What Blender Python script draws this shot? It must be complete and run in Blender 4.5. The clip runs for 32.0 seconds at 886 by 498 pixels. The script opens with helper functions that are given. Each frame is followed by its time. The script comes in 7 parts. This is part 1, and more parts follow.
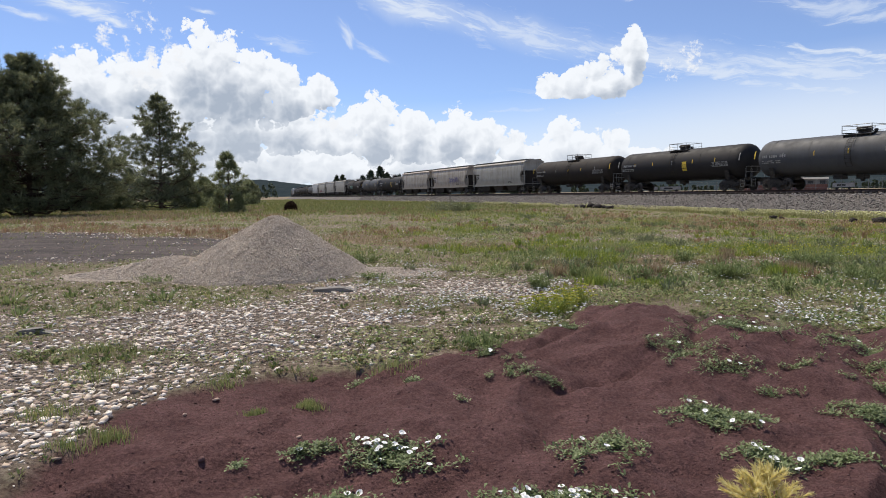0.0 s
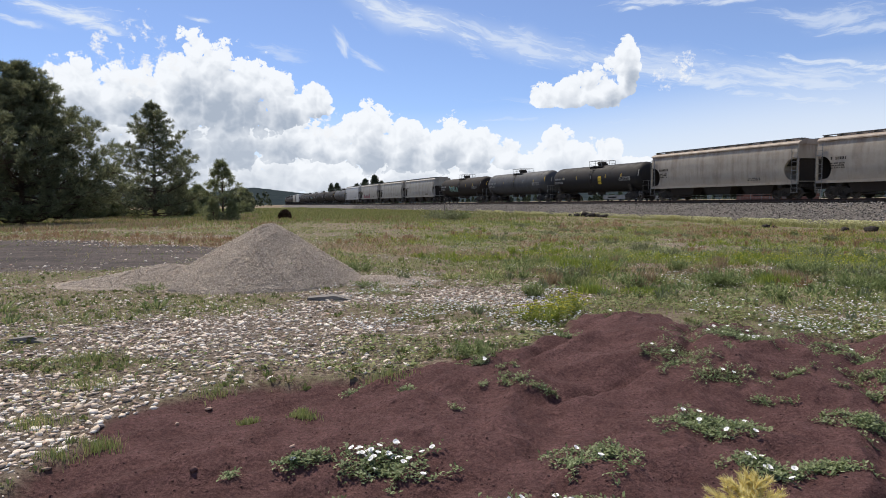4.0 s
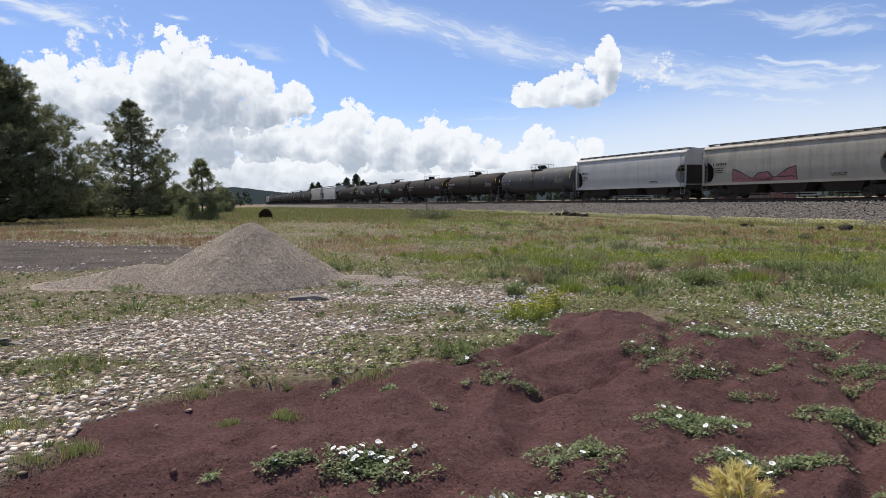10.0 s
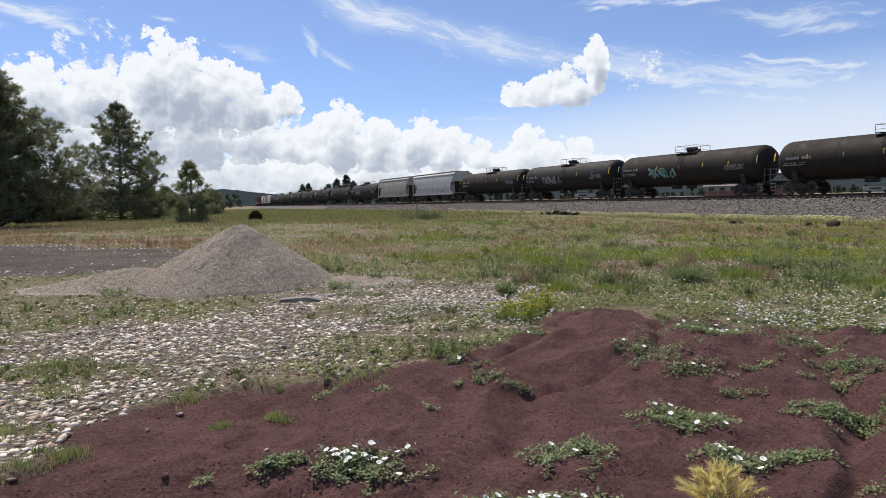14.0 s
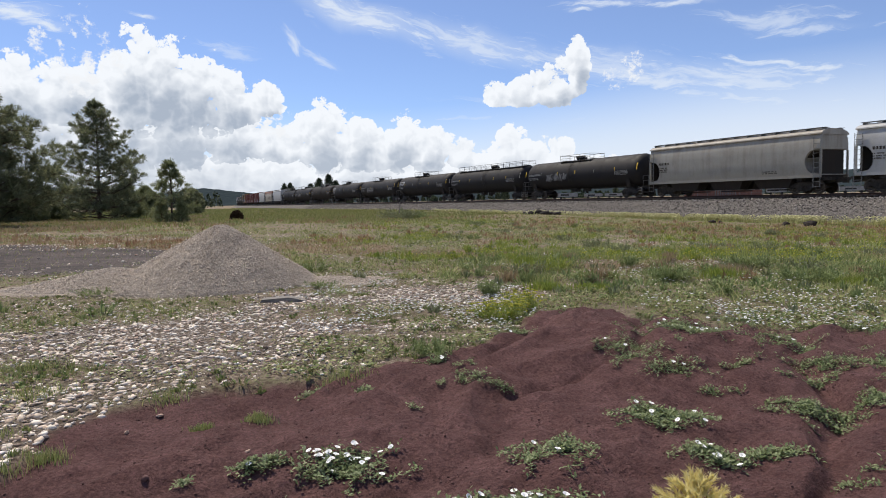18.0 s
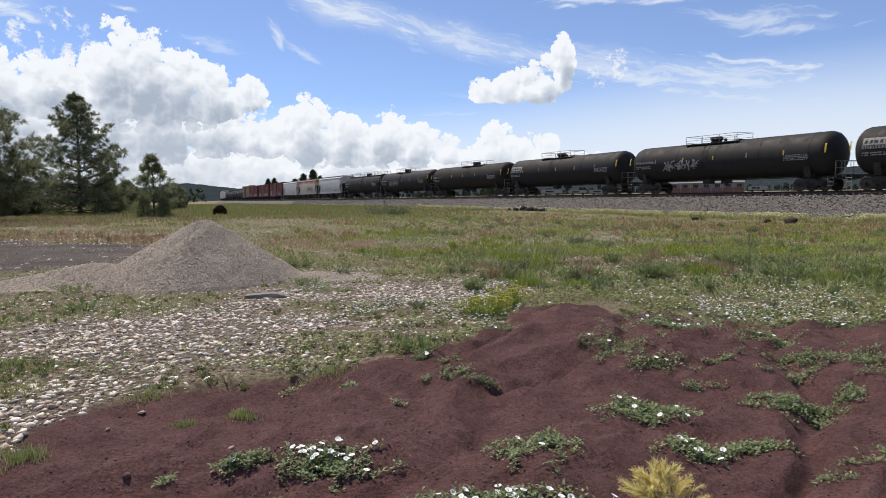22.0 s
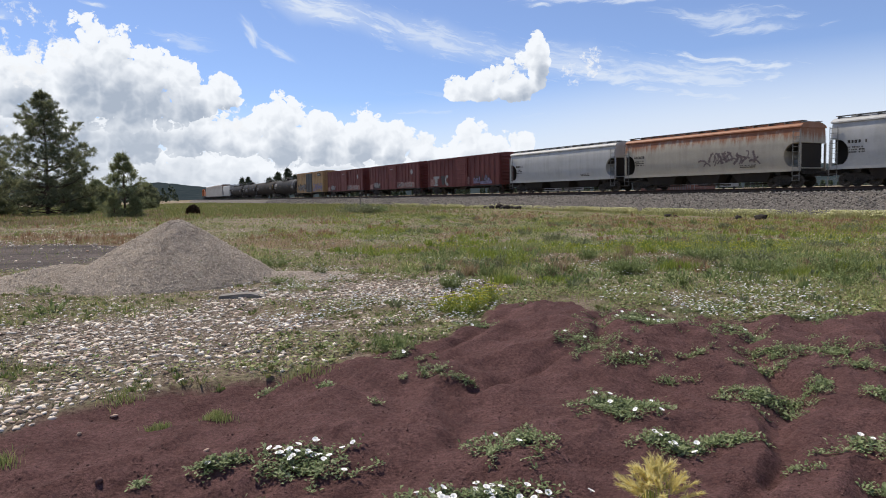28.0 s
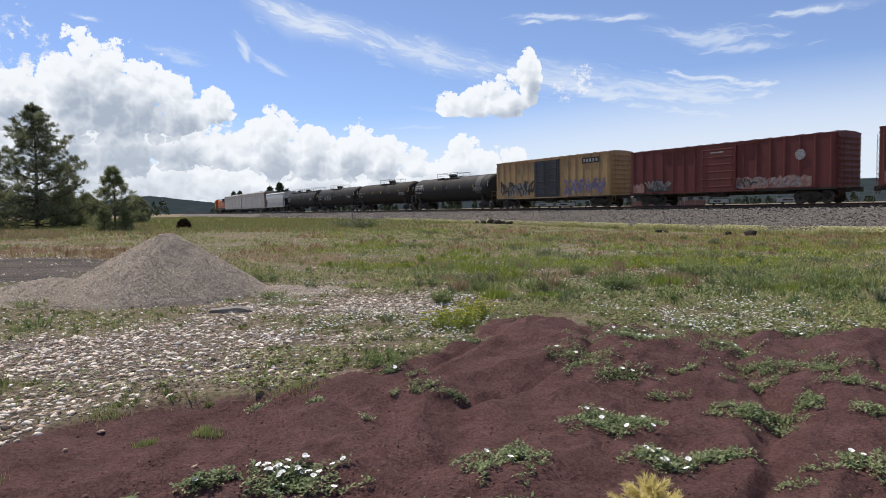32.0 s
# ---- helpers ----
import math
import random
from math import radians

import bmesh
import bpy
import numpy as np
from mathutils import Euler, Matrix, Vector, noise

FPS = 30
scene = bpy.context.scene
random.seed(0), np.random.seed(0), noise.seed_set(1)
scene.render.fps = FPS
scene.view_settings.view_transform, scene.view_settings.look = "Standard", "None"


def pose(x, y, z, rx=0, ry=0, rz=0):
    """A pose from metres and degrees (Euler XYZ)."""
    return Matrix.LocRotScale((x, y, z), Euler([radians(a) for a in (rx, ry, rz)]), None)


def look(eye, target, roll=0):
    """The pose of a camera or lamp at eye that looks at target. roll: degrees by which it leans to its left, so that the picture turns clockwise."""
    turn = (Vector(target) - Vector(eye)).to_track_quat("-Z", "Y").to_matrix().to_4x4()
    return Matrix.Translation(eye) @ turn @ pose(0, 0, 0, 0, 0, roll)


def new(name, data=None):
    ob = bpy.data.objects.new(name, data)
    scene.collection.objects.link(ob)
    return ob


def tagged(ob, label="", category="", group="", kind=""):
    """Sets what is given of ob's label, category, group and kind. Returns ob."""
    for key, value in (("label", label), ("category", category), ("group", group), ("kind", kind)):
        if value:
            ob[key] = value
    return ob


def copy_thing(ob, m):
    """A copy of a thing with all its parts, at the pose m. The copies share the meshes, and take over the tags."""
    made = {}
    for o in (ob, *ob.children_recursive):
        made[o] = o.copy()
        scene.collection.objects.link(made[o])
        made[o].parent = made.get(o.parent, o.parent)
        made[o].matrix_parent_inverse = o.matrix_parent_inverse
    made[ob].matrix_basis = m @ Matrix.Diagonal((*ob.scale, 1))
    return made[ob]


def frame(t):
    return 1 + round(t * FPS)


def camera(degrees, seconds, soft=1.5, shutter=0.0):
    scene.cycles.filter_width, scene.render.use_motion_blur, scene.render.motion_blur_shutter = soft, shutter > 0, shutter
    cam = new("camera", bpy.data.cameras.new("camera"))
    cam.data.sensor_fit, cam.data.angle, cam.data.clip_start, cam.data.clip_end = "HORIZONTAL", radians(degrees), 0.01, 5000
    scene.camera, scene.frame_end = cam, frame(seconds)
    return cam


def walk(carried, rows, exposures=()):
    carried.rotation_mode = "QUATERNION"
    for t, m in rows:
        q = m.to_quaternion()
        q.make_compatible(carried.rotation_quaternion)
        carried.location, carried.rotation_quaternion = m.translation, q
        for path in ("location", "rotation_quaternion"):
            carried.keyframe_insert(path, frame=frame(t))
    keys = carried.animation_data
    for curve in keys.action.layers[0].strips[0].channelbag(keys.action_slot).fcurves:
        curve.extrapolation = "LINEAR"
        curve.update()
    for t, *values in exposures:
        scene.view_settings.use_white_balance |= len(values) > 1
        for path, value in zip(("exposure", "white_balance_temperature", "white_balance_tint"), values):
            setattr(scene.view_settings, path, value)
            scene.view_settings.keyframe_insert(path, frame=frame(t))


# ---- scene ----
# The eye stands at (0, 0, 1.6); x to the right, y ahead, ground near z = 0.
EYE = (0.0, 0.0, 1.6)
PATH = (
    (0, 85.16, 0.84, 2.62), (0.5, 85.21, 0.73, 2.39), (1, 85.50, 0.67, 2.28), (1.5, 85.59, 0.63, 2.09), (2, 85.78, 0.53, 1.89),
    (2.5, 85.75, 0.18, 1.95), (3, 85.88, 0.32, 2.23), (3.5, 85.85, 0.59, 2.28), (5.5, 86.14, 0.65, 1.61), (6, 86.10, 0.33, 1.39),
    (6.5, 85.97, 0.38, 1.20), (7, 86.07, 0.41, 1.41), (7.5, 85.96, 0.42, 1.32), (8, 85.98, 0.64, 1.27), (8.5, 86.06, 0.81, 1.24),
    (9, 85.84, 0.92, 1.02), (9.5, 85.77, 0.89, 0.81), (10, 85.82, 0.77, 0.53), (10.5, 85.83, 0.82, 0.27), (11, 86.04, 0.77, 0.25),
    (11.5, 86.13, 0.73, 0.15), (12, 86.03, 0.75, 0.15), (12.5, 86.10, 0.89, 0.17), (13, 86.17, 0.81, 0.07), (13.5, 86.10, 0.85, -0.10),
    (14, 85.81, 1.30, -0.30), (14.5, 85.58, 1.23, -0.59), (16.5, 85.66, 1.33, -1.16), (17, 85.81, 1.29, -1.43), (17.5, 85.75, 1.20, -1.57),
    (18, 85.74, 1.24, -1.82), (18.5, 85.59, 1.10, -2.00), (19, 85.21, 1.02, -2.04), (19.5, 85.01, 1.11, -2.38), (20, 85.13, 0.98, -2.48),
    (20.5, 85.29, 0.89, -2.53), (21, 85.37, 0.85, -2.81), (21.5, 85.38, 0.96, -3.01), (22, 85.37, 1.00, -3.13), (22.5, 85.43, 1.08, -3.13),
    (23, 85.55, 0.89, -3.22), (23.5, 85.60, 0.85, -3.22), (24, 85.63, 1.04, -3.22), (24.5, 85.66, 0.92, -3.37), (25, 85.62, 0.85, -3.65),
    (25.5, 85.54, 0.95, -4.03), (27.5, 85.22, 1.04, -5.47), (28, 85.17, 1.26, -5.24), (28.5, 85.14, 1.22, -5.08), (29, 85.27, 1.11, -5.14),
    (29.5, 85.42, 1.10, -5.71), (30, 85.72, 0.99, -5.81), (30.5, 85.95, 0.92, -5.81), (31, 86.20, 0.94, -5.87), (31.5, 86.28, 0.88, -5.87),
    (32, 86.46, 1.01, -5.95),
)
cam = camera(68.57, 32.0, soft=0.9, shutter=0.12)
walk(cam, [(t, pose(*EYE, rx, ry, rz)) for t, rx, ry, rz in PATH])
scene.view_settings.exposure = 0.35

# ---- the train's timetable: metres along the track of the gaps between cars at 0 s ----
TRACK_TURN, TRACK_OFF, STRAIGHT, RADIUS, SPEED = radians(-25.44), 45.5, 70.6, 2205.6, 19.363
RAIL_Z = 1.52
GAPS = (-22.5, -39.9, -57.3, -74.7, -93.9, -111.1, -128.8, -146.8, -163.8, -183.0, -200.5, -218.1, -236.2, -254.0,
        -270.5, -288.0, -305.3, -322.8, -339.9, -357.1, -375.8, -393.6, -412.9, -432.3, -451.2, -471.7, -491.0, -511.0,
        -530.0, -548.8, -567.7, -584.7, -602.0, -621.5, -641.1, -661.4, -680.9, -700.2, -719.8, -739.4, -759.6, -778.0,
        -805.2, -832.5, -855.3)


def on_track(s, off=0.0):
    """Place and heading (towards growing s) on the track's centre line, off metres to the far side."""
    u = Vector((math.sin(TRACK_TURN), math.cos(TRACK_TURN)))
    n = Vector((math.cos(TRACK_TURN), -math.sin(TRACK_TURN)))
    d, off = -float(s), float(off)
    if d <= STRAIGHT:
        p, away, side = TRACK_OFF * n + d * u, u, n
    else:
        th = (d - STRAIGHT) / RADIUS
        p = TRACK_OFF * n + (STRAIGHT + RADIUS * math.sin(th)) * u + RADIUS * (1 - math.cos(th)) * n
        away, side = math.cos(th) * u + math.sin(th) * n, math.cos(th) * n - math.sin(th) * u
    p = p + off * side
    return p, math.degrees(math.atan2(-away.y, -away.x))


# ---- world, sun ----
SUN_AZ, SUN_EL = radians(-34), radians(57)


def math_node(nt, op, a, b=None, c=None, clamp=False):
    n = nt.nodes.new("ShaderNodeMath")
    n.operation, n.use_clamp = op, clamp
    for i, v in enumerate((a, b, c)):
        if v is None:
            continue
        if isinstance(v, (int, float)):
            n.inputs[i].default_value = v
        else:
            nt.links.new(v, n.inputs[i])
    return n.outputs[0]


def vec_node(nt, op, a, b=None):
    n = nt.nodes.new("ShaderNodeVectorMath")
    n.operation = op
    for i, v in enumerate((a, b)):
        if v is None:
            continue
        if isinstance(v, (tuple, list)):
            n.inputs[i].default_value = v
        else:
            nt.links.new(v, n.inputs[i])
    return n


def smooth(nt, v, lo, hi):
    n = nt.nodes.new("ShaderNodeMapRange")
    n.interpolation_type = "SMOOTHSTEP"
    nt.links.new(v, n.inputs[0])
    n.inputs[1].default_value, n.inputs[2].default_value = lo, hi
    return n.outputs[0]


def noise_node(nt, vec, scale, detail=4.0, rough=0.55, lac=2.0, distort=0.0):
    n = nt.nodes.new("ShaderNodeTexNoise")
    nt.links.new(vec, n.inputs["Vector"])
    n.inputs["Scale"].default_value, n.inputs["Detail"].default_value = scale, detail
    n.inputs["Roughness"].default_value, n.inputs["Lacunarity"].default_value = rough, lac
    n.inputs["Distortion"].default_value = distort
    return n.outputs["Fac"]


def mix(nt, fac, a, b, kind="MIX"):
    n = nt.nodes.new("ShaderNodeMix")
    n.data_type, n.blend_type = "RGBA", kind
    for i, v in ((0, fac), (6, a), (7, b)):
        if isinstance(v, (int, float)):
            n.inputs[i].default_value = v
        elif isinstance(v, (tuple, list)):
            n.inputs[i].default_value = (*v[:3], 1)
        else:
            nt.links.new(v, n.inputs[i])
    return n.outputs[2]


# Heaps of cumulus in tiers, the hindmost first: azimuth and elevation of the flat base, half width, height, in degrees.
LOW_TIER = ((-36.0, 2.4, 7.0, 3.4), (-30.0, 2.5, 7.0, 3.4), (-24.0, 2.4, 7.0, 3.4), (-17.5, 2.5, 6.0, 3.2), (-11.5, 2.1, 5.0, 2.4), (-5.0, 2.2, 5.5, 2.7), (0.5, 2.2, 5.0, 2.6),
            (4.5, 2.5, 3.6, 2.6), (7.7, 3.0, 2.3, 3.3), (10.0, 3.0, 2.3, 2.3), (12.1, 4.2, 1.4, 1.2), (14.5, 2.2, 3.0, 1.5))
MID_TIER = ((-35.5, 4.6, 5.0, 4.0), (-30.0, 4.8, 5.5, 4.0), (-25.0, 4.9, 5.5, 4.2), (-20.0, 4.9, 5.2, 3.8), (-15.8, 5.0, 3.2, 3.0), (-13.2, 5.4, 1.6, 1.6), (-11.4, 4.5, 2.3, 2.0),
            (-8.6, 4.5, 2.9, 3.9), (-5.3, 4.3, 2.7, 3.0), (-2.1, 4.2, 2.6, 3.4), (0.9, 3.9, 2.6, 2.5), (3.4, 3.7, 2.2, 1.6))
HIGH_TIER = ((-35.0, 7.2, 3.2, 3.0), (-31.2, 7.6, 2.8, 3.5), (-27.4, 7.8, 3.2, 3.2), (-23.0, 8.2, 3.2, 5.5), (-21.0, 8.2, 2.9, 5.3), (-18.2, 7.9, 3.3, 4.3), (-15.9, 7.8, 2.4, 3.0),
             (-13.2, 8.3, 1.8, 1.8), (6.9, 8.7, 1.7, 1.4), (8.7, 8.7, 2.0, 1.6), (10.6, 8.8, 2.2, 2.0), (12.2, 9.2, 1.9, 2.6), (13.6, 10.9, 1.05, 2.5))
SHREDS = ((-26.8, 11.4, 1.9, 3.2), (-24.8, 11.8, 1.7, 2.0), (-29.2, 12.2, 1.0, 1.2), (16.6, 9.9, 1.5, 1.0), (18.0, 10.8, 1.0, 1.3), (-12.2, 6.2, 1.5, 1.7))
# Veils of cirrus: azimuth, elevation, half length, half width, slope in degrees, strength.
VEILS = ((-4.5, 15.4, 7.5, 1.7, -18, 0.85), (5.0, 13.2, 9.0, 2.0, -13, 0.70), (16.0, 10.8, 10.0, 2.0, -12, 0.62), (27.0, 8.9, 10.0, 2.1, -6, 0.75), (-10.9, 13.5, 1.7, 0.75, -52, 0.75),
         (-8.4, 12.1, 2.6, 0.6, -30, 0.60), (-15.2, 12.7, 3.6, 1.0, -10, 0.45), (-31.5, 14.6, 4.8, 0.9, -2, 0.95), (-29.0, 13.7, 3.4, 0.55, -7, 0.95), (-34.5, 13.4, 3.0, 0.4, 0, 0.8),
         (-22.3, 14.9, 1.5, 0.25, 0, 0.9), (16.5, 15.5, 6.0, 0.45, -5, 0.75), (21.5, 15.0, 3.2, 0.35, 2, 0.85), (13.5, 15.4, 1.6, 0.25, -6, 0.9), (28.5, 13.5, 6.5, 1.0, -4, 0.60),
         (31.0, 12.4, 5.0, 0.5, -3, 0.6), (28.6, 10.2, 5.0, 0.40, -11, 0.9), (32.0, 9.3, 4.5, 0.55, -6, 0.9), (22.5, 8.1, 2.2, 0.5, 3, 0.75), (5.0, 7.0, 6.0, 0.35, 2, 0.5),
         (36.0, 14.4, 5.0, 0.4, 1, 0.8), (22.0, 5.6, 14.0, 1.7, -2, 0.62), (33.0, 6.2, 8.0, 1.2, -3, 0.5), (9.0, 8.2, 8.0, 0.7, -4, 0.4), (20.0, 9.4, 12.0, 1.3, -9, 0.8), (28.0, 7.2, 9.0, 0.9, -5, 0.75), (15.0, 6.6, 9.0, 0.8, 1, 0.55))


def build_world():
    world = bpy.data.worlds.new("sky")
    scene.world = world
    world.use_nodes = True
    nt = world.node_tree
    nt.nodes.clear()
    sky = nt.nodes.new("ShaderNodeTexSky")
    sky.sky_type, sky.sun_disc = "NISHITA", False
    sky.sun_elevation, sky.sun_rotation = SUN_EL, SUN_AZ
    sky.altitude, sky.air_density, sky.dust_density, sky.ozone_density = 2000, 1.0, 0.6, 1.5
    way = nt.nodes.new("ShaderNodeTexCoord").outputs["Generated"]
    way = vec_node(nt, "NORMALIZE", way).outputs[0]
    sep = nt.nodes.new("ShaderNodeSeparateXYZ")
    nt.links.new(way, sep.inputs[0])
    az = math_node(nt, "MULTIPLY", math_node(nt, "ARCTAN2", sep.outputs[0], sep.outputs[1]), 57.2958)
    el = math_node(nt, "MULTIPLY", math_node(nt, "ARCSINE", sep.outputs[2]), 57.2958)
    comb = nt.nodes.new("ShaderNodeCombineXYZ")
    nt.links.new(az, comb.inputs[0])
    nt.links.new(el, comb.inputs[1])
    flat = comb.outputs[0]

    def domes(rows, az, el, foot=1.9):
        """Round above and flat below: 1 at the middle of a base, 0 at the rim."""
        total = None
        for a, e, w, h in rows:
            dx = math_node(nt, "MULTIPLY_ADD", az, 1 / w, -a / w)
            dy = math_node(nt, "MULTIPLY_ADD", el, 1 / h, -e / h)
            dy = math_node(nt, "MAXIMUM", dy, math_node(nt, "MULTIPLY", dy, -foot))
            v = math_node(nt, "SUBTRACT", 1.0, math_node(nt, "MULTIPLY_ADD", dx, dx, math_node(nt, "MULTIPLY", dy, dy)))
            total = v if total is None else math_node(nt, "SMOOTH_MAX", total, v, 0.12)
        return total

    def billows(vec, sizes=5):
        """Cauliflower lumps of up to five sizes, their domain stirred by turbulence."""
        stir = nt.nodes.new("ShaderNodeTexNoise")
        nt.links.new(vec, stir.inputs["Vector"])
        stir.inputs["Scale"].default_value, stir.inputs["Detail"].default_value = 0.7, (5.0 if sizes == 5 else 1.5)
        shift = vec_node(nt, "MULTIPLY", vec_node(nt, "SUBTRACT", stir.outputs["Color"], (0.5, 0.5, 0.5)).outputs[0], (1.5, 1.2, 0)).outputs[0]
        warped = vec_node(nt, "ADD", vec, shift).outputs[0]
        total = None
        for scale, share in ((0.40, 0.55), (0.95, 0.36), (2.1, 0.20), (4.6, 0.11), (9.5, 0.05))[:sizes]:
            v = nt.nodes.new("ShaderNodeTexVoronoi")
            v.feature, v.voronoi_dimensions = "F1" if sizes == 5 else "SMOOTH_F1", "2D"
            nt.links.new(warped, v.inputs["Vector"])
            v.inputs["Scale"].default_value = scale
            if v.feature == "SMOOTH_F1":
                v.inputs["Smoothness"].default_value = 0.6
            d = math_node(nt, "MULTIPLY", v.outputs["Distance"], v.outputs["Distance"])
            w = math_node(nt, "MULTIPLY_ADD", d, -1.7 * share, 0.40 * share)
            total = w if total is None else math_node(nt, "ADD", total, w)
        return total

    # the cloud's mass here, a little nearer to the sun, and well nearer
    spots = []
    for right, up, sizes in ((0, 0, 5), (-0.22, 0.55, 3), (-0.5, 1.7, 0)):
        vec = vec_node(nt, "ADD", flat, (right, up, 0)).outputs[0] if up else flat
        spots.append((vec, math_node(nt, "ADD", az, right), math_node(nt, "ADD", el, up), billows(vec, sizes) if sizes else None))
    wisp = math_node(nt, "SUBTRACT", noise_node(nt, flat, 1.1, 7.0, 0.62), 0.5)
    around = smooth(nt, math_node(nt, "ABSOLUTE", az), 40, 60)
    off_view = math_node(nt, "MULTIPLY", math_node(nt, "SUBTRACT", 1.0, around), -4.0)
    high_up = math_node(nt, "MULTIPLY", smooth(nt, el, 20, 45), -1.2)
    elsewhere = math_node(nt, "ADD", math_node(nt, "ADD", math_node(nt, "MULTIPLY_ADD", noise_node(nt, flat, 0.09, 3.0), 3.2, -1.75), off_view), high_up)

    # cirrus streaks, stirred and fibrous
    stir = nt.nodes.new("ShaderNodeTexNoise")
    nt.links.new(flat, stir.inputs["Vector"])
    stir.inputs["Scale"].default_value, stir.inputs["Detail"].default_value = 0.16, 4.0
    drawn = vec_node(nt, "ADD", flat, vec_node(nt, "MULTIPLY", vec_node(nt, "SUBTRACT", stir.outputs["Color"], (0.5, 0.5, 0.5)).outputs[0], (4.0, 2.4, 0)).outputs[0]).outputs[0]
    veil = None
    for a, e, ln, wd, slope, power in VEILS:
        m = nt.nodes.new("ShaderNodeMapping")
        m.vector_type = "TEXTURE"
        nt.links.new(drawn, m.inputs[0])
        m.inputs["Location"].default_value, m.inputs["Rotation"].default_value = (a, e, 0), (0, 0, radians(slope))
        m.inputs["Scale"].default_value = (ln, wd, 1)
        d = vec_node(nt, "LENGTH", m.outputs[0]).outputs["Value"]
        grain = noise_node(nt, vec_node(nt, "MULTIPLY", m.outputs[0], (ln * 0.30, wd * 1.5, 1)).outputs[0], 1.0, 7.0, 0.62, 2.1, 0.5)
        v = math_node(nt, "MULTIPLY", smooth(nt, math_node(nt, "ADD", math_node(nt, "SUBTRACT", 0.9, d), math_node(nt, "MULTIPLY", math_node(nt, "SUBTRACT", grain, 0.5), 2.6)), -0.1, 0.95), power)
        v = math_node(nt, "MAXIMUM", v, math_node(nt, "MULTIPLY", smooth(nt, d, 1.3, 0.1), (0.55 if wd > 1.5 else 0.35) * power))
        veil = v if veil is None else math_node(nt, "SMOOTH_MAX", veil, v, 0.15)
    haze = math_node(nt, "MULTIPLY", smooth(nt, math_node(nt, "SUBTRACT", el, math_node(nt, "MULTIPLY", smooth(nt, az, -5, 30), 3.0)), 10.0, 0.5), 0.92)
    veil = math_node(nt, "MAXIMUM", veil, haze)
    blue = mix(nt, 1.0, sky.outputs[0], (0.074, 0.083, 0.104), "MULTIPLY")
    out = mix(nt, veil, blue, (0.60, 0.655, 0.735))
    # each tier is white where little cloud lies between it and the sun, grey where much does
    for rows, dim in ((LOW_TIER, 0.65), (MID_TIER, 0.9), (HIGH_TIER, 1.0)):
        mass = []
        for vec, a, e, lumps in spots:
            v = domes(rows, a, e)
            if lumps:
                v = math_node(nt, "MULTIPLY_ADD", lumps, 1.15, v)
            if rows is HIGH_TIER and lumps:
                v = math_node(nt, "MAXIMUM", v, math_node(nt, "ADD", elsewhere, lumps))
            mass.append(v)
        rim = math_node(nt, "MULTIPLY_ADD", wisp, 0.55, mass[0])
        mask = smooth(nt, rim, 0.02, 0.20)
        depth = math_node(nt, "ADD", math_node(nt, "MULTIPLY", smooth(nt, mass[1], 0.35, 1.30), 0.34), math_node(nt, "MULTIPLY", smooth(nt, mass[2], 0.25, 0.95), 0.66))
        relief = math_node(nt, "MULTIPLY", math_node(nt, "SUBTRACT", spots[1][3], spots[0][3]), 0.34)
        depth = math_node(nt, "ADD", depth, relief, clamp=True)
        tone = mix(nt, math_node(nt, "MULTIPLY", depth, dim), (0.715, 0.742, 0.78), (0.325, 0.375, 0.455))
        out = mix(nt, mask, out, tone)
    shred = math_node(nt, "ADD", math_node(nt, "MULTIPLY", domes(SHREDS, az, el, 1.0), 0.42), math_node(nt, "MULTIPLY_ADD", wisp, 2.4, math_node(nt, "MULTIPLY", spots[0][3], 0.6)))
    out = mix(nt, math_node(nt, "MULTIPLY", smooth(nt, shred, 0.22, 0.60), 0.85), out, (0.70, 0.715, 0.74))
    bg = nt.nodes.new("ShaderNodeBackground")
    nt.links.new(out, bg.inputs[0])
    bg.inputs[1].default_value = 1.0
    end = nt.nodes.new("ShaderNodeOutputWorld")
    nt.links.new(bg.outputs[0], end.inputs[0])


build_world()
lamp = bpy.data.lights.new("sun", "SUN")
lamp.energy, lamp.angle, lamp.color = 3.95, radians(0.53), (1.0, 0.90, 0.75)
sun = new("sun", lamp)
to_sun = Vector((math.sin(SUN_AZ) * math.cos(SUN_EL), math.cos(SUN_AZ) * math.cos(SUN_EL), math.sin(SUN_EL)))
sun.matrix_world = look(to_sun * 100, (0, 0, 0))


# ---- materials ----
def shader(name):
    m = bpy.data.materials.new(name)
    m.use_nodes = True
    nt = m.node_tree
    return m, nt, nt.nodes["Principled BSDF"]


def add_bump(nt, bsdf, height, strength, distance=0.02):
    b = nt.nodes.new("ShaderNodeBump")
    b.inputs["Strength"].default_value, b.inputs["Distance"].default_value = strength, distance
    nt.links.new(height, b.inputs["Height"])
    nt.links.new(b.outputs[0], bsdf.inputs["Normal"])


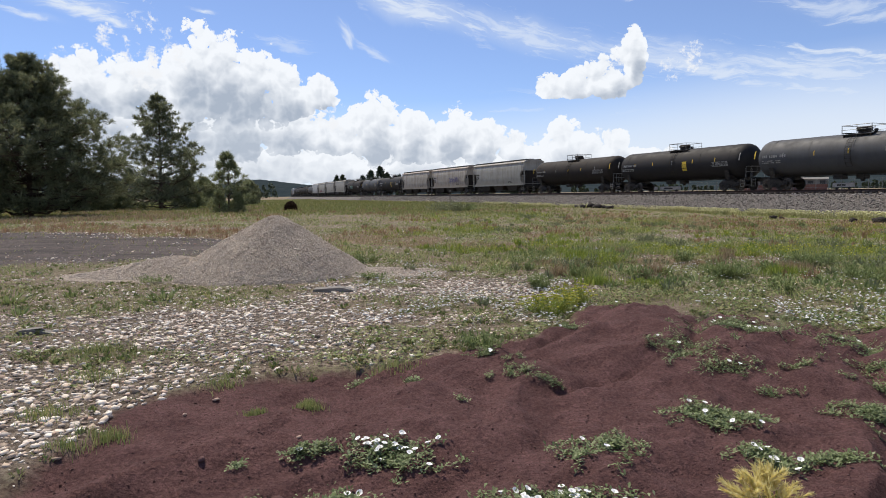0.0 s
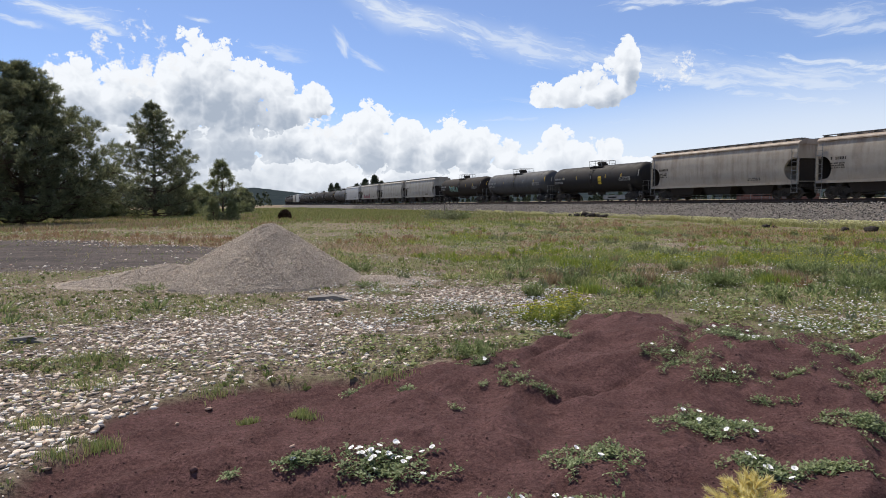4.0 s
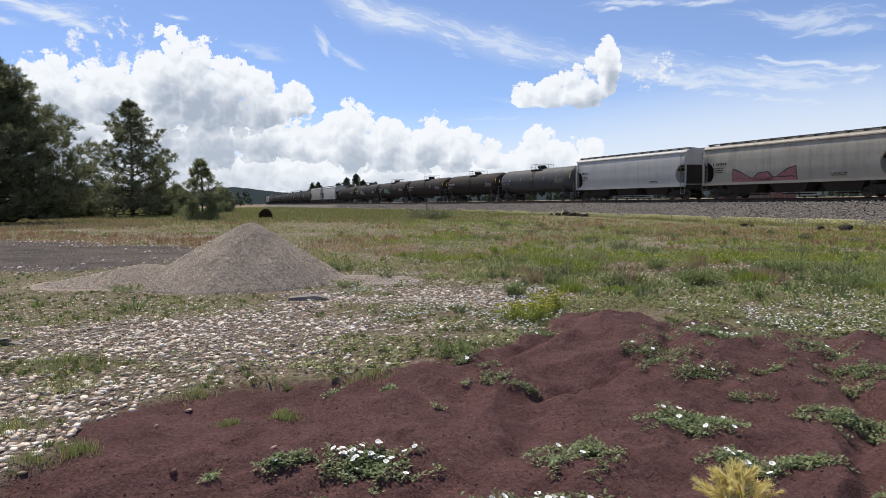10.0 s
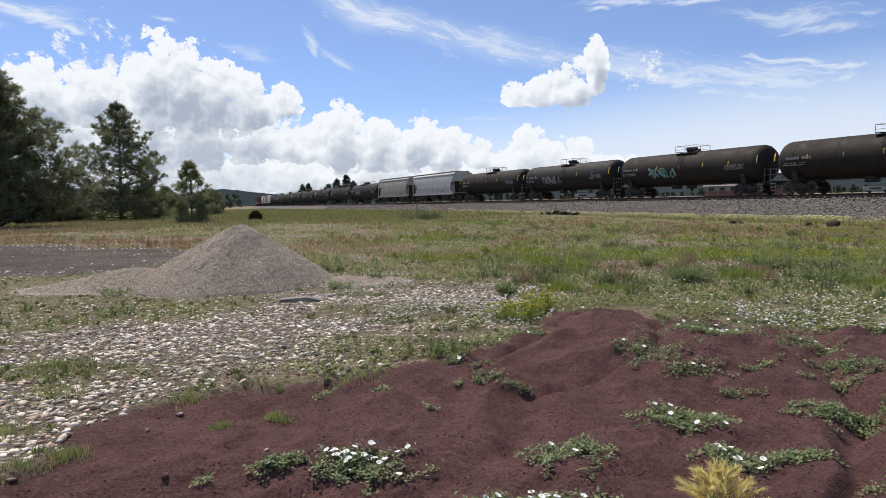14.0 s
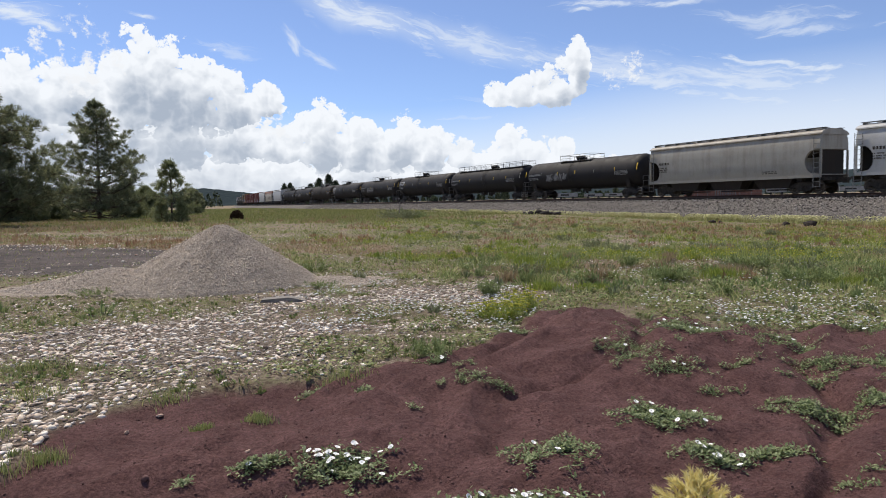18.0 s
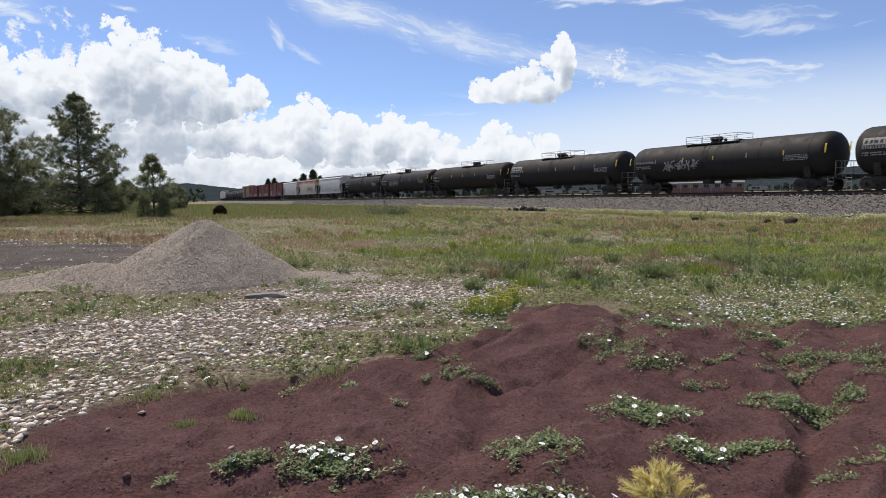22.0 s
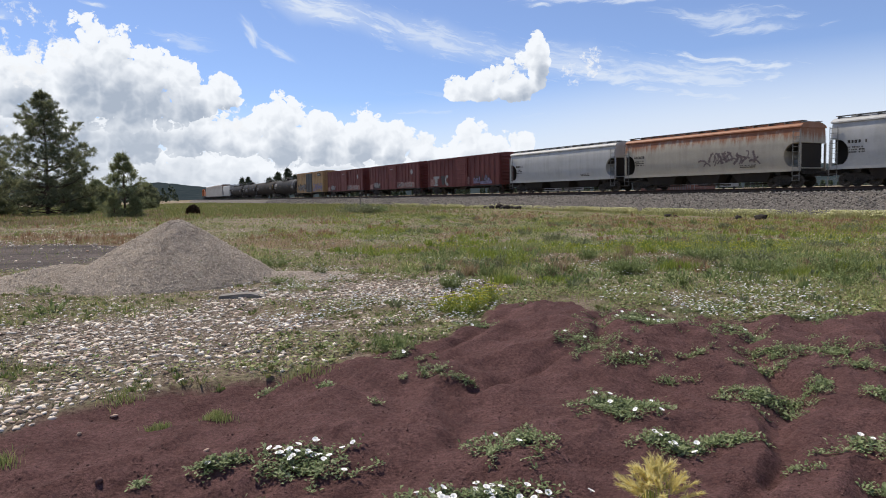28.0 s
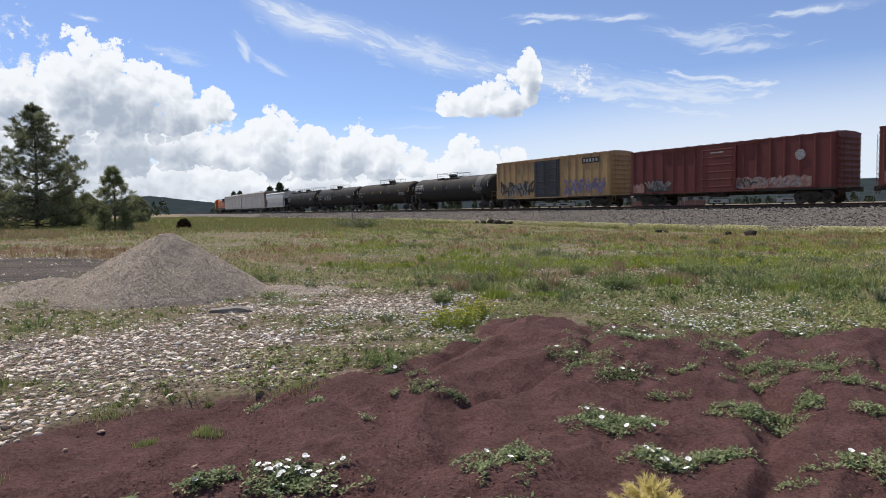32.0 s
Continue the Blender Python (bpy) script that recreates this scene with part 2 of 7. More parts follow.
def plain(name, low, high, scale=3.0, rough=0.7, metal=0.0, bump=0.25, grain=40.0, dist=0.01, stretch=(1, 1, 1), spec=0.3):
    """Two tones mixed by a coarse and a fine noise, with fine relief."""
    m, nt, bsdf = shader(name)
    co = nt.nodes.new("ShaderNodeTexCoord").outputs["Object"]
    co = vec_node(nt, "MULTIPLY", co, stretch).outputs[0]
    coarse, fine = noise_node(nt, co, scale, 5.0, 0.6), noise_node(nt, co, grain, 3.0, 0.6)
    f = math_node(nt, "ADD", math_node(nt, "MULTIPLY", coarse, 0.65), math_node(nt, "MULTIPLY", fine, 0.35))
    bsdf.inputs["Specular IOR Level"].default_value = spec
    nt.links.new(mix(nt, smooth(nt, f, 0.34, 0.66), low, high), bsdf.inputs["Base Color"])
    nt.links.new(math_node(nt, "ADD", math_node(nt, "MULTIPLY", fine, 0.2), rough - 0.1), bsdf.inputs["Roughness"])
    bsdf.inputs["Metallic"].default_value = metal
    if bump:
        add_bump(nt, bsdf, fine, bump, dist)
    return m


def island(name, tones, rough=0.8, bump=0.0, grain=30.0, trans=0.0, each=False):
    """Tones that change from piece to piece of a mesh, or from object to object."""
    m, nt, bsdf = shader(name)
    rnd = nt.nodes.new("ShaderNodeObjectInfo").outputs["Random"] if each else nt.nodes.new("ShaderNodeNewGeometry").outputs["Random Per Island"]
    ramp = nt.nodes.new("ShaderNodeValToRGB")
    ramp.color_ramp.interpolation = "LINEAR"
    els = ramp.color_ramp.elements
    while len(els) < len(tones):
        els.new(0.5)
    for i, tone in enumerate(tones):
        els[i].position, els[i].color = i / (len(tones) - 1), (*tone, 1)
    nt.links.new(rnd, ramp.inputs[0])
    co = nt.nodes.new("ShaderNodeTexCoord").outputs["Object"]
    n = noise_node(nt, co, grain, 3.0)
    nt.links.new(mix(nt, 1.0, ramp.outputs[0], mix(nt, n, (0.72, 0.72, 0.72), (1.2, 1.2, 1.2)), "MULTIPLY"), bsdf.inputs["Base Color"])
    bsdf.inputs["Roughness"].default_value = rough
    bsdf.inputs["Specular IOR Level"].default_value = 0.25
    if bump:
        add_bump(nt, bsdf, n, bump, 0.01)
    if trans:
        leaf = nt.nodes.new("ShaderNodeBsdfTranslucent")
        nt.links.new(ramp.outputs[0], leaf.inputs[0])
        blend = nt.nodes.new("ShaderNodeMixShader")
        blend.inputs[0].default_value = trans
        nt.links.new(bsdf.outputs[0], blend.inputs[1])
        nt.links.new(leaf.outputs[0], blend.inputs[2])
        nt.links.new(blend.outputs[0], nt.nodes["Material Output"].inputs[0])
    return m


def car_paint(name, tone, dirt, rust=(0.16, 0.07, 0.035), rusty=0.0, rough=0.45, streak=0.5, low_dirt=0.5, edge=(3.75, 4.25), spec=0.35):
    """Weathered paint: dust streaks that run down, grime along the sill, rust that runs from the top edge."""
    m, nt, bsdf = shader(name)
    co = nt.nodes.new("ShaderNodeTexCoord").outputs["Object"]
    sep = nt.nodes.new("ShaderNodeSeparateXYZ")
    nt.links.new(co, sep.inputs[0])
    runs = noise_node(nt, vec_node(nt, "MULTIPLY", co, (1.6, 1.6, 0.22)).outputs[0], 1.5, 6.0, 0.65)
    blot = noise_node(nt, co, 0.9, 5.0, 0.6)
    fine = noise_node(nt, co, 14.0, 4.0, 0.6)
    f = math_node(nt, "MULTIPLY", smooth(nt, math_node(nt, "ADD", math_node(nt, "MULTIPLY", runs, 0.6), math_node(nt, "MULTIPLY", blot, 0.4)), 0.40, 0.68), streak)
    low = math_node(nt, "MULTIPLY", smooth(nt, math_node(nt, "ADD", sep.outputs[2], math_node(nt, "MULTIPLY", runs, 1.2)), 2.7, 1.2), low_dirt)
    colour = mix(nt, math_node(nt, "MAXIMUM", f, low), tone, dirt)
    if rusty:
        drips = noise_node(nt, vec_node(nt, "MULTIPLY", co, (2.2, 2.2, 0.10)).outputs[0], 1.3, 6.0, 0.7)
        top = smooth(nt, math_node(nt, "ADD", sep.outputs[2], math_node(nt, "MULTIPLY", math_node(nt, "SUBTRACT", drips, 0.5), 2.6)), *edge)
        colour = mix(nt, math_node(nt, "MULTIPLY", top, rusty), colour, rust)
    colour = mix(nt, 1.0, colour, mix(nt, fine, (0.85, 0.85, 0.85), (1.12, 1.12, 1.12)), "MULTIPLY")
    nt.links.new(colour, bsdf.inputs["Base Color"])
    nt.links.new(math_node(nt, "ADD", math_node(nt, "MULTIPLY", f, 0.35), rough), bsdf.inputs["Roughness"])
    bsdf.inputs["Specular IOR Level"].default_value = spec
    add_bump(nt, bsdf, fine, 0.08, 0.01)
    return m


STEEL_DARK = plain("black_running_gear", (0.012, 0.011, 0.010), (0.05, 0.042, 0.035), 4.0, 0.75, 0.0, 0.2)
WHEEL_STEEL = plain("wheel_steel", (0.05, 0.045, 0.04), (0.12, 0.10, 0.085), 6.0, 0.5, 0.6, 0.1)
RAIL_STEEL = plain("rail_steel", (0.05, 0.032, 0.024), (0.10, 0.062, 0.045), 5.0, 0.6, 0.3, 0.1)
TANK_BLACK = car_paint("tank_black", (0.017, 0.016, 0.017), (0.040, 0.037, 0.035), streak=0.6, low_dirt=0.15, rough=0.62, spec=0.22)
TANK_BROWN = car_paint("tank_brown_black", (0.018, 0.015, 0.013), (0.050, 0.040, 0.034), streak=0.7, low_dirt=0.2, rough=0.66, spec=0.2)
TANK_GREY = car_paint("tank_grey", (0.065, 0.068, 0.075), (0.05, 0.047, 0.042), streak=0.5, low_dirt=0.7, rough=0.58, spec=0.25)
HOPPER_GREY = car_paint("hopper_grey", (0.34, 0.325, 0.285), (0.18, 0.158, 0.125), streak=0.55, low_dirt=0.6, rusty=0.12)
HOPPER_LIGHT = car_paint("hopper_light", (0.43, 0.435, 0.43), (0.25, 0.235, 0.21), streak=0.4, low_dirt=0.5)
HOPPER_TAN = car_paint("hopper_tan", (0.38, 0.34, 0.285), (0.19, 0.155, 0.12), streak=0.7, low_dirt=0.6, rusty=0.3)
HOPPER_RUST = car_paint("hopper_rust", (0.42, 0.38, 0.31), (0.27, 0.235, 0.19), rust=(0.24, 0.085, 0.032), rusty=0.95, streak=0.5, low_dirt=0.4, edge=(3.25, 3.95))
BOX_RED = car_paint("boxcar_red", (0.115, 0.022, 0.018), (0.075, 0.028, 0.024), streak=0.6, low_dirt=0.15, rough=0.55)
BOX_YELLOW = car_paint("boxcar_yellow", (0.36, 0.235, 0.105), (0.22, 0.155, 0.09), streak=0.75, low_dirt=0.35, rusty=0.25, rough=0.55)
BOX_DOOR = car_paint("boxcar_black_door", (0.022, 0.024, 0.028), (0.06, 0.055, 0.05), streak=0.5)
RACK_GREY = car_paint("autorack_grey", (0.36, 0.35, 0.33), (0.24, 0.21, 0.18), streak=0.6, rusty=0.2)
RACK_END = car_paint("autorack_end", (0.20, 0.085, 0.05), (0.12, 0.07, 0.05), streak=0.6)
LOCO_ORANGE = car_paint("locomotive_orange", (0.42, 0.11, 0.02), (0.16, 0.07, 0.03), streak=0.5)
PAINT_WHITE = plain("white_marking", (0.15, 0.15, 0.15), (0.34, 0.34, 0.33), 6.0, 0.6, 0.0, 0.05)
PAINT_YELLOW = plain("yellow_marking", (0.50, 0.34, 0.03), (0.68, 0.48, 0.05), 6.0, 0.5, 0.0, 0.05)
SPRAY_GREY = plain("pale_spray_paint", (0.12, 0.115, 0.115), (0.30, 0.30, 0.30), 5.0, 0.6, 0.0, 0.05)
SPRAY_TEAL = plain("teal_spray_paint", (0.10, 0.22, 0.19), (0.22, 0.36, 0.31), 5.0, 0.6, 0.0, 0.05)
SPRAY_PURPLE = plain("purple_spray_paint", (0.10, 0.085, 0.14), (0.22, 0.20, 0.30), 5.0, 0.6, 0.0, 0.05)
SPRAY_ROSE = plain("rose_spray_paint", (0.22, 0.085, 0.095), (0.33, 0.15, 0.16), 5.0, 0.6, 0.0, 0.05)
SPRAY_DUST = plain("faded_pink_wash", (0.15, 0.06, 0.05), (0.30, 0.20, 0.18), 2.5, 0.7, 0.0, 0.05, 12.0)
SPRAY_BROWN = plain("brown_spray_paint", (0.10, 0.075, 0.075), (0.20, 0.155, 0.15), 5.0, 0.6, 0.0, 0.05)
SPRAY_DARK = plain("dark_spray_paint", (0.02, 0.018, 0.018), (0.07, 0.06, 0.058), 5.0, 0.6, 0.0, 0.05)
GALVANISED = plain("galvanised_rail", (0.14, 0.14, 0.14), (0.26, 0.26, 0.25), 6.0, 0.5, 0.5, 0.05)


# ---- mesh helpers ----
def box(bm, x0, x1, y0, y1, z0, z1):
    v = [bm.verts.new((x, y, z)) for x in (x0, x1) for y in (y0, y1) for z in (z0, z1)]
    for f in ((0, 1, 3, 2), (4, 6, 7, 5), (0, 4, 5, 1), (2, 3, 7, 6), (0, 2, 6, 4), (1, 5, 7, 3)):
        bm.faces.new([v[i] for i in f])


def prism(bm, outline, a, b, axis="y"):
    """An outline in the other two axes, drawn out from a to b."""
    def at(p, q):
        return {"x": (q, p[0], p[1]), "y": (p[0], q, p[1]), "z": (p[0], p[1], q)}[axis]
    lo, hi = [bm.verts.new(at(p, a)) for p in outline], [bm.verts.new(at(p, b)) for p in outline]
    n = len(outline)
    bm.faces.new(lo), bm.faces.new(hi)
    for i in range(n):
        bm.faces.new((lo[i], lo[(i + 1) % n], hi[(i + 1) % n], hi[i]))


def tube(bm, p, q, r, n=6, r2=None):
    p, q = Vector(p), Vector(q)
    d = (q - p).normalized()
    a = d.orthogonal().normalized()
    b = d.cross(a)
    r2 = r if r2 is None else r2
    ring = [[bm.verts.new(c + (a * math.cos(k * math.tau / n) + b * math.sin(k * math.tau / n)) * rr) for k in range(n)] for c, rr in ((p, r), (q, r2))]
    for k in range(n):
        bm.faces.new((ring[0][k], ring[0][(k + 1) % n], ring[1][(k + 1) % n], ring[1][k]))
    bm.faces.new(ring[0]), bm.faces.new(ring[1])


def lathe(bm, profile, n=28, centre=(0, 0, 0), axis="x"):
    """A body turned about a level or upright axis; profile: (along, radius)."""
    rings = []
    for along, r in profile:
        ring = []
        for k in range(n):
            c, s = r * math.cos(k * math.tau / n), r * math.sin(k * math.tau / n)
            v = {"x": (along, c, s), "y": (c, along, s), "z": (c, s, along)}[axis]
            ring.append(bm.verts.new(Vector(v) + Vector(centre)))
        rings.append(ring)
    for r0, r1 in zip(rings, rings[1:]):
        for k in range(n):
            bm.faces.new((r0[k], r0[(k + 1) % n], r1[(k + 1) % n], r1[k]))
    bm.faces.new(rings[0]), bm.faces.new(rings[-1])


def mesh_of(name, bm, material, soft=None):
    bmesh.ops.recalc_face_normals(bm, faces=bm.faces)
    me = bpy.data.meshes.new(name)
    bm.to_mesh(me)
    bm.free()
    if soft:
        me.shade_smooth()
        me.set_sharp_from_angle(angle=radians(soft))
    me.materials.append(material)
    return me


def part(name, bm, material, parent, label="", soft=None):
    ob = new(name, mesh_of(name, bm, material, soft))
    ob.parent = parent
    return tagged(ob, label)


def thing(name, label, category, group="", kind=""):
    return tagged(new(name), label, category, group, kind)


def from_arrays(name, verts, faces, material, smooth_faces=False):
    """A mesh from arrays: verts (n, 3), faces (m, 3) or (m, 4)."""
    me = bpy.data.meshes.new(name)
    k = faces.shape[1]
    me.vertices.add(len(verts)), me.loops.add(faces.size), me.polygons.add(len(faces))
    me.vertices.foreach_set("co", np.ascontiguousarray(verts, dtype=np.float32).ravel())
    me.loops.foreach_set("vertex_index", np.ascontiguousarray(faces, dtype=np.int32).ravel())
    me.polygons.foreach_set("loop_start", np.arange(0, faces.size, k, dtype=np.int32))
    if smooth_faces:
        me.polygons.foreach_set("use_smooth", np.ones(len(faces), dtype=bool))
    me.update(calc_edges=True)
    me.materials.append(material)
    return new(name, me)


# ---- the lie of the land ----
def lattice(ix, iy, seed):
    h = (ix.astype(np.int64) * 374761393 + iy.astype(np.int64) * 668265263 + seed * 974634777) & 0x7FFFFFFF
    h = ((h ^ (h >> 13)) * 1274126177) & 0x7FFFFFFF
    return ((h ^ (h >> 16)) & 0xFFFF) / 65535.0


def field(x, y, size, seed=0, octaves=4, gain=0.5):
    """Smooth random hills between 0 and 1, with lumps of that size in metres."""
    total, amp, norm = 0, 1.0, 0.0
    for o in range(octaves):
        u, v = x / size * 2 ** o, y / size * 2 ** o
        i, j = np.floor(u), np.floor(v)
        a, b = u - i, v - j
        a, b = a * a * (3 - 2 * a), b * b * (3 - 2 * b)
        s = seed + o * 17
        g = (lattice(i, j, s) * (1 - a) + lattice(i + 1, j, s) * a) * (1 - b) + (lattice(i, j + 1, s) * (1 - a) + lattice(i + 1, j + 1, s) * a) * b
        total, norm, amp = total + g * amp, norm + amp, amp * gain
    return total / norm


def step(v, lo, hi):
    t = np.clip((v - lo) / (hi - lo), 0, 1)
    return t * t * (3 - 2 * t)


def inside(x, y, outline):
    """Signed distance to an outline, positive inside."""
    x, y = np.asarray(x, float), np.asarray(y, float)
    d, odd = np.full(x.shape, 1e9), np.zeros(x.shape, bool)
    for (ax, ay), (bx, by) in zip(outline, outline[1:] + outline[:1]):
        ex, ey = bx - ax, by - ay
        t = np.clip(((x - ax) * ex + (y - ay) * ey) / (ex * ex + ey * ey), 0, 1)
        d = np.minimum(d, np.hypot(x - ax - t * ex, y - ay - t * ey))
        if ey:
            cross = ((ay > y) != (by > y)) & (x < ex * (y - ay) / ey + ax)
            odd ^= cross
    return np.where(odd, d, -d)


CINDER_OUTLINE = [(-3.3, 0.0), (-2.68, 3.45), (-2.97, 4.67), (-2.81, 5.27), (-1.93, 5.88), (-0.52, 6.26), (0.57, 7.09), (1.01, 8.04), (1.45, 8.78), (2.4, 8.72), (2.98, 7.73), (4.38, 7.36), (6.11, 7.44), (8.32, 6.85), (11.71, 5.86), (13.0, 0.0), (9.0, -6.0), (-6.0, -6.0)]
STONES_OUTLINE = [(-9.64, 3.2), (-10.72, 8.55), (-8.97, 11.15), (-5.14, 10.85), (-3.66, 11.53), (-1.01, 12.47), (1.53, 12.8), (1.83, 10.68), (0.86, 9.02), (0.18, 7.31), (-1.02, 6.09), (-2.65, 5.26), (-2.45, 3.04)]
LOT_OUTLINE = [(-8.36, 14.6), (-6.37, 17.4), (-7.73, 22.09), (-15.13, 25.36), (-43.93, 30.99), (-44.63, 20.33), (-15.36, 15.33)]
PILE_AT, PILE_HIGH = (-4.10, 13.30), 1.18


# turf between the stones: place, half widths, fullness
GREEN_SPOTS = ((-6.2, 10.5, 3.4, 2.1, 0.97), (-3.95, 6.35, 0.85, 0.36, 0.9), (-5.6, 7.2, 0.9, 0.36, 0.8), (-0.1, 7.4, 1.4, 1.0, 0.65), (0.2, 9.0, 1.3, 0.6, 0.6), (-0.6, 12.3, 1.5, 0.4, 0.6))


def zone_cinder(x, y):
    edge = inside(x, y, CINDER_OUTLINE) + (field(x, y, 0.9, 3) - 0.5) * 0.9
    patchy = step(y, 5.0, 8.2) * step(x, 1.4, 3.0) * 1.5 * (field(x, y, 1.1, 5) - 0.45)
    return step(edge - patchy, -0.05, 0.14)


def zone_green(x, y):
    """Patches of short turf among the stones."""
    wobble, green = (field(x, y, 0.9, 13, 3) - 0.5) * 1.1, 0.0
    for cx, cy, rx, ry, full in GREEN_SPOTS:
        green = np.maximum(green, full * step(1 - ((x - cx) / rx) ** 2 - ((y - cy) / ry) ** 2 + wobble, -0.15, 0.45))
    return green


def zone_stones(x, y):
    edge = inside(x, y, STONES_OUTLINE) + (field(x, y, 1.6, 8) - 0.5) * 1.8
    bare = np.exp(-(((x - 0.6) / 2.2) ** 2 + ((y - 14.6) / 0.8) ** 2)) + np.exp(-(((x - 3.6) / 1.8) ** 2 + ((y - 16.2) / 0.7) ** 2)) + np.exp(-(((x - 7.5) / 2.0) ** 2 + ((y - 15.2) / 0.6) ** 2))
    edge = np.maximum(edge, bare * 1.6 - 0.8)
    green = np.maximum(step(field(x, y, 1.5, 12, 4), 0.53, 0.68) * 0.85 * (0.15 + 0.85 * step(y - 0.5 * x, 7.2, 8.4)), zone_green(x, y))
    return step(edge, -0.3, 0.7) * (1 - green) * (1 - zone_cinder(x, y))


def zone_lot(x, y):
    return step(inside(x, y, LOT_OUTLINE) + (field(x, y, 2.5, 15) - 0.5) * 2.4, -0.3, 0.8)


def zone_dry(x, y):
    """Dry reddish grass in the meadow."""
    band = step(field(x * 0.8, y, 2.4, 21, 3), 0.54, 0.68) * step(y, 12, 16)
    bank = step(inside(x, y, [(-3.0, 17.5), (-6.0, 24.0), (-14.0, 27.5), (-30.0, 31.0), (-30.0, 27.5), (-13.0, 24.5), (-6.5, 21.0)]) + (field(x, y, 2.0, 23) - 0.5) * 2.0, -0.4, 0.6)
    strip = step(y, 23, 29) * step(x, 8, 14) * (1 - step(y, 37, 43)) * (0.30 + 0.65 * step(field(x, y, 5.0, 25, 3), 0.42, 0.58))
    return np.clip(np.maximum(np.maximum(band * 0.7, strip), bank), 0, 1)


def track_away(x, y):
    """Metres from the track's centre line, positive towards the camera."""
    u = np.array((math.sin(TRACK_TURN), math.cos(TRACK_TURN)))
    n = np.array((math.cos(TRACK_TURN), -math.sin(TRACK_TURN)))
    along, side = x * u[0] + y * u[1], x * n[0] + y * n[1] - TRACK_OFF
    far = along > STRAIGHT
    bend = RADIUS - np.hypot(along - STRAIGHT, side - RADIUS)
    return -np.where(far, bend, side)


def pile_height(x, y):
    px, py = PILE_AT
    dx, dy = x - px, y - py
    r = np.hypot(dx / np.where(dx < 0, 1.12, 0.92), dy) + (field(x, y, 0.8, 31) - 0.5) * 0.24
    cone = np.clip(PILE_HIGH + 0.15 - np.sqrt((0.66 * r) ** 2 + 0.15 ** 2), 0, None)
    left = 0.33 * np.exp(-(((dx + 1.95) / 0.8) ** 2 + ((dy + 0.1) / 0.8) ** 2)) + 0.17 * np.exp(-(((dx + 3.0) / 0.9) ** 2 + ((dy + 0.3) / 0.6) ** 2))
    right = 0.09 * np.exp(-(((dx - 2.3) / 0.9) ** 2 + (dy / 0.6) ** 2))
    return np.maximum(cone, left) + right


def land(x, y):
    x, y = np.asarray(x, float), np.asarray(y, float)
    away = np.hypot(x, y)
    z = (field(x, y, 14, 41, 4) - 0.5) * 0.22 * step(away, 8, 30) + (field(x, y, 1.3, 45, 3) - 0.5) * 0.06
    # the meadow falls a little towards the near track and rises to the trees
    turn = np.degrees(np.arctan2(x, y))
    z = z + (0.38 - 0.76 * step(turn, -14, 32)) * step(away, 13, 42)
    cin = zone_cinder(x, y)
    u, v = 0.62 * x + 0.785 * y, 0.785 * x - 0.62 * y
    bend = v + (field(x, y, 1.4, 49, 2) - 0.5) * 0.9
    ridge = np.abs(field(u * 0.30, bend, 0.62, 51, 3, 0.5) - 0.5) * 2
    heaps = (0.42 - ridge) * 0.15 + (0.45 - np.abs(field(u * 0.22, bend * 1.0, 0.30, 67, 2) - 0.5) * 2) * 0.055 + (field(x, y, 1.5, 55, 2) - 0.5) * 0.09 + (field(x + 0.2 * y, y * 1.3, 0.42, 57, 3, 0.5) - 0.5) * 0.09 + (field(x, y, 0.11, 59, 3, 0.6) - 0.5) * 0.045
    gully = np.abs(field(u * 0.5 + 3.0, bend * 0.8, 0.8, 63, 2, 0.5) - 0.5) * 2
    heaps = heaps - np.exp(-(gully / 0.12) ** 2) * 0.09 * step(x, -0.4, 1.2)
    heaps = heaps + 0.12 * np.exp(-(((x - 2.6) / 1.3) ** 2 + ((y - 6.4) / 0.8) ** 2)) + 0.13 * np.exp(-(((x - 1.7) / 0.8) ** 2 + ((y - 8.2) / 0.9) ** 2))
    z = z + cin * (heaps - 0.07 * (1 - step(y, 5.0, 7.0)))
    z = z + zone_stones(x, y) * (field(x, y, 0.12, 61, 2) - 0.5) * 0.035
    # the far country rises a little; it dips under the embankment
    side = track_away(x, y)
    z = z + (field(x, y, 160, 71, 4) - 0.5) * 1.6 * step(away, 200, 500)
    z = np.where(side < 0, z * (1 - step(-side, 3, 20)) + (1.30 + (field(x, y, 30, 75, 3) - 0.5) * 0.25) * step(-side, 3, 20), z)
    t = np.abs(side)
    z = z * step(t, 3.2, 7.0) - 0.5 * (1 - step(t, 3.2, 7.0))
    return z


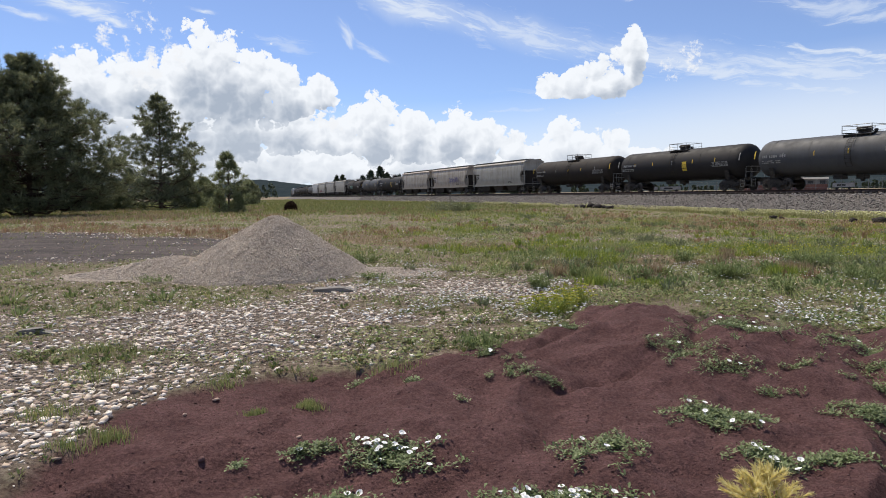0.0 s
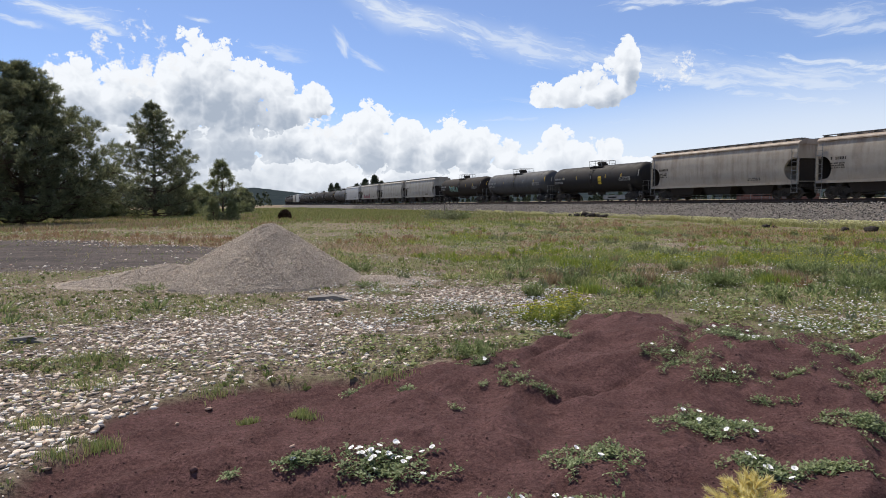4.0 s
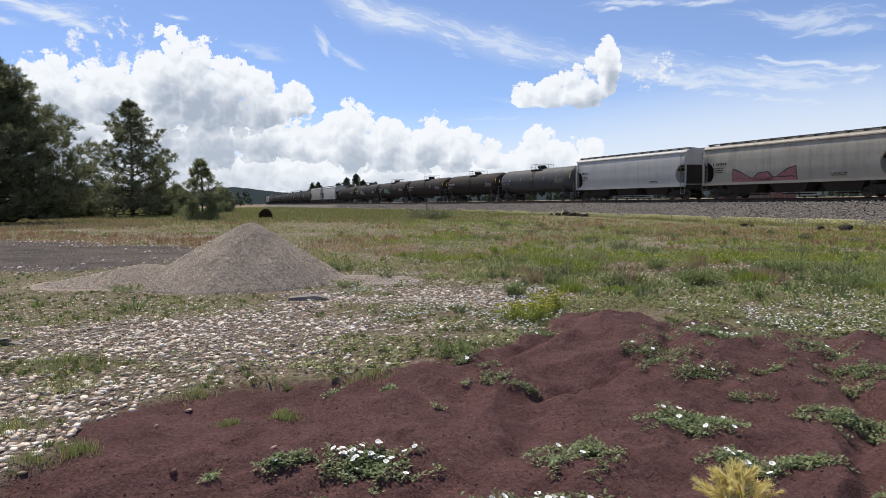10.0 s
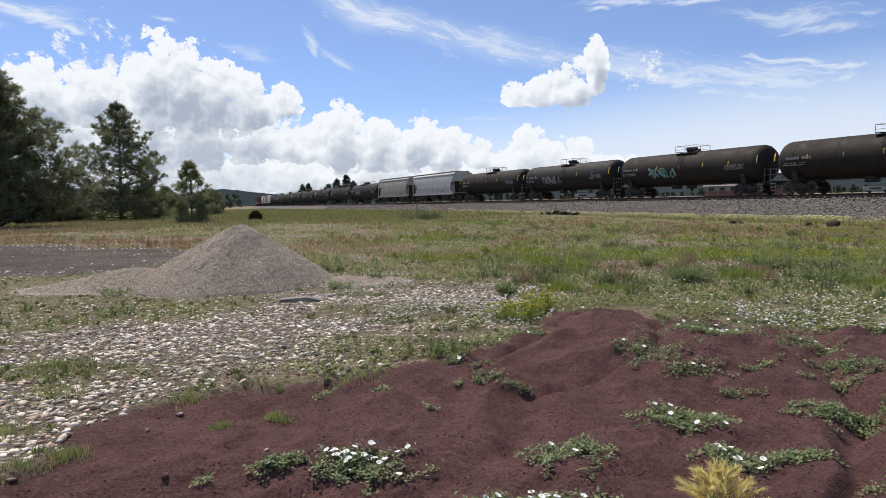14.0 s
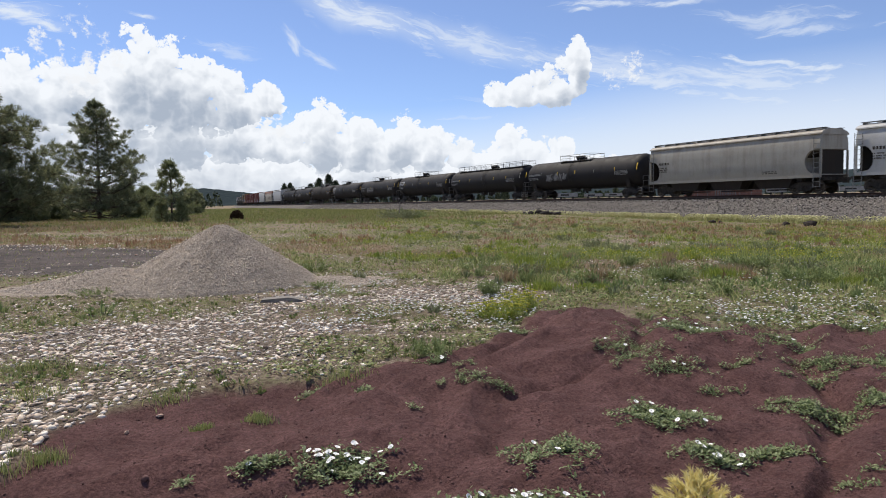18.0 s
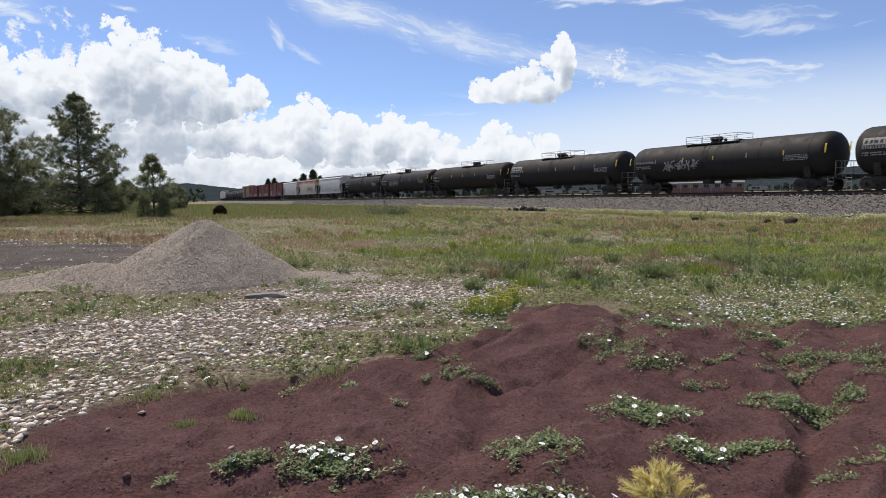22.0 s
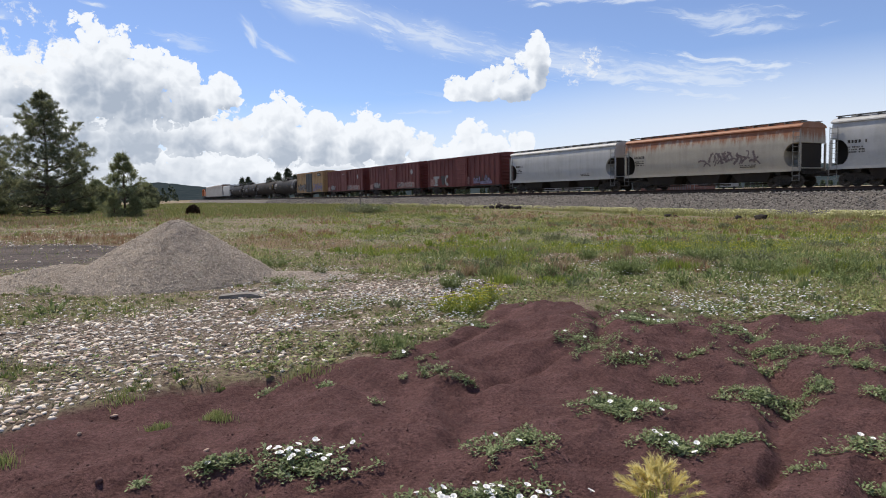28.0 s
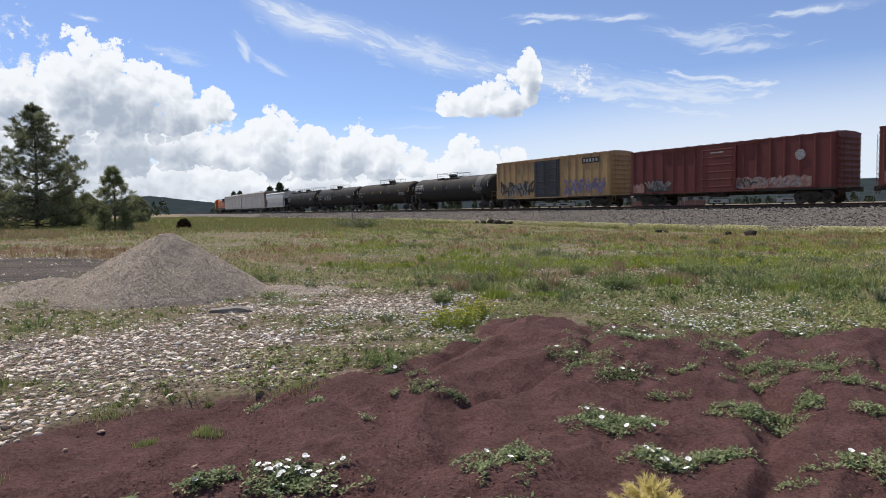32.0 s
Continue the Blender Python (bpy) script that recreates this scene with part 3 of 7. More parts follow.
# ---- ground ----
def ground_material():
    m, nt, bsdf = shader("ground")
    co = nt.nodes.new("ShaderNodeTexCoord").outputs["Object"]
    zones = nt.nodes.new("ShaderNodeVertexColor")
    zones.layer_name = "zones"
    sep = nt.nodes.new("ShaderNodeSeparateColor")
    nt.links.new(zones.outputs[0], sep.inputs[0])
    big, mid, fine = noise_node(nt, co, 0.35, 4), noise_node(nt, co, 3.0, 5, 0.65), noise_node(nt, co, 60.0, 4, 0.7)
    speck = noise_node(nt, co, 14.0, 5, 0.7)
    soil = mix(nt, smooth(nt, speck, 0.38, 0.66), (0.11, 0.079, 0.056), (0.38, 0.305, 0.235))
    turf = mix(nt, smooth(nt, fine, 0.35, 0.65), (0.11, 0.12, 0.05), (0.21, 0.205, 0.10))
    base = mix(nt, smooth(nt, math_node(nt, "ADD", math_node(nt, "MULTIPLY", big, 0.25), math_node(nt, "ADD", math_node(nt, "MULTIPLY", mid, 0.4), math_node(nt, "MULTIPLY", speck, 0.35))), 0.46, 0.60), soil, turf)
    dry = mix(nt, smooth(nt, fine, 0.3, 0.7), (0.17, 0.09, 0.05), (0.31, 0.20, 0.12))
    base = mix(nt, math_node(nt, "MULTIPLY", zones.outputs[1], smooth(nt, mid, 0.35, 0.6)), base, dry)
    stone = mix(nt, smooth(nt, speck, 0.38, 0.62), (0.085, 0.066, 0.05), (0.26, 0.215, 0.175))
    base = mix(nt, sep.outputs[1], base, stone)
    rut = noise_node(nt, vec_node(nt, "MULTIPLY", co, (0.22, 1.0, 1.0)).outputs[0], 1.3, 5, 0.65)
    ash = mix(nt, smooth(nt, math_node(nt, "ADD", math_node(nt, "MULTIPLY", mid, 0.4), math_node(nt, "MULTIPLY", rut, 0.6)), 0.38, 0.62), (0.060, 0.052, 0.051), (0.135, 0.112, 0.102))
    ash = mix(nt, smooth(nt, fine, 0.62, 0.75), ash, (0.30, 0.26, 0.23))
    base = mix(nt, sep.outputs[2], base, ash)
    grit = noise_node(nt, co, 130.0, 3, 0.7)
    red = mix(nt, smooth(nt, mid, 0.3, 0.7), (0.094, 0.047, 0.0445), (0.148, 0.078, 0.074))
    red = mix(nt, smooth(nt, grit, 0.58, 0.8), red, (0.23, 0.14, 0.128))
    red = mix(nt, smooth(nt, grit, 0.42, 0.25), red, (0.045, 0.022, 0.021))
    grain = noise_node(nt, co, 38.0, 4, 0.75)
    red = mix(nt, 1.0, red, mix(nt, smooth(nt, grain, 0.32, 0.68), (0.66, 0.66, 0.66), (1.28, 1.28, 1.28)), "MULTIPLY")
    base = mix(nt, sep.outputs[0], base, red)
    nt.links.new(base, bsdf.inputs["Base Color"])
    bsdf.inputs["Roughness"].default_value = 0.95
    bsdf.inputs["Specular IOR Level"].default_value = 0.15
    h = math_node(nt, "ADD", math_node(nt, "MULTIPLY", grit, 0.25), math_node(nt, "ADD", math_node(nt, "MULTIPLY", fine, 0.5), mid))
    add_bump(nt, bsdf, math_node(nt, "ADD", h, math_node(nt, "MULTIPLY", speck, 0.7)), 1.0, 0.05)
    return m


def build_ground():
    az = np.concatenate((np.linspace(-180, -46, 40, endpoint=False), np.linspace(-46, 50, 520, endpoint=False), np.linspace(50, 180, 40, endpoint=False)))
    rad = np.concatenate(([0.0], np.linspace(0.3, 2.4, 10, endpoint=False), np.geomspace(2.4, 70, 300, endpoint=False), np.geomspace(70, 4200, 60)))
    a, r = np.meshgrid(np.radians(az), rad)
    x, y = r * np.sin(a), r * np.cos(a)
    z = land(x, y)
    nr, na = x.shape
    verts = np.stack((x, y, z), -1).reshape(-1, 3)
    i, j = np.meshgrid(np.arange(nr - 1), np.arange(na), indexing="ij")
    k = (j + 1) % na
    faces = np.stack((i * na + j, i * na + k, (i + 1) * na + k, (i + 1) * na + j), -1).reshape(-1, 4)
    ob = from_arrays("ground", verts, faces, ground_material(), True)
    me = ob.data
    cols = np.zeros((len(verts), 4), np.float32)
    vx, vy = verts[:, 0], verts[:, 1]
    cols[:, 0], cols[:, 1], cols[:, 2], cols[:, 3] = zone_cinder(vx, vy), zone_stones(vx, vy), zone_lot(vx, vy), zone_dry(vx, vy)
    att = me.color_attributes.new("zones", "FLOAT_COLOR", "POINT")
    att.data.foreach_set("color", cols.ravel())
    tagged(ob, "open ground of red cinders, pale stones and thin meadow", "ground", kind="structure")


build_ground()

# ---- embankment and rails ----
BALLAST = island("ballast_stone", ((0.075, 0.068, 0.064), (0.15, 0.137, 0.128), (0.24, 0.22, 0.203), (0.38, 0.35, 0.325)), 0.9)
BALLAST_BED = plain("ballast_bed", (0.075, 0.067, 0.062), (0.185, 0.168, 0.156), 6.0, 0.95, 0.0, 1.0, 11.0, 0.12)
TIE_WOOD = plain("creosoted_tie", (0.035, 0.027, 0.022), (0.10, 0.08, 0.065), 4.0, 0.9, 0.0, 0.4, 30.0, 0.01)


def stations():
    return [*range(160, -80, -6), *range(-80, -1300, -12)]


def sweep(name, outline, material, soft=None):
    """An outline (off, z) carried along the track."""
    rows = []
    for s in stations():
        rows.append([(*(on_track(s, off)[0]), z) for off, z in outline])
    n = len(outline)
    verts = np.array(rows).reshape(-1, 3)
    faces = np.array([(i * n + j, i * n + (j + 1) % n, (i + 1) * n + (j + 1) % n, (i + 1) * n + j) for i in range(len(rows) - 1) for j in range(n)])
    return from_arrays(name, verts, faces, material)


bed = sweep("embankment", [(-5.9, -1.1), (-5.2, -0.55), (-2.3, 1.10), (-1.5, 1.21), (1.5, 1.21), (2.3, 1.10), (5.2, -0.4), (5.9, -1.1)], BALLAST_BED)
tagged(bed, "grey crushed-stone railway embankment", "embankment", kind="structure")
for off in (-0.755, 0.755):
    prof = [(-0.07, 0), (-0.07, 0.02), (-0.012, 0.04), (-0.012, 0.125), (-0.036, 0.135), (-0.036, 0.17), (0.036, 0.17), (0.036, 0.135), (0.012, 0.125), (0.012, 0.04), (0.07, 0.02), (0.07, 0)]
    rail = sweep("rail", [(off + a, RAIL_Z - 0.17 + b) for a, b in prof], RAIL_STEEL)
    tagged(rail, "rust-brown steel rail on the embankment", "rail", "rails", "structure")


def build_ties():
    verts, faces = [], []
    unit = np.array([(x, y, z) for x in (-0.115, 0.115) for y in (-1.3, 1.3) for z in (-0.17, 0.0)])
    quad = np.array([(0, 1, 3, 2), (4, 6, 7, 5), (0, 4, 5, 1), (2, 3, 7, 6), (0, 2, 6, 4), (1, 5, 7, 3)])
    for k, s in enumerate(np.arange(60, -420, -0.55)):
        p, turn = on_track(s)
        c, sn = math.cos(radians(turn)), math.sin(radians(turn))
        v = unit.copy()
        v[:, 0], v[:, 1] = unit[:, 0] * c - unit[:, 1] * sn + p.x, unit[:, 0] * sn + unit[:, 1] * c + p.y
        v[:, 2] += RAIL_Z - 0.168
        verts.append(v), faces.append(quad + 8 * k)
    ob = from_arrays("railway_ties", np.vstack(verts), np.vstack(faces), TIE_WOOD)
    tagged(ob, "dark creosoted wooden ties under the rails", "railway ties", kind="stuff")


build_ties()

# low-poly pebble shapes to scatter
ICO_V = np.array([(0, 0, 1), *[(math.cos(k * 1.2566) * 0.894, math.sin(k * 1.2566) * 0.894, 0.447) for k in range(5)],
                  *[(math.cos((k + 0.5) * 1.2566) * 0.894, math.sin((k + 0.5) * 1.2566) * 0.894, -0.447) for k in range(5)], (0, 0, -1)])
ICO_F = np.array([(0, 1 + k, 1 + (k + 1) % 5) for k in range(5)] + [(1 + k, 6 + k, 1 + (k + 1) % 5) for k in range(5)] +
                 [(1 + (k + 1) % 5, 6 + k, 6 + (k + 1) % 5) for k in range(5)] + [(6 + k, 11, 6 + (k + 1) % 5) for k in range(5)])


def scatter_stones(name, x, y, z, size, material, seed, flat=0.6, sunk=0.25):
    """Rough stones at the places given, half sunk; size is half a stone's length."""
    rng = np.random.default_rng(seed)
    n = len(x)
    v = ICO_V[None] * (0.62 + 0.66 * rng.random((n, 12, 1)))
    v = v * np.stack((np.ones(n), 0.6 + 0.35 * rng.random(n), flat * (0.6 + 0.6 * rng.random(n))), -1)[:, None]
    a, tip = rng.random(n) * math.tau, (rng.random(n) - 0.5) * 0.8
    c, s = np.cos(tip)[:, None], np.sin(tip)[:, None]
    vx, vz = v[:, :, 0] * c - v[:, :, 2] * s, v[:, :, 0] * s + v[:, :, 2] * c
    c, s = np.cos(a)[:, None], np.sin(a)[:, None]
    wx, wy = vx * c - v[:, :, 1] * s, vx * s + v[:, :, 1] * c
    size = np.asarray(size)[:, None]
    out = np.stack((wx * size + x[:, None], wy * size + y[:, None], vz * size + (z + size[:, 0] * flat * (1 - 2 * sunk) * 0.6)[:, None]), -1)
    faces = (ICO_F[None] + 12 * np.arange(n)[:, None, None]).reshape(-1, 3)
    return from_arrays(name, out.reshape(-1, 3), faces, material)


def build_ballast():
    rng = np.random.default_rng(5)
    n = 30000
    s = 30 - 190 * rng.random(n) ** 1.5
    f = rng.random(n)
    off = -5.2 + 3.7 * f
    zz = np.interp(off, (-5.2, -2.3, -1.5), (-0.55, 1.10, 1.21))
    pts = np.array([on_track(a, b)[0] for a, b in zip(s, off)])
    ob = scatter_stones("ballast_stones", pts[:, 0], pts[:, 1], zz, 0.03 + 0.055 * rng.random(n), BALLAST, 6, 0.8, 0.2)
    tagged(ob, "loose grey crushed stone on the embankment", "ballast", kind="stuff")


build_ballast()


# ---- the freight train ----
# Car space: x along the track (to growing s), near side at -y, z from the top of rail.
def gear_mesh():
    """Meshes shared by all trucks: side frame, bolster, wheelset."""
    bm = bmesh.new()
    side = [(-1.15, 0.50), (-1.15, 0.66), (-0.62, 0.72), (-0.40, 0.86), (0.40, 0.86), (0.62, 0.72), (1.15, 0.66), (1.15, 0.50), (0.68, 0.42), (0.36, 0.20), (-0.36, 0.20), (-0.68, 0.42)]
    prism(bm, side, -0.07, 0.07)
    for x in (-0.9, 0.9):
        box(bm, x - 0.14, x + 0.14, -0.10, 0.10, 0.36, 0.62)
        tube(bm, (x, -0.16, 0.46), (x, -0.10, 0.46), 0.11, 10)
    for x in (-0.16, 0, 0.16):
        tube(bm, (x, -0.09, 0.28), (x, -0.09, 0.58), 0.06, 8)
    sf = mesh_of("side_frame", bm, STEEL_DARK)
    bm = bmesh.new()
    box(bm, -0.2, 0.2, -1.0, 1.0, 0.52, 0.86)
    box(bm, -0.3, 0.3, -0.25, 0.25, 0.80, 1.0)
    bo = mesh_of("bolster", bm, STEEL_DARK)
    bm = bmesh.new()
    for sgn in (-1, 1):
        rim = [(0.69, 0.33), (0.69, 0.485), (0.715, 0.485), (0.73, 0.457), (0.82, 0.452), (0.83, 0.34), (0.775, 0.31), (0.765, 0.16), (0.85, 0.13), (0.85, 0.09)]
        lathe(bm, [(a * sgn, r) for a, r in rim], 20, axis="y")
    lathe(bm, [(-1.05, 0.075), (1.05, 0.075)], 10, axis="y")
    # lightening webs that let the turning show
    for sgn in (-1, 1):
        for k in range(4):
            a = k * math.tau / 4
            tube(bm, (0.14 * math.cos(a), sgn * 0.80, 0.14 * math.sin(a)), (0.32 * math.cos(a), sgn * 0.80, 0.32 * math.sin(a)), 0.03, 5)
    ws = mesh_of("wheelset", bm, WHEEL_STEEL, 40)
    bm = bmesh.new()
    box(bm, -0.45, 0.1, -0.12, 0.12, 0.78, 0.98)
    box(bm, 0.05, 0.34, -0.16, 0.16, 0.72, 1.04)
    cp = mesh_of("coupler", bm, STEEL_DARK)
    return sf, bo, ws, cp


SIDE_FRAME, BOLSTER, WHEELSET, COUPLER = gear_mesh()


def child(name, me, parent, m=None):
    ob = new(name, me)
    ob.parent = parent
    if m is not None:
        ob.matrix_basis = m
    return ob


def trucks(car, half, coupler_x):
    for x in (-half, half):
        truck = child("truck", BOLSTER, car, pose(x, 0, 0))
        for y in (-0.98, 0.98):
            child("side_frame", SIDE_FRAME, truck, pose(0, y, 0, 0, 0, 0 if y < 0 else 180))
        for dx in (-0.9, 0.9):
            child("wheelset", WHEELSET, truck, pose(dx, 0, 0.457))
    for sgn in (-1, 1):
        child("coupler", COUPLER, car, pose(sgn * (coupler_x - 0.3), 0, 0, 0, 0, 0 if sgn > 0 else 180))


def bars(bm, x0, x1, z, high, y, rng, gap=0.35, rows=1, lead=0.12):
    """Unreadable stencilled lines as small upright bars."""
    for r in range(rows):
        x = x0
        zz = z - r * high * 1.6
        while x < x1:
            w = high * (0.35 + 0.4 * rng.random())
            if rng.random() < 0.82:
                box(bm, x, x + w, y - 0.004, y + 0.004, zz, zz + high)
            x += w + high * gap


def on_shell(r, cz, z):
    """The near side of a tank shell at height z."""
    return -math.sqrt(max(r * r - (z - cz) ** 2, 0.01))


def shell_patch(bm, x0, x1, z0, z1, r, cz, rows=4, lift=0.008):
    """A painted patch that follows the round of the tank."""
    rr = r + lift
    vs = []
    for k in range(rows + 1):
        z = z0 + (z1 - z0) * k / rows
        y = on_shell(rr, cz, z)
        vs.append((bm.verts.new((x0, y, z)), bm.verts.new((x1, y, z))))
    for a, b in zip(vs, vs[1:]):
        bm.faces.new((a[0], a[1], b[1], b[0]))


def scrawl(bm, x0, x1, z0, z1, rng, place, strokes=16):
    """Sprayed writing that nobody can read: thick bent strokes."""
    for k in range(strokes):
        x = x0 + (x1 - x0) * (k + rng.random()) / strokes
        z = z0 + (z1 - z0) * rng.random() * 0.4
        pts = []
        ang = rng.uniform(0.6, 2.4)
        for i in range(5):
            pts.append((x, z))
            x += math.cos(ang) * (z1 - z0) * 0.22
            z = min(max(z + math.sin(ang) * (z1 - z0) * 0.24, z0), z1)
            ang += rng.uniform(-1.0, 1.0)
        w = (z1 - z0) * rng.uniform(0.045, 0.10)
        prev = None
        for (ax, az), (bx, bz) in zip(pts, pts[1:]):
            l = math.hypot(bx - ax, bz - az) or 1
            nx, nz = -(bz - az) / l * w, (bx - ax) / l * w
            q = [place(ax + nx, az + nz), place(ax - nx, az - nz), place(bx - nx, bz - nz), place(bx + nx, bz + nz)]
            bm.faces.new([bm.verts.new(p) for p in q])


def tank_car(paint, label, half=8.2, r=1.5, deck="short", marks="plain", seed=0):
    """A tank car; half: half the length of its shell."""
    rng = random.Random(seed)
    cz = 1.03 + r
    car = thing("tank_car", label, "tank car", "freight train")
    bm = bmesh.new()
    dome = [(half - 0.80 + 0.80 * math.sin(a), r * math.cos(a) ** 0.9) for a in (0.0, 0.35, 0.65, 0.95, 1.2, 1.4)]
    dome.append((half, 0.10))
    prof = [(-x, q) for x, q in reversed(dome)]
    for x in np.linspace(-half + 1.6, half - 1.6, 5):
        prof += [(x - 0.03, r), (x - 0.028, r + 0.012), (x + 0.028, r + 0.012), (x + 0.03, r)]
    prof += dome
    lathe(bm, prof, 40, (0, 0, cz))
    part("tank_shell", bm, paint, car, soft=35)
    for sgn in (-1, 1):
        bm = bmesh.new()
        x0, x1 = sorted((sgn * (half - 3.0), sgn * (half + 0.35)))
        box(bm, x0, x1, -0.33, 0.33, 0.78, 1.06)
        xb = sgn * (half - 1.75)
        prism(bm, [(-1.45, 1.75), (-1.25, 0.98), (1.25, 0.98), (1.45, 1.75), (1.25, 1.30), (-1.25, 1.30)], xb - 0.22, xb + 0.22, "x")
        xe = sgn * (half + 0.25)
        box(bm, min(xe, xe + sgn * 0.12), max(xe, xe + sgn * 0.12), -1.45, 1.45, 0.92, 1.08)
        part("stub_sill", bm, STEEL_DARK, car)
        bm = bmesh.new()
        for y in (-1.38, -0.7, 0.7, 1.38):
            tube(bm, (xe, y, 1.05), (xe, y, 2.0), 0.02, 5)
        tube(bm, (xe, -1.38, 2.0), (xe, 1.38, 2.0), 0.02, 5)
        tube(bm, (xe, -1.38, 1.55), (xe, 1.38, 1.55), 0.02, 5)
        for k in range(3):
            tube(bm, (xe - sgn * 0.1, -1.42, 0.35 + 0.25 * k), (xe - sgn * 0.5, -1.42, 0.35 + 0.25 * k), 0.016, 5)
        tube(bm, (xe - sgn * 0.1, -1.42, 0.35), (xe - sgn * 0.1, -1.42, 1.0), 0.016, 5)
        tube(bm, (xe - sgn * 0.5, -1.42, 0.35), (xe - sgn * 0.5, -1.42, 1.0), 0.016, 5)
        part("end_railing", bm, GALVANISED, car)
    # bottom outlet and brake rigging
    bm = bmesh.new()
    box(bm, -0.3, 0.3, -0.3, 0.3, 0.72, 1.1)
    tube(bm, (0, 0, 0.55), (0, 0, 0.8), 0.14, 10)
    box(bm, -1.9, -1.2, -0.5, 0.1, 0.72, 1.12)
    tube(bm, (-half + 2.8, -0.5, 0.98), (half - 2.8, -0.5, 0.98), 0.03, 5)
    part("outlet_valve", bm, STEEL_DARK, car)
    # manway dome, platform, hand rails
    top = cz + r
    mx = 0.0 if deck == "short" else rng.choice((-1.0, 0.9))
    bm = bmesh.new()
    lathe(bm, [(top - 0.12, 0.42), (top + 0.12, 0.42), (top + 0.14, 0.50), (top + 0.34, 0.52), (top + 0.40, 0.44)], 16, (mx, 0, 0), "z")
    tube(bm, (mx + 0.75, 0.1, top - 0.05), (mx + 0.75, 0.1, top + 0.22), 0.12, 8)
    part("manway_dome", bm, STEEL_DARK, car, soft=40)
    reach = {"short": (-1.0, 1.15), "long": (mx - 2.3, mx + 2.6), "full": (-half + 2.2, half - 0.6)}[deck]
    bm = bmesh.new()
    for y0, y1 in ((-0.95, -0.55), (0.55, 0.95)):
        box(bm, reach[0], reach[1], y0, y1, top - 0.17, top - 0.12)
        for x in np.linspace(reach[0] + 0.1, reach[1] - 0.1, 4):
            box(bm, x - 0.03, x + 0.03, y0, y1, top - 0.36, top - 0.17)
    for x in (reach[0], reach[1] - 0.3):
        box(bm, x, x + 0.3, -0.95, 0.95, top - 0.02, top + 0.02)
    part("platform", bm, STEEL_DARK, car)
    bm = bmesh.new()
    posts = np.linspace(reach[0], reach[1], max(3, int((reach[1] - reach[0]) / 1.4) + 1))
    for y in (-0.95, 0.95):
        for x in posts:
            tube(bm, (x, y, top - 0.15), (x, y, top + 0.52), 0.022, 5)
        tube(bm, (reach[0], y, top + 0.52), (reach[1], y, top + 0.52), 0.022, 5)
        tube(bm, (reach[0], y, top + 0.2), (reach[1], y, top + 0.2), 0.016, 5)
    for x in (reach[0], reach[1]):
        tube(bm, (x, -0.95, top + 0.52), (x, 0.95, top + 0.52), 0.022, 5)
    part("hand_rail", bm, GALVANISED, car)
    # side ladder that follows the shell
    bm = bmesh.new()
    lx = (reach[0] + reach[1]) / 2 - 0.2
    ring = [(on_shell(r + 0.09, cz, z), z) for z in np.linspace(cz - 0.9, top - 0.17, 9)]
    for x in (lx - 0.22, lx + 0.22):
        for (y0, z0), (y1, z1) in zip(ring, ring[1:]):
            tube(bm, (x, y0, z0), (x, y1, z1), 0.018, 4)
    for y, z in ring:
        tube(bm, (lx - 0.22, y, z), (lx + 0.22, y, z), 0.014, 4)
    part("side_ladder", bm, STEEL_DARK, car)
    # reflective stripes and stencils on both sides
    for k, x in enumerate(np.linspace(-half + 0.12, half - 0.45, 7)):
        bm = bmesh.new()
        tall = 0.62 if k in (0, 6) else 0.34
        shell_patch(bm, x, x + (0.10 if k in (0, 6) else 0.07), cz + 0.02, cz + 0.02 + tall, r, cz)
        part("reflective_stripe", bm, PAINT_YELLOW if (k + seed) % 3 != 1 else PAINT_WHITE, car)
    bm = bmesh.new()
    bars(bm, -half + 0.9, -half + 3.0, cz + 0.05, 0.20, on_shell(r + 0.015, cz, cz + 0.1), rng)
    bars(bm, -half + 0.9, -half + 2.6, cz - 0.25, 0.09, on_shell(r + 0.02, cz, cz - 0.2), rng, rows=2)
    bars(bm, half - 3.4, half - 1.6, cz - 0.05, 0.07, on_shell(r + 0.015, cz, cz), rng, rows=4)
    tagged(part("stencilling", bm, PAINT_WHITE, car), kind="stuff")
    place = lambda x, z: (x, on_shell(r + 0.012, cz, z), z)
    if "placard" in marks:
        bm = bmesh.new()
        for z0, z1 in ((cz - 0.05, cz + 0.22), (cz - 0.35, cz - 0.10), (cz - 0.62, cz - 0.40)):
            shell_patch(bm, 1.2, 1.75, z0, z1, r, cz)
        part("placard", bm, PAINT_YELLOW, car, "faded yellow placard")
    if "logo" in marks:
        bm = bmesh.new()
        shell_patch(bm, -half + 0.9, -half + 2.9, cz + 0.28, cz + 0.75, r, cz)
        part("logo_plate", bm, PAINT_WHITE, car, "white painted block")
        bm = bmesh.new()
        for k in range(6):
            shell_patch(bm, -half + 1.02 + k * 0.31, -half + 1.20 + k * 0.31, cz + 0.40, cz + 0.60, r, cz, 2, 0.014)
        part("logo_bars", bm, STEEL_DARK, car)
    if "scrawl" in marks:
        bm = bmesh.new()
        scrawl(bm, -half + 4.2, -half + 7.6, cz - 0.75, cz + 0.15, rng, place, 20)
        tagged(part("graffiti", bm, SPRAY_TEAL if "teal" in marks else SPRAY_GREY, car, "sprayed scrawl"), kind="stuff")
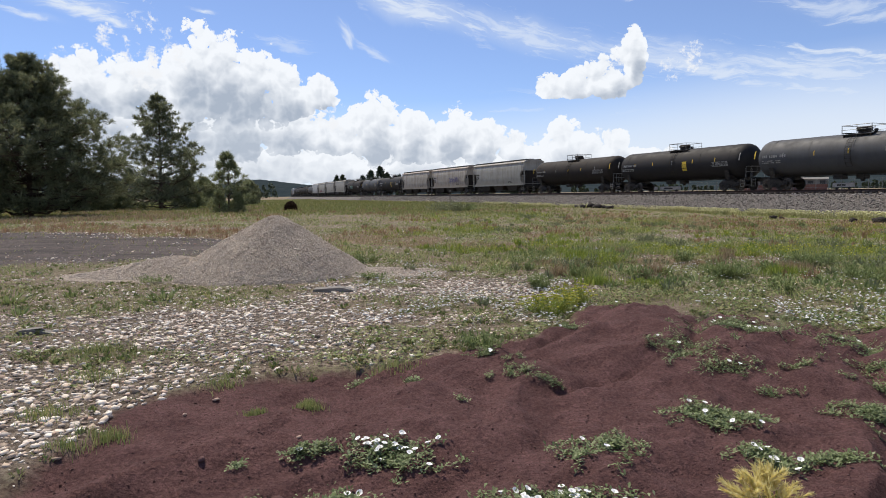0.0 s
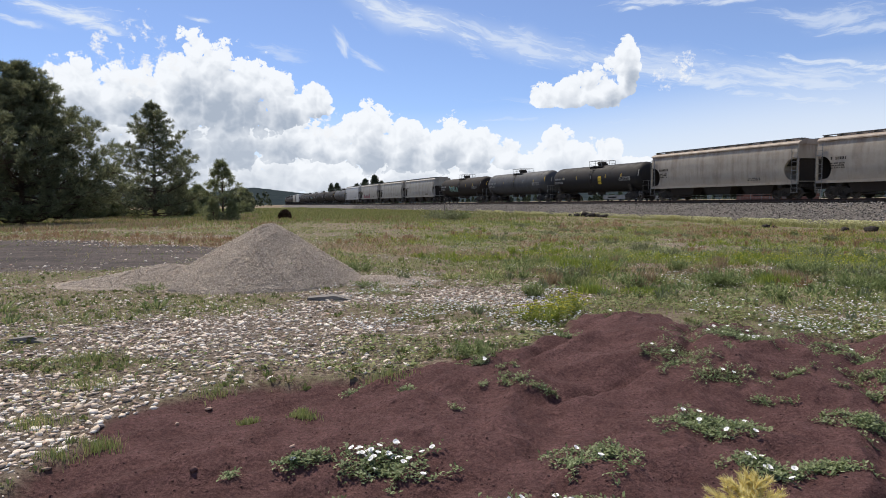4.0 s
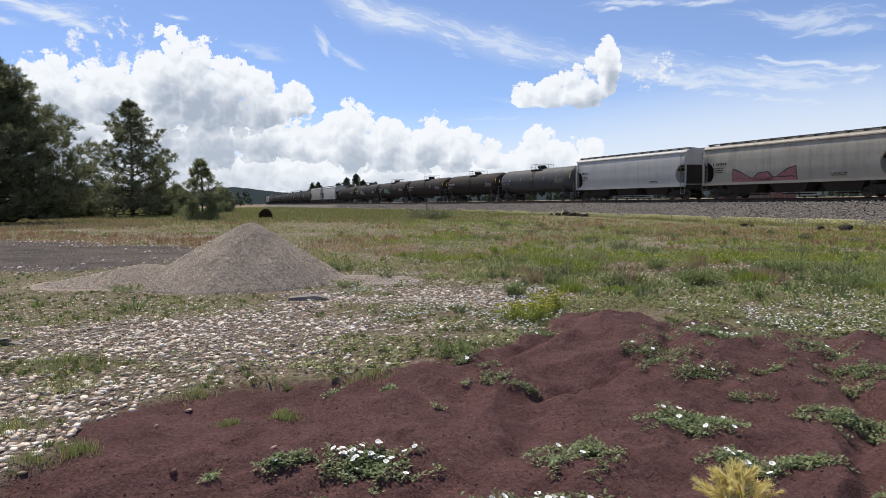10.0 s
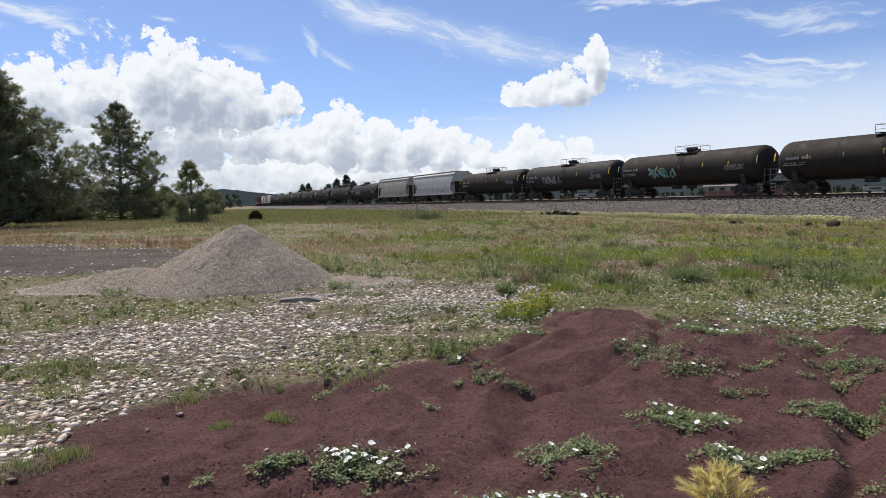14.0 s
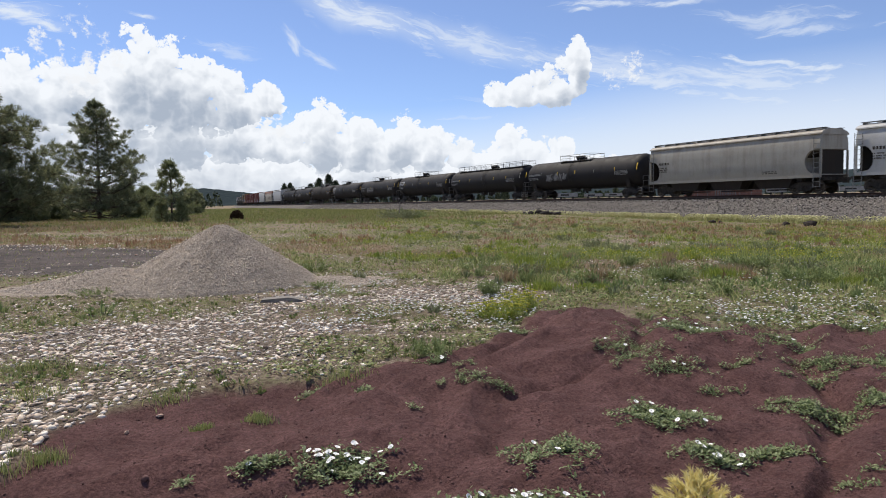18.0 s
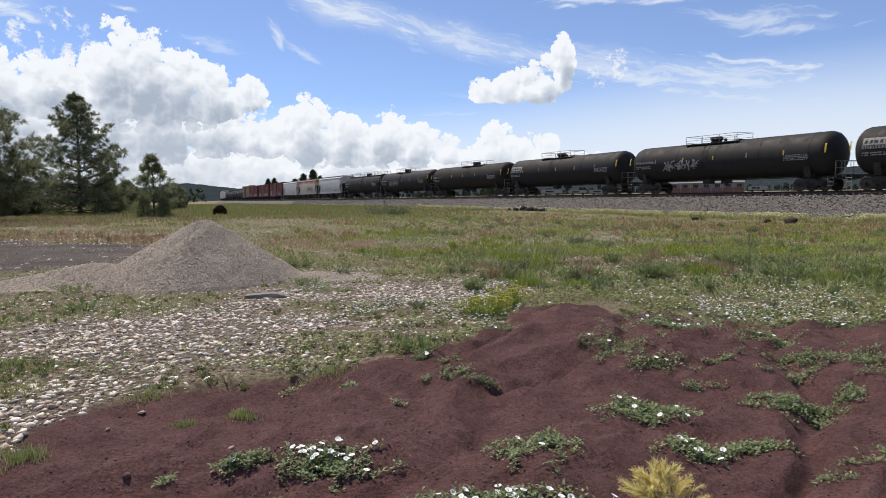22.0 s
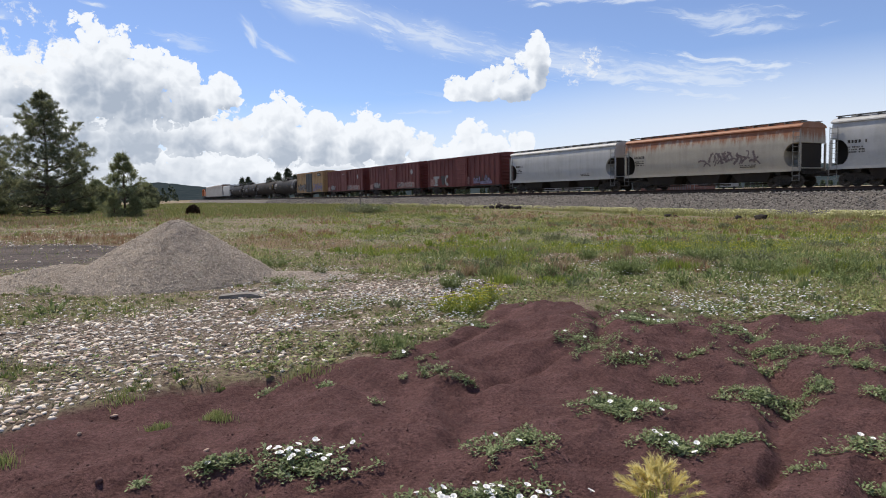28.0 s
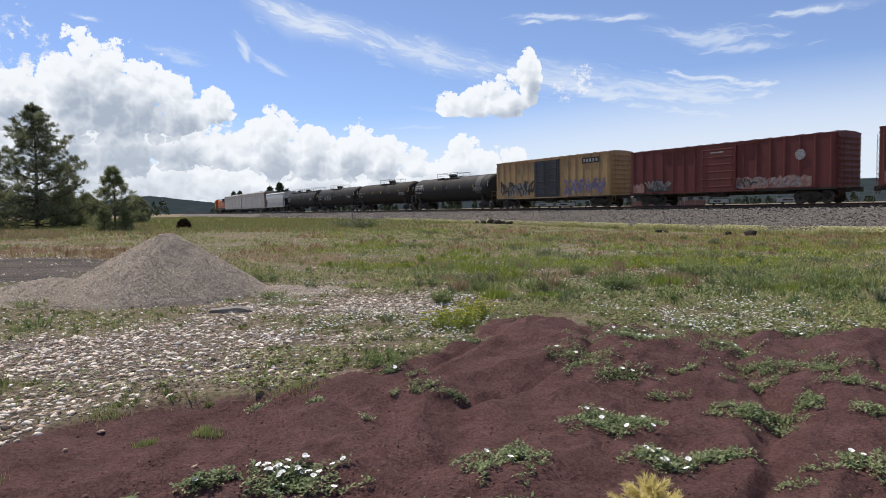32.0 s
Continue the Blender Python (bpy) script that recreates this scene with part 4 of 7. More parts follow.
    if "band" in marks:
        bm = bmesh.new()
        for k in range(20):
            a0, a1 = math.pi * (-0.15 + 1.3 * k / 20), math.pi * (-0.15 + 1.3 * (k + 1) / 20)
            q = [(x, -(r + 0.01) * math.cos(a), cz + (r + 0.01) * math.sin(a)) for x, a in ((half - 3.0, a0), (half - 1.9, a0), (half - 1.9, a1), (half - 3.0, a1))]
            bm.faces.new([bm.verts.new(p) for p in q])
        part("paint_band", bm, TANK_GREY, car, "band of greyer paint")
    trucks(car, half - 1.75, half + 0.7)
    return car


def hopper_car(paint, label, half=8.35, marks="plain", seed=0):
    """A covered hopper with curved sides, sloped ends and bottom chutes."""
    rng = random.Random(seed)
    car = thing("hopper_car", label, "hopper car", "freight train")
    levels = (1.30, 1.36, 1.46, 1.62, 1.85, 2.15, 2.45, 2.70, 2.88, 2.99, 3.04, 3.08, 3.5, 3.82, 4.02, 4.12)
    waist = [(float(np.interp(z, (1.3, 2.1, 3.2, 3.7, 4.12), (1.47, 1.585, 1.60, 1.57, 1.44))), z) for z in levels]

    def reach(z):
        """Half the length of the side at a height: the ends have a round bay below the end sheet."""
        if z > 3.05 or z < 1.37:
            return half - 0.12
        return half - 0.50 - 0.75 * math.sqrt(max(0.0, 1 - ((z - 2.2) / 0.85) ** 2))
    bm = bmesh.new()
    rows = []
    for y, z in waist:
        e = reach(z)
        xs = (-e, -half + 2.6, -half * 0.35, half * 0.35, half - 2.6, e)
        rows.append([[bm.verts.new((x, o * y, z)) for x in xs] for o in (-1, 1)])
    for lo, hi in zip(rows, rows[1:]):
        for o in (0, 1):
            for k in range(5):
                bm.faces.new((lo[o][k], lo[o][k + 1], hi[o][k + 1], hi[o][k]))
        for k in (0, 5):
            bm.faces.new((lo[0][k], lo[1][k], hi[1][k], hi[0][k]))
    for row in (rows[0], rows[-1]):
        for k in range(5):
            bm.faces.new((row[0][k], row[0][k + 1], row[1][k + 1], row[1][k]))
    part("hopper_body", bm, paint, car, soft=40)
    bm = bmesh.new()
    eave = [(1.44, 4.11), (1.57, 4.14), (1.55, 4.22), (1.36, 4.35), (1.0, 4.46), (0.62, 4.52)]
    prism(bm, [(-y, z) for y, z in eave] + [(y, z) for y, z in reversed(eave)], -half + 0.06, half - 0.06, "x")
    part("roof", bm, paint, car)
    # slope sheets inside the bays, corner posts, ladders, sills
    for sgn in (-1, 1):
        bm = bmesh.new()
        # near-black instead of the car's paint: the bay's shade is put into the colour
        prism(bm, [(sgn * (half - 0.7), 3.0), (sgn * (half - 0.75), 3.03), (sgn * (half - 2.5), 1.36), (sgn * (half - 2.4), 1.34)], -1.40, 1.40)
        part("slope_sheet", bm, STEEL_DARK, car)
        bm = bmesh.new()
        # the wall's brown-black likewise paints in the shade under the end sheet
        box(bm, *sorted((sgn * (half - 0.30), sgn * (half - 0.24))), -1.28, 1.28, 1.1, 3.06)
        part("end_wall", bm, TANK_BROWN, car)
        xe = sgn * (half - 0.05)
        for y in (-1.57, 1.47):
            bm = bmesh.new()
            box(bm, *sorted((xe, xe - sgn * 0.13)), y, y + 0.10, 1.32, 3.06)
            part("corner_post", bm, paint, car)
        bm = bmesh.new()
        xl = xe - sgn * 0.02
        for dx in (0.0, 0.5):
            tube(bm, (xl - sgn * dx, -1.64, 0.45), (xl - sgn * dx, -1.64, 3.9), 0.025, 5)
        for k in range(11):
            tube(bm, (xl, -1.64, 0.5 + 0.33 * k), (xl - sgn * 0.5, -1.64, 0.5 + 0.33 * k), 0.018, 4)
        part("ladder", bm, GALVANISED, car)
        bm = bmesh.new()
        x0, x1 = sorted((sgn * (half - 3.2), sgn * (half + 0.2)))
        box(bm, x0, x1, -0.35, 0.35, 0.75, 1.1)
        box(bm, x0 if sgn < 0 else x1 - 0.15, x0 + 0.15 if sgn < 0 else x1, -1.5, 1.5, 0.92, 1.12)
        box(bm, *sorted((sgn * (half - 1.95), sgn * (half - 1.55))), -1.45, 1.45, 0.9, 1.25)
        part("draft_sill", bm, STEEL_DARK, car)
    bm = bmesh.new()
    for y in (-1.62, 1.50):
        box(bm, -half + 0.05, half - 0.05, y, y + 0.12, 1.12, 1.32)
    part("side_sill", bm, paint, car)
    # chutes
    bays = np.linspace(-half + 3.9, half - 3.9, 3)
    for x in bays:
        bm = bmesh.new()
        w = 1.72
        for y0 in (-1.42, 0.12):
            top, low = [(x - w, y0, 1.3), (x + w, y0, 1.3), (x + w, y0 + 1.3, 1.3), (x - w, y0 + 1.3, 1.3)], [(x - 1.2, y0 + 0.2, 0.45), (x + 1.2, y0 + 0.2, 0.45), (x + 1.2, y0 + 1.1, 0.45), (x - 1.2, y0 + 1.1, 0.45)]
            a, b = [bm.verts.new(p) for p in top], [bm.verts.new(p) for p in low]
            bm.faces.new(a), bm.faces.new(b)
            for k in range(4):
                bm.faces.new((a[k], a[(k + 1) % 4], b[(k + 1) % 4], b[k]))
        box(bm, x - 0.5, x + 0.5, -1.25, 1.25, 0.28, 0.38)
        part("discharge_chute", bm, TANK_BROWN, car)
    # running board and hatches
    bm = bmesh.new()
    box(bm, -half + 0.15, half - 0.15, -1.15, -0.72, 4.57, 4.61)
    box(bm, -half + 0.15, half - 0.15, 0.72, 1.15, 4.57, 4.61)
    for x in np.linspace(-half + 0.3, half - 0.3, 14):
        box(bm, x - 0.03, x + 0.03, -1.15, 1.15, 4.36, 4.57)
    part("running_board", bm, GALVANISED, car)
    for x in np.linspace(-half + 1.8, half - 1.8, 6):
        bm = bmesh.new()
        box(bm, x - 1.1, x + 1.1, -0.32, 0.32, 4.50, 4.66)
        part("roof_hatch", bm, paint, car)
    bm = bmesh.new()
    bars(bm, -half + 1.2, -half + 2.4, 2.75, 0.20, -1.612, rng)
    bars(bm, -half + 1.2, -half + 2.2, 2.45, 0.10, -1.612, rng, rows=3)
    bars(bm, half - 4.6, half - 3.4, 1.65, 0.08, -1.60, rng, rows=2)
    tagged(part("stencilling", bm, STEEL_DARK, car), kind="stuff")
    place = lambda x, z: (x, -1.612 if z > 2.1 else -1.612 + (2.1 - z) * 0.14, z)
    if "scrawl" in marks:
        bm = bmesh.new()
        scrawl(bm, 0.5, 4.6, 1.75, 2.75, rng, place, 24)
        tagged(part("graffiti", bm, SPRAY_BROWN if paint is HOPPER_RUST else SPRAY_PURPLE, car, "sprayed scrawl"), kind="stuff")
    if "rose" in marks:
        for tone, grow, lift in ((SPRAY_DARK, 0.07, 0.0), (SPRAY_ROSE, 0.0, 0.006)):
            bm = bmesh.new()
            for x0, x1, p, q, h0, h1 in ((-4.9, -2.6, -4.8, -4.5, 2.35, 2.25), (-3.3, -1.0, -2.4, -1.6, 1.95, 2.0), (-1.4, 0.8, 0.2, 0.75, 2.2, 2.35), (-4.9, 0.8, -4.6, 0.5, 1.55, 1.6)):
                quad = [(x0 - grow, 1.34), (x1 + grow, 1.34), (q + grow, h1 + grow), (p - grow, h0 + grow)]
                bm.faces.new([bm.verts.new((x, y - lift, z)) for x, y, z in (place(*c) for c in quad)])
            tagged(part("graffiti", bm, tone, car, "rose and black sprayed shapes"), kind="stuff")
    trucks(car, half - 1.6, half + 0.85)
    return car


def box_car(paint, door_paint, label, half=9.6, high=4.42, marks="roundel", seed=0):
    """A boxcar with ribbed sides, ribbed ends and a sliding door."""
    rng = random.Random(seed)
    car = thing("boxcar", label, "boxcar", "freight train")
    w = 1.5
    bm = bmesh.new()
    box(bm, -half, half, -w, w, 1.05, high - 0.12)
    bmesh.ops.bevel(bm, geom=[e for e in bm.edges if abs(e.verts[0].co.z - e.verts[1].co.z) > 1], offset=0.08, segments=2, affect="EDGES")
    part("car_body", bm, paint, car)
    bm = bmesh.new()
    prism(bm, [(-w - 0.03, high - 0.12), (-w - 0.03, high - 0.04), (-0.6, high + 0.06), (0.6, high + 0.06), (w + 0.03, high - 0.04), (w + 0.03, high - 0.12)], -half + 0.02, half - 0.02, "x")
    for x in np.linspace(-half + 0.5, half - 0.5, 15):
        prism(bm, [(-w, high - 0.03), (-0.6, high + 0.075), (0.6, high + 0.075), (w, high - 0.03), (0.6, high + 0.11), (-0.6, high + 0.11)], x - 0.04, x + 0.04, "x")
    part("roof", bm, paint, car)
    # side posts
    door = (-1.55, 1.55) if door_paint is not BOX_DOOR else (-1.9, 1.9)
    for y, o in ((-w, -1), (w, 1)):
        for x in np.linspace(-half + 0.35, half - 0.35, 17):
            if door[0] - 0.2 < x < door[1] + 0.2:
                continue
            bm = bmesh.new()
            y0, y1 = sorted((y, y + o * 0.05))
            prism(bm, [(x - 0.10, y), (x - 0.05, y + o * 0.055), (x + 0.05, y + o * 0.055), (x + 0.10, y)], 1.12, high - 0.16, "z")
            part("side_post", bm, paint, car)
    for k in ((0,) if door_paint is not BOX_DOOR else (-1, 1)):
        bm = bmesh.new()
        x0, x1 = (door[0], door[1]) if k == 0 else ((door[0], 0.0) if k < 0 else (0.02, door[1]))
        box(bm, x0, x1, -w - 0.11, -w - 0.03, 1.1, high - 0.28)
        door_leaf = part("sliding_door", bm, door_paint, car)
        for z in np.linspace(1.4, high - 0.5, 6):
            bm = bmesh.new()
            prism(bm, [(-w - 0.11, z - 0.07), (-w - 0.122, z), (-w - 0.11, z + 0.07)], x0 + 0.15, x1 - 0.15, "x")
            part("rib", bm, door_paint, door_leaf)
        for x in (x0 + 0.3, x1 - 0.3):
            bm = bmesh.new()
            tube(bm, (x, -w - 0.16, 1.1), (x, -w - 0.16, high - 0.35), 0.022, 5)
            part("locking_bar", bm, door_paint, door_leaf)
    bm = bmesh.new()
    box(bm, -half * 0.62, half * 0.35, -w - 0.14, -w - 0.02, 1.0, 1.09)
    box(bm, -half * 0.62, half * 0.35, -w - 0.12, -w - 0.02, high - 0.28, high - 0.2)
    part("door_track", bm, paint, car)
    # ribbed ends
    for sgn in (-1, 1):
        bm = bmesh.new()
        x = sgn * half
        for z in np.linspace(1.35, high - 0.4, 9):
            prism(bm, [(x, z - 0.14), (x + sgn * 0.07, z), (x, z + 0.14)], -w + 0.15, w - 0.15)
        part("end_ribs", bm, paint, car)
        bm = bmesh.new()
        for y in (-w + 0.12, -w + 0.55):
            tube(bm, (x + sgn * 0.13, y, 0.5), (x + sgn * 0.13, y, high - 0.5), 0.02, 5)
        for k in range(9):
            tube(bm, (x + sgn * 0.13, -w + 0.12, 0.6 + 0.4 * k), (x + sgn * 0.13, -w + 0.55, 0.6 + 0.4 * k), 0.016, 4)
        part("end_ladder", bm, paint, car)
    bm = bmesh.new()
    box(bm, -half, half, -0.35, 0.35, 0.72, 1.05)
    for x in np.linspace(-half + 3.5, half - 3.5, 6):
        box(bm, x - 0.1, x + 0.1, -1.45, 1.45, 0.86, 1.05)
    box(bm, -1.2, 0.2, -1.0, -0.4, 0.6, 0.95)
    for y in (-w, w - 0.1):
        box(bm, -half, half, y, y + 0.1, 0.93, 1.06)
    part("underframe", bm, STEEL_DARK, car)
    if marks == "roundel":
        bm = bmesh.new()
        lathe(bm, [(-w - 0.062, 0.36), (-w - 0.058, 0.36)], 24, (half - 2.4, 0, 3.35), "y")
        part("roundel", bm, PAINT_WHITE, car, "white painted roundel")
        bm = bmesh.new()
        box(bm, -0.6, 0.55, -w - 0.158, -w - 0.153, high - 0.75, high - 0.65)
        part("door_stencil", bm, PAINT_WHITE, car)
    elif marks == "plate":
        bm = bmesh.new()
        box(bm, half - 3.6, half - 1.3, -w - 0.064, -w - 0.058, high - 0.95, high - 0.42)
        part("logo_plate", bm, STEEL_DARK, car, "black painted block")
        bm = bmesh.new()
        for k in range(5):
            box(bm, half - 3.4 + k * 0.4, half - 3.15 + k * 0.4, -w - 0.072, -w - 0.066, high - 0.84, high - 0.53)
        part("logo_bars", bm, PAINT_WHITE, car)
    place = lambda x, z: (x, -w - 0.066, z)
    def spray(tone, shapes, lift=0.0, label="sprayed shapes along the sill"):
        bm = bmesh.new()
        for shape in shapes:
            bm.faces.new([bm.verts.new((x, -w - 0.066 - lift, z)) for x, z in shape])
        tagged(part("graffiti", bm, tone, car, label), kind="stuff")

    def blot(x0, x1, z0, z1, seed_of, n=14):
        """A ragged patch, like a worn sprayed field."""
        r = random.Random(seed_of)
        top = [(x0 + (x1 - x0) * k / n, z1 - (z1 - z0) * 0.35 * r.random()) for k in range(n + 1)]
        return [(x0, z0), (x1, z0), *reversed(top)]

    def arc(cx, cz, r0, r1, a0, a1, n=10):
        turn = [radians(a0 + (a1 - a0) * k / n) for k in range(n + 1)]
        return [[(cx + r0 * math.cos(p) * 0.8, cz + r0 * math.sin(p)), (cx + r1 * math.cos(p) * 0.8, cz + r1 * math.sin(p)), (cx + r1 * math.cos(q) * 0.8, cz + r1 * math.sin(q)), (cx + r0 * math.cos(q) * 0.8, cz + r0 * math.sin(q))] for p, q in zip(turn, turn[1:])]
    if marks == "letters":
        spray(SPRAY_DUST, [blot(-half + 0.8, -half + 2.2, 1.2, 2.3, 1), blot(-0.6, 2.0, 1.2, 2.3, 2)])
        spray(PAINT_WHITE, [[(-6.9, 2.45), (-6.8, 2.05), (-6.45, 2.1), (-6.5, 1.45), (-6.75, 1.2), (-5.6, 1.2), (-5.85, 1.45), (-5.8, 2.1), (-5.4, 2.05), (-5.3, 2.45)]] + arc(-3.3, 1.85, 0.34, 0.72, 60, 300), 0.003, "large worn white sprayed shapes")
        spray(SPRAY_DARK, arc(-4.3, 1.8, 0.0, 0.55, 0, 360) + [blot(-4.9, -3.9, 2.0, 2.5, 4, 5)], 0.002)
        spray(SPRAY_PURPLE, [blot(2.9, 4.3, 1.3, 2.2, 5, 6), [(5.0, 1.35), (5.5, 2.3), (6.6, 1.6), (6.6, 1.3)], blot(4.3, 6.8, 1.2, 1.6, 6)], 0.002)
        bm = bmesh.new()
        scrawl(bm, 3.0, 6.4, 1.3, 2.2, rng, lambda x, z: (x, -w - 0.073, z), 12)
        tagged(part("graffiti", bm, SPRAY_DARK, car, "dark sprayed outlines"), kind="stuff")
    elif marks == "roundel":
        spray(SPRAY_DUST, [blot(-0.2, half - 1.6, 1.15, 2.05, 7, 30), blot(-half + 0.4, -half + 1.6, 1.15, 2.0, 8, 6)], 0.0, "faded pale wash along the sill")
        spray(SPRAY_DARK, arc(-half + 3.1, 1.25, 0.0, 0.95, 0, 180, 14) + [blot(-half + 2.0, -half + 4.4, 1.2, 1.6, 9)], 0.002)
        for x0, x1, z1, tone, n in ((-half + 2.1, -half + 3.9, 2.05, SPRAY_GREY, 26), (1.6, half - 2.2, 1.9, SPRAY_GREY, 26), (0.4, 3.0, 1.9, SPRAY_DARK, 10)):
            bm = bmesh.new()
            scrawl(bm, x0, x1, 1.2, z1, rng, lambda x, z: (x, -w - 0.073, z), n)
            tagged(part("graffiti", bm, tone, car, "sprayed scrawl"), kind="stuff")
    else:
        for x0, x1, z1, tone, n in ((-half + 0.8, -2.3, 2.9, SPRAY_DARK, 20), (2.3, half - 0.8, 2.7, SPRAY_PURPLE, 22), (-half + 1.2, -3.0, 2.6, SPRAY_GREY, 14)):
            bm = bmesh.new()
            scrawl(bm, x0, x1, 1.2, z1, rng, place, n)
            tagged(part("graffiti", bm, tone, car, "sprayed scrawl"), kind="stuff")
    trucks(car, half - 1.9, half + 0.8)
    return car


def autorack(label, half=13.3, seed=0):
    """A tall car carrier with rows of pierced side panels."""
    car = thing("autorack", label, "autorack", "freight train")
    high = 5.2
    bm = bmesh.new()
    box(bm, -half, half, -1.45, 1.45, 1.05, high - 0.3)
    part("car_body", bm, RACK_GREY, car)
    bm = bmesh.new()
    prism(bm, [(-1.5, high - 0.3), (-1.1, high), (1.1, high), (1.5, high - 0.3)], -half, half, "x")
    part("roof", bm, RACK_GREY, car)
    for x in np.linspace(-half, half - 2.05, 13):
        for z0, z1 in ((1.25, 2.4), (2.5, 3.6), (3.7, 4.8)):
            bm = bmesh.new()
            box(bm, x + 0.08, x + 1.97, -1.50, -1.44, z0, z1)
            part("side_panel", bm, RACK_GREY, car)
    for sgn in (-1, 1):
        bm = bmesh.new()
        box(bm, *sorted((sgn * half, sgn * (half + 0.12))), -1.4, 1.4, 1.2, high - 0.35)
        part("end_door", bm, RACK_END, car)
    bm = bmesh.new()
    box(bm, -half - 0.1, half + 0.1, -1.4, 1.4, 0.8, 1.05)
    part("underframe", bm, STEEL_DARK, car)
    trucks(car, half - 3.4, half + 0.4)
    return car


def locomotive(label, half=10.7):
    car = thing("locomotive", label, "locomotive", "freight train")
    bm = bmesh.new()
    box(bm, -half, half, -1.5, 1.5, 1.0, 1.55)
    part("frame_deck", bm, STEEL_DARK, car)
    bm = bmesh.new()
    prism(bm, [(-0.95, 1.55), (-0.95, 3.9), (-0.6, 4.3), (0.6, 4.3), (0.95, 3.9), (0.95, 1.55)], -6.6, half - 1.2, "x")
    part("long_hood", bm, LOCO_ORANGE, car)
    bm = bmesh.new()
    prism(bm, [(-1.5, 1.55), (-1.5, 4.1), (-1.0, 4.6), (1.0, 4.6), (1.5, 4.1), (1.5, 1.55)], -9.0, -6.6, "x")
    part("cab", bm, LOCO_ORANGE, car)
    bm = bmesh.new()
    prism(bm, [(-10.2, 1.55), (-10.1, 2.9), (-9.0, 3.2), (-9.0, 1.55)], -0.9, 0.9)
    part("nose", bm, LOCO_ORANGE, car)
    bm = bmesh.new()
    box(bm, -8.4, -7.2, -1.52, -1.49, 3.2, 4.0)
    part("cab_window", bm, STEEL_DARK, car)
    bm = bmesh.new()
    box(bm, half - 4.6, half - 1.4, -1.45, 1.45, 3.4, 4.55)
    part("radiator", bm, STEEL_DARK, car)
    bm = bmesh.new()
    for x in np.linspace(-6.4, half - 0.3, 10):
        tube(bm, (x, -1.45, 1.55), (x, -1.45, 2.5), 0.02, 4)
    tube(bm, (-6.4, -1.45, 2.5), (half - 0.3, -1.45, 2.5), 0.02, 4)
    part("hand_rail", bm, GALVANISED, car)
    bm = bmesh.new()
    box(bm, -3.2, 3.2, -1.3, 1.3, 0.35, 1.0)
    part("fuel_tank", bm, STEEL_DARK, car)
    trucks(car, half - 3.4, half + 0.6)
    return car


TRAIN = []


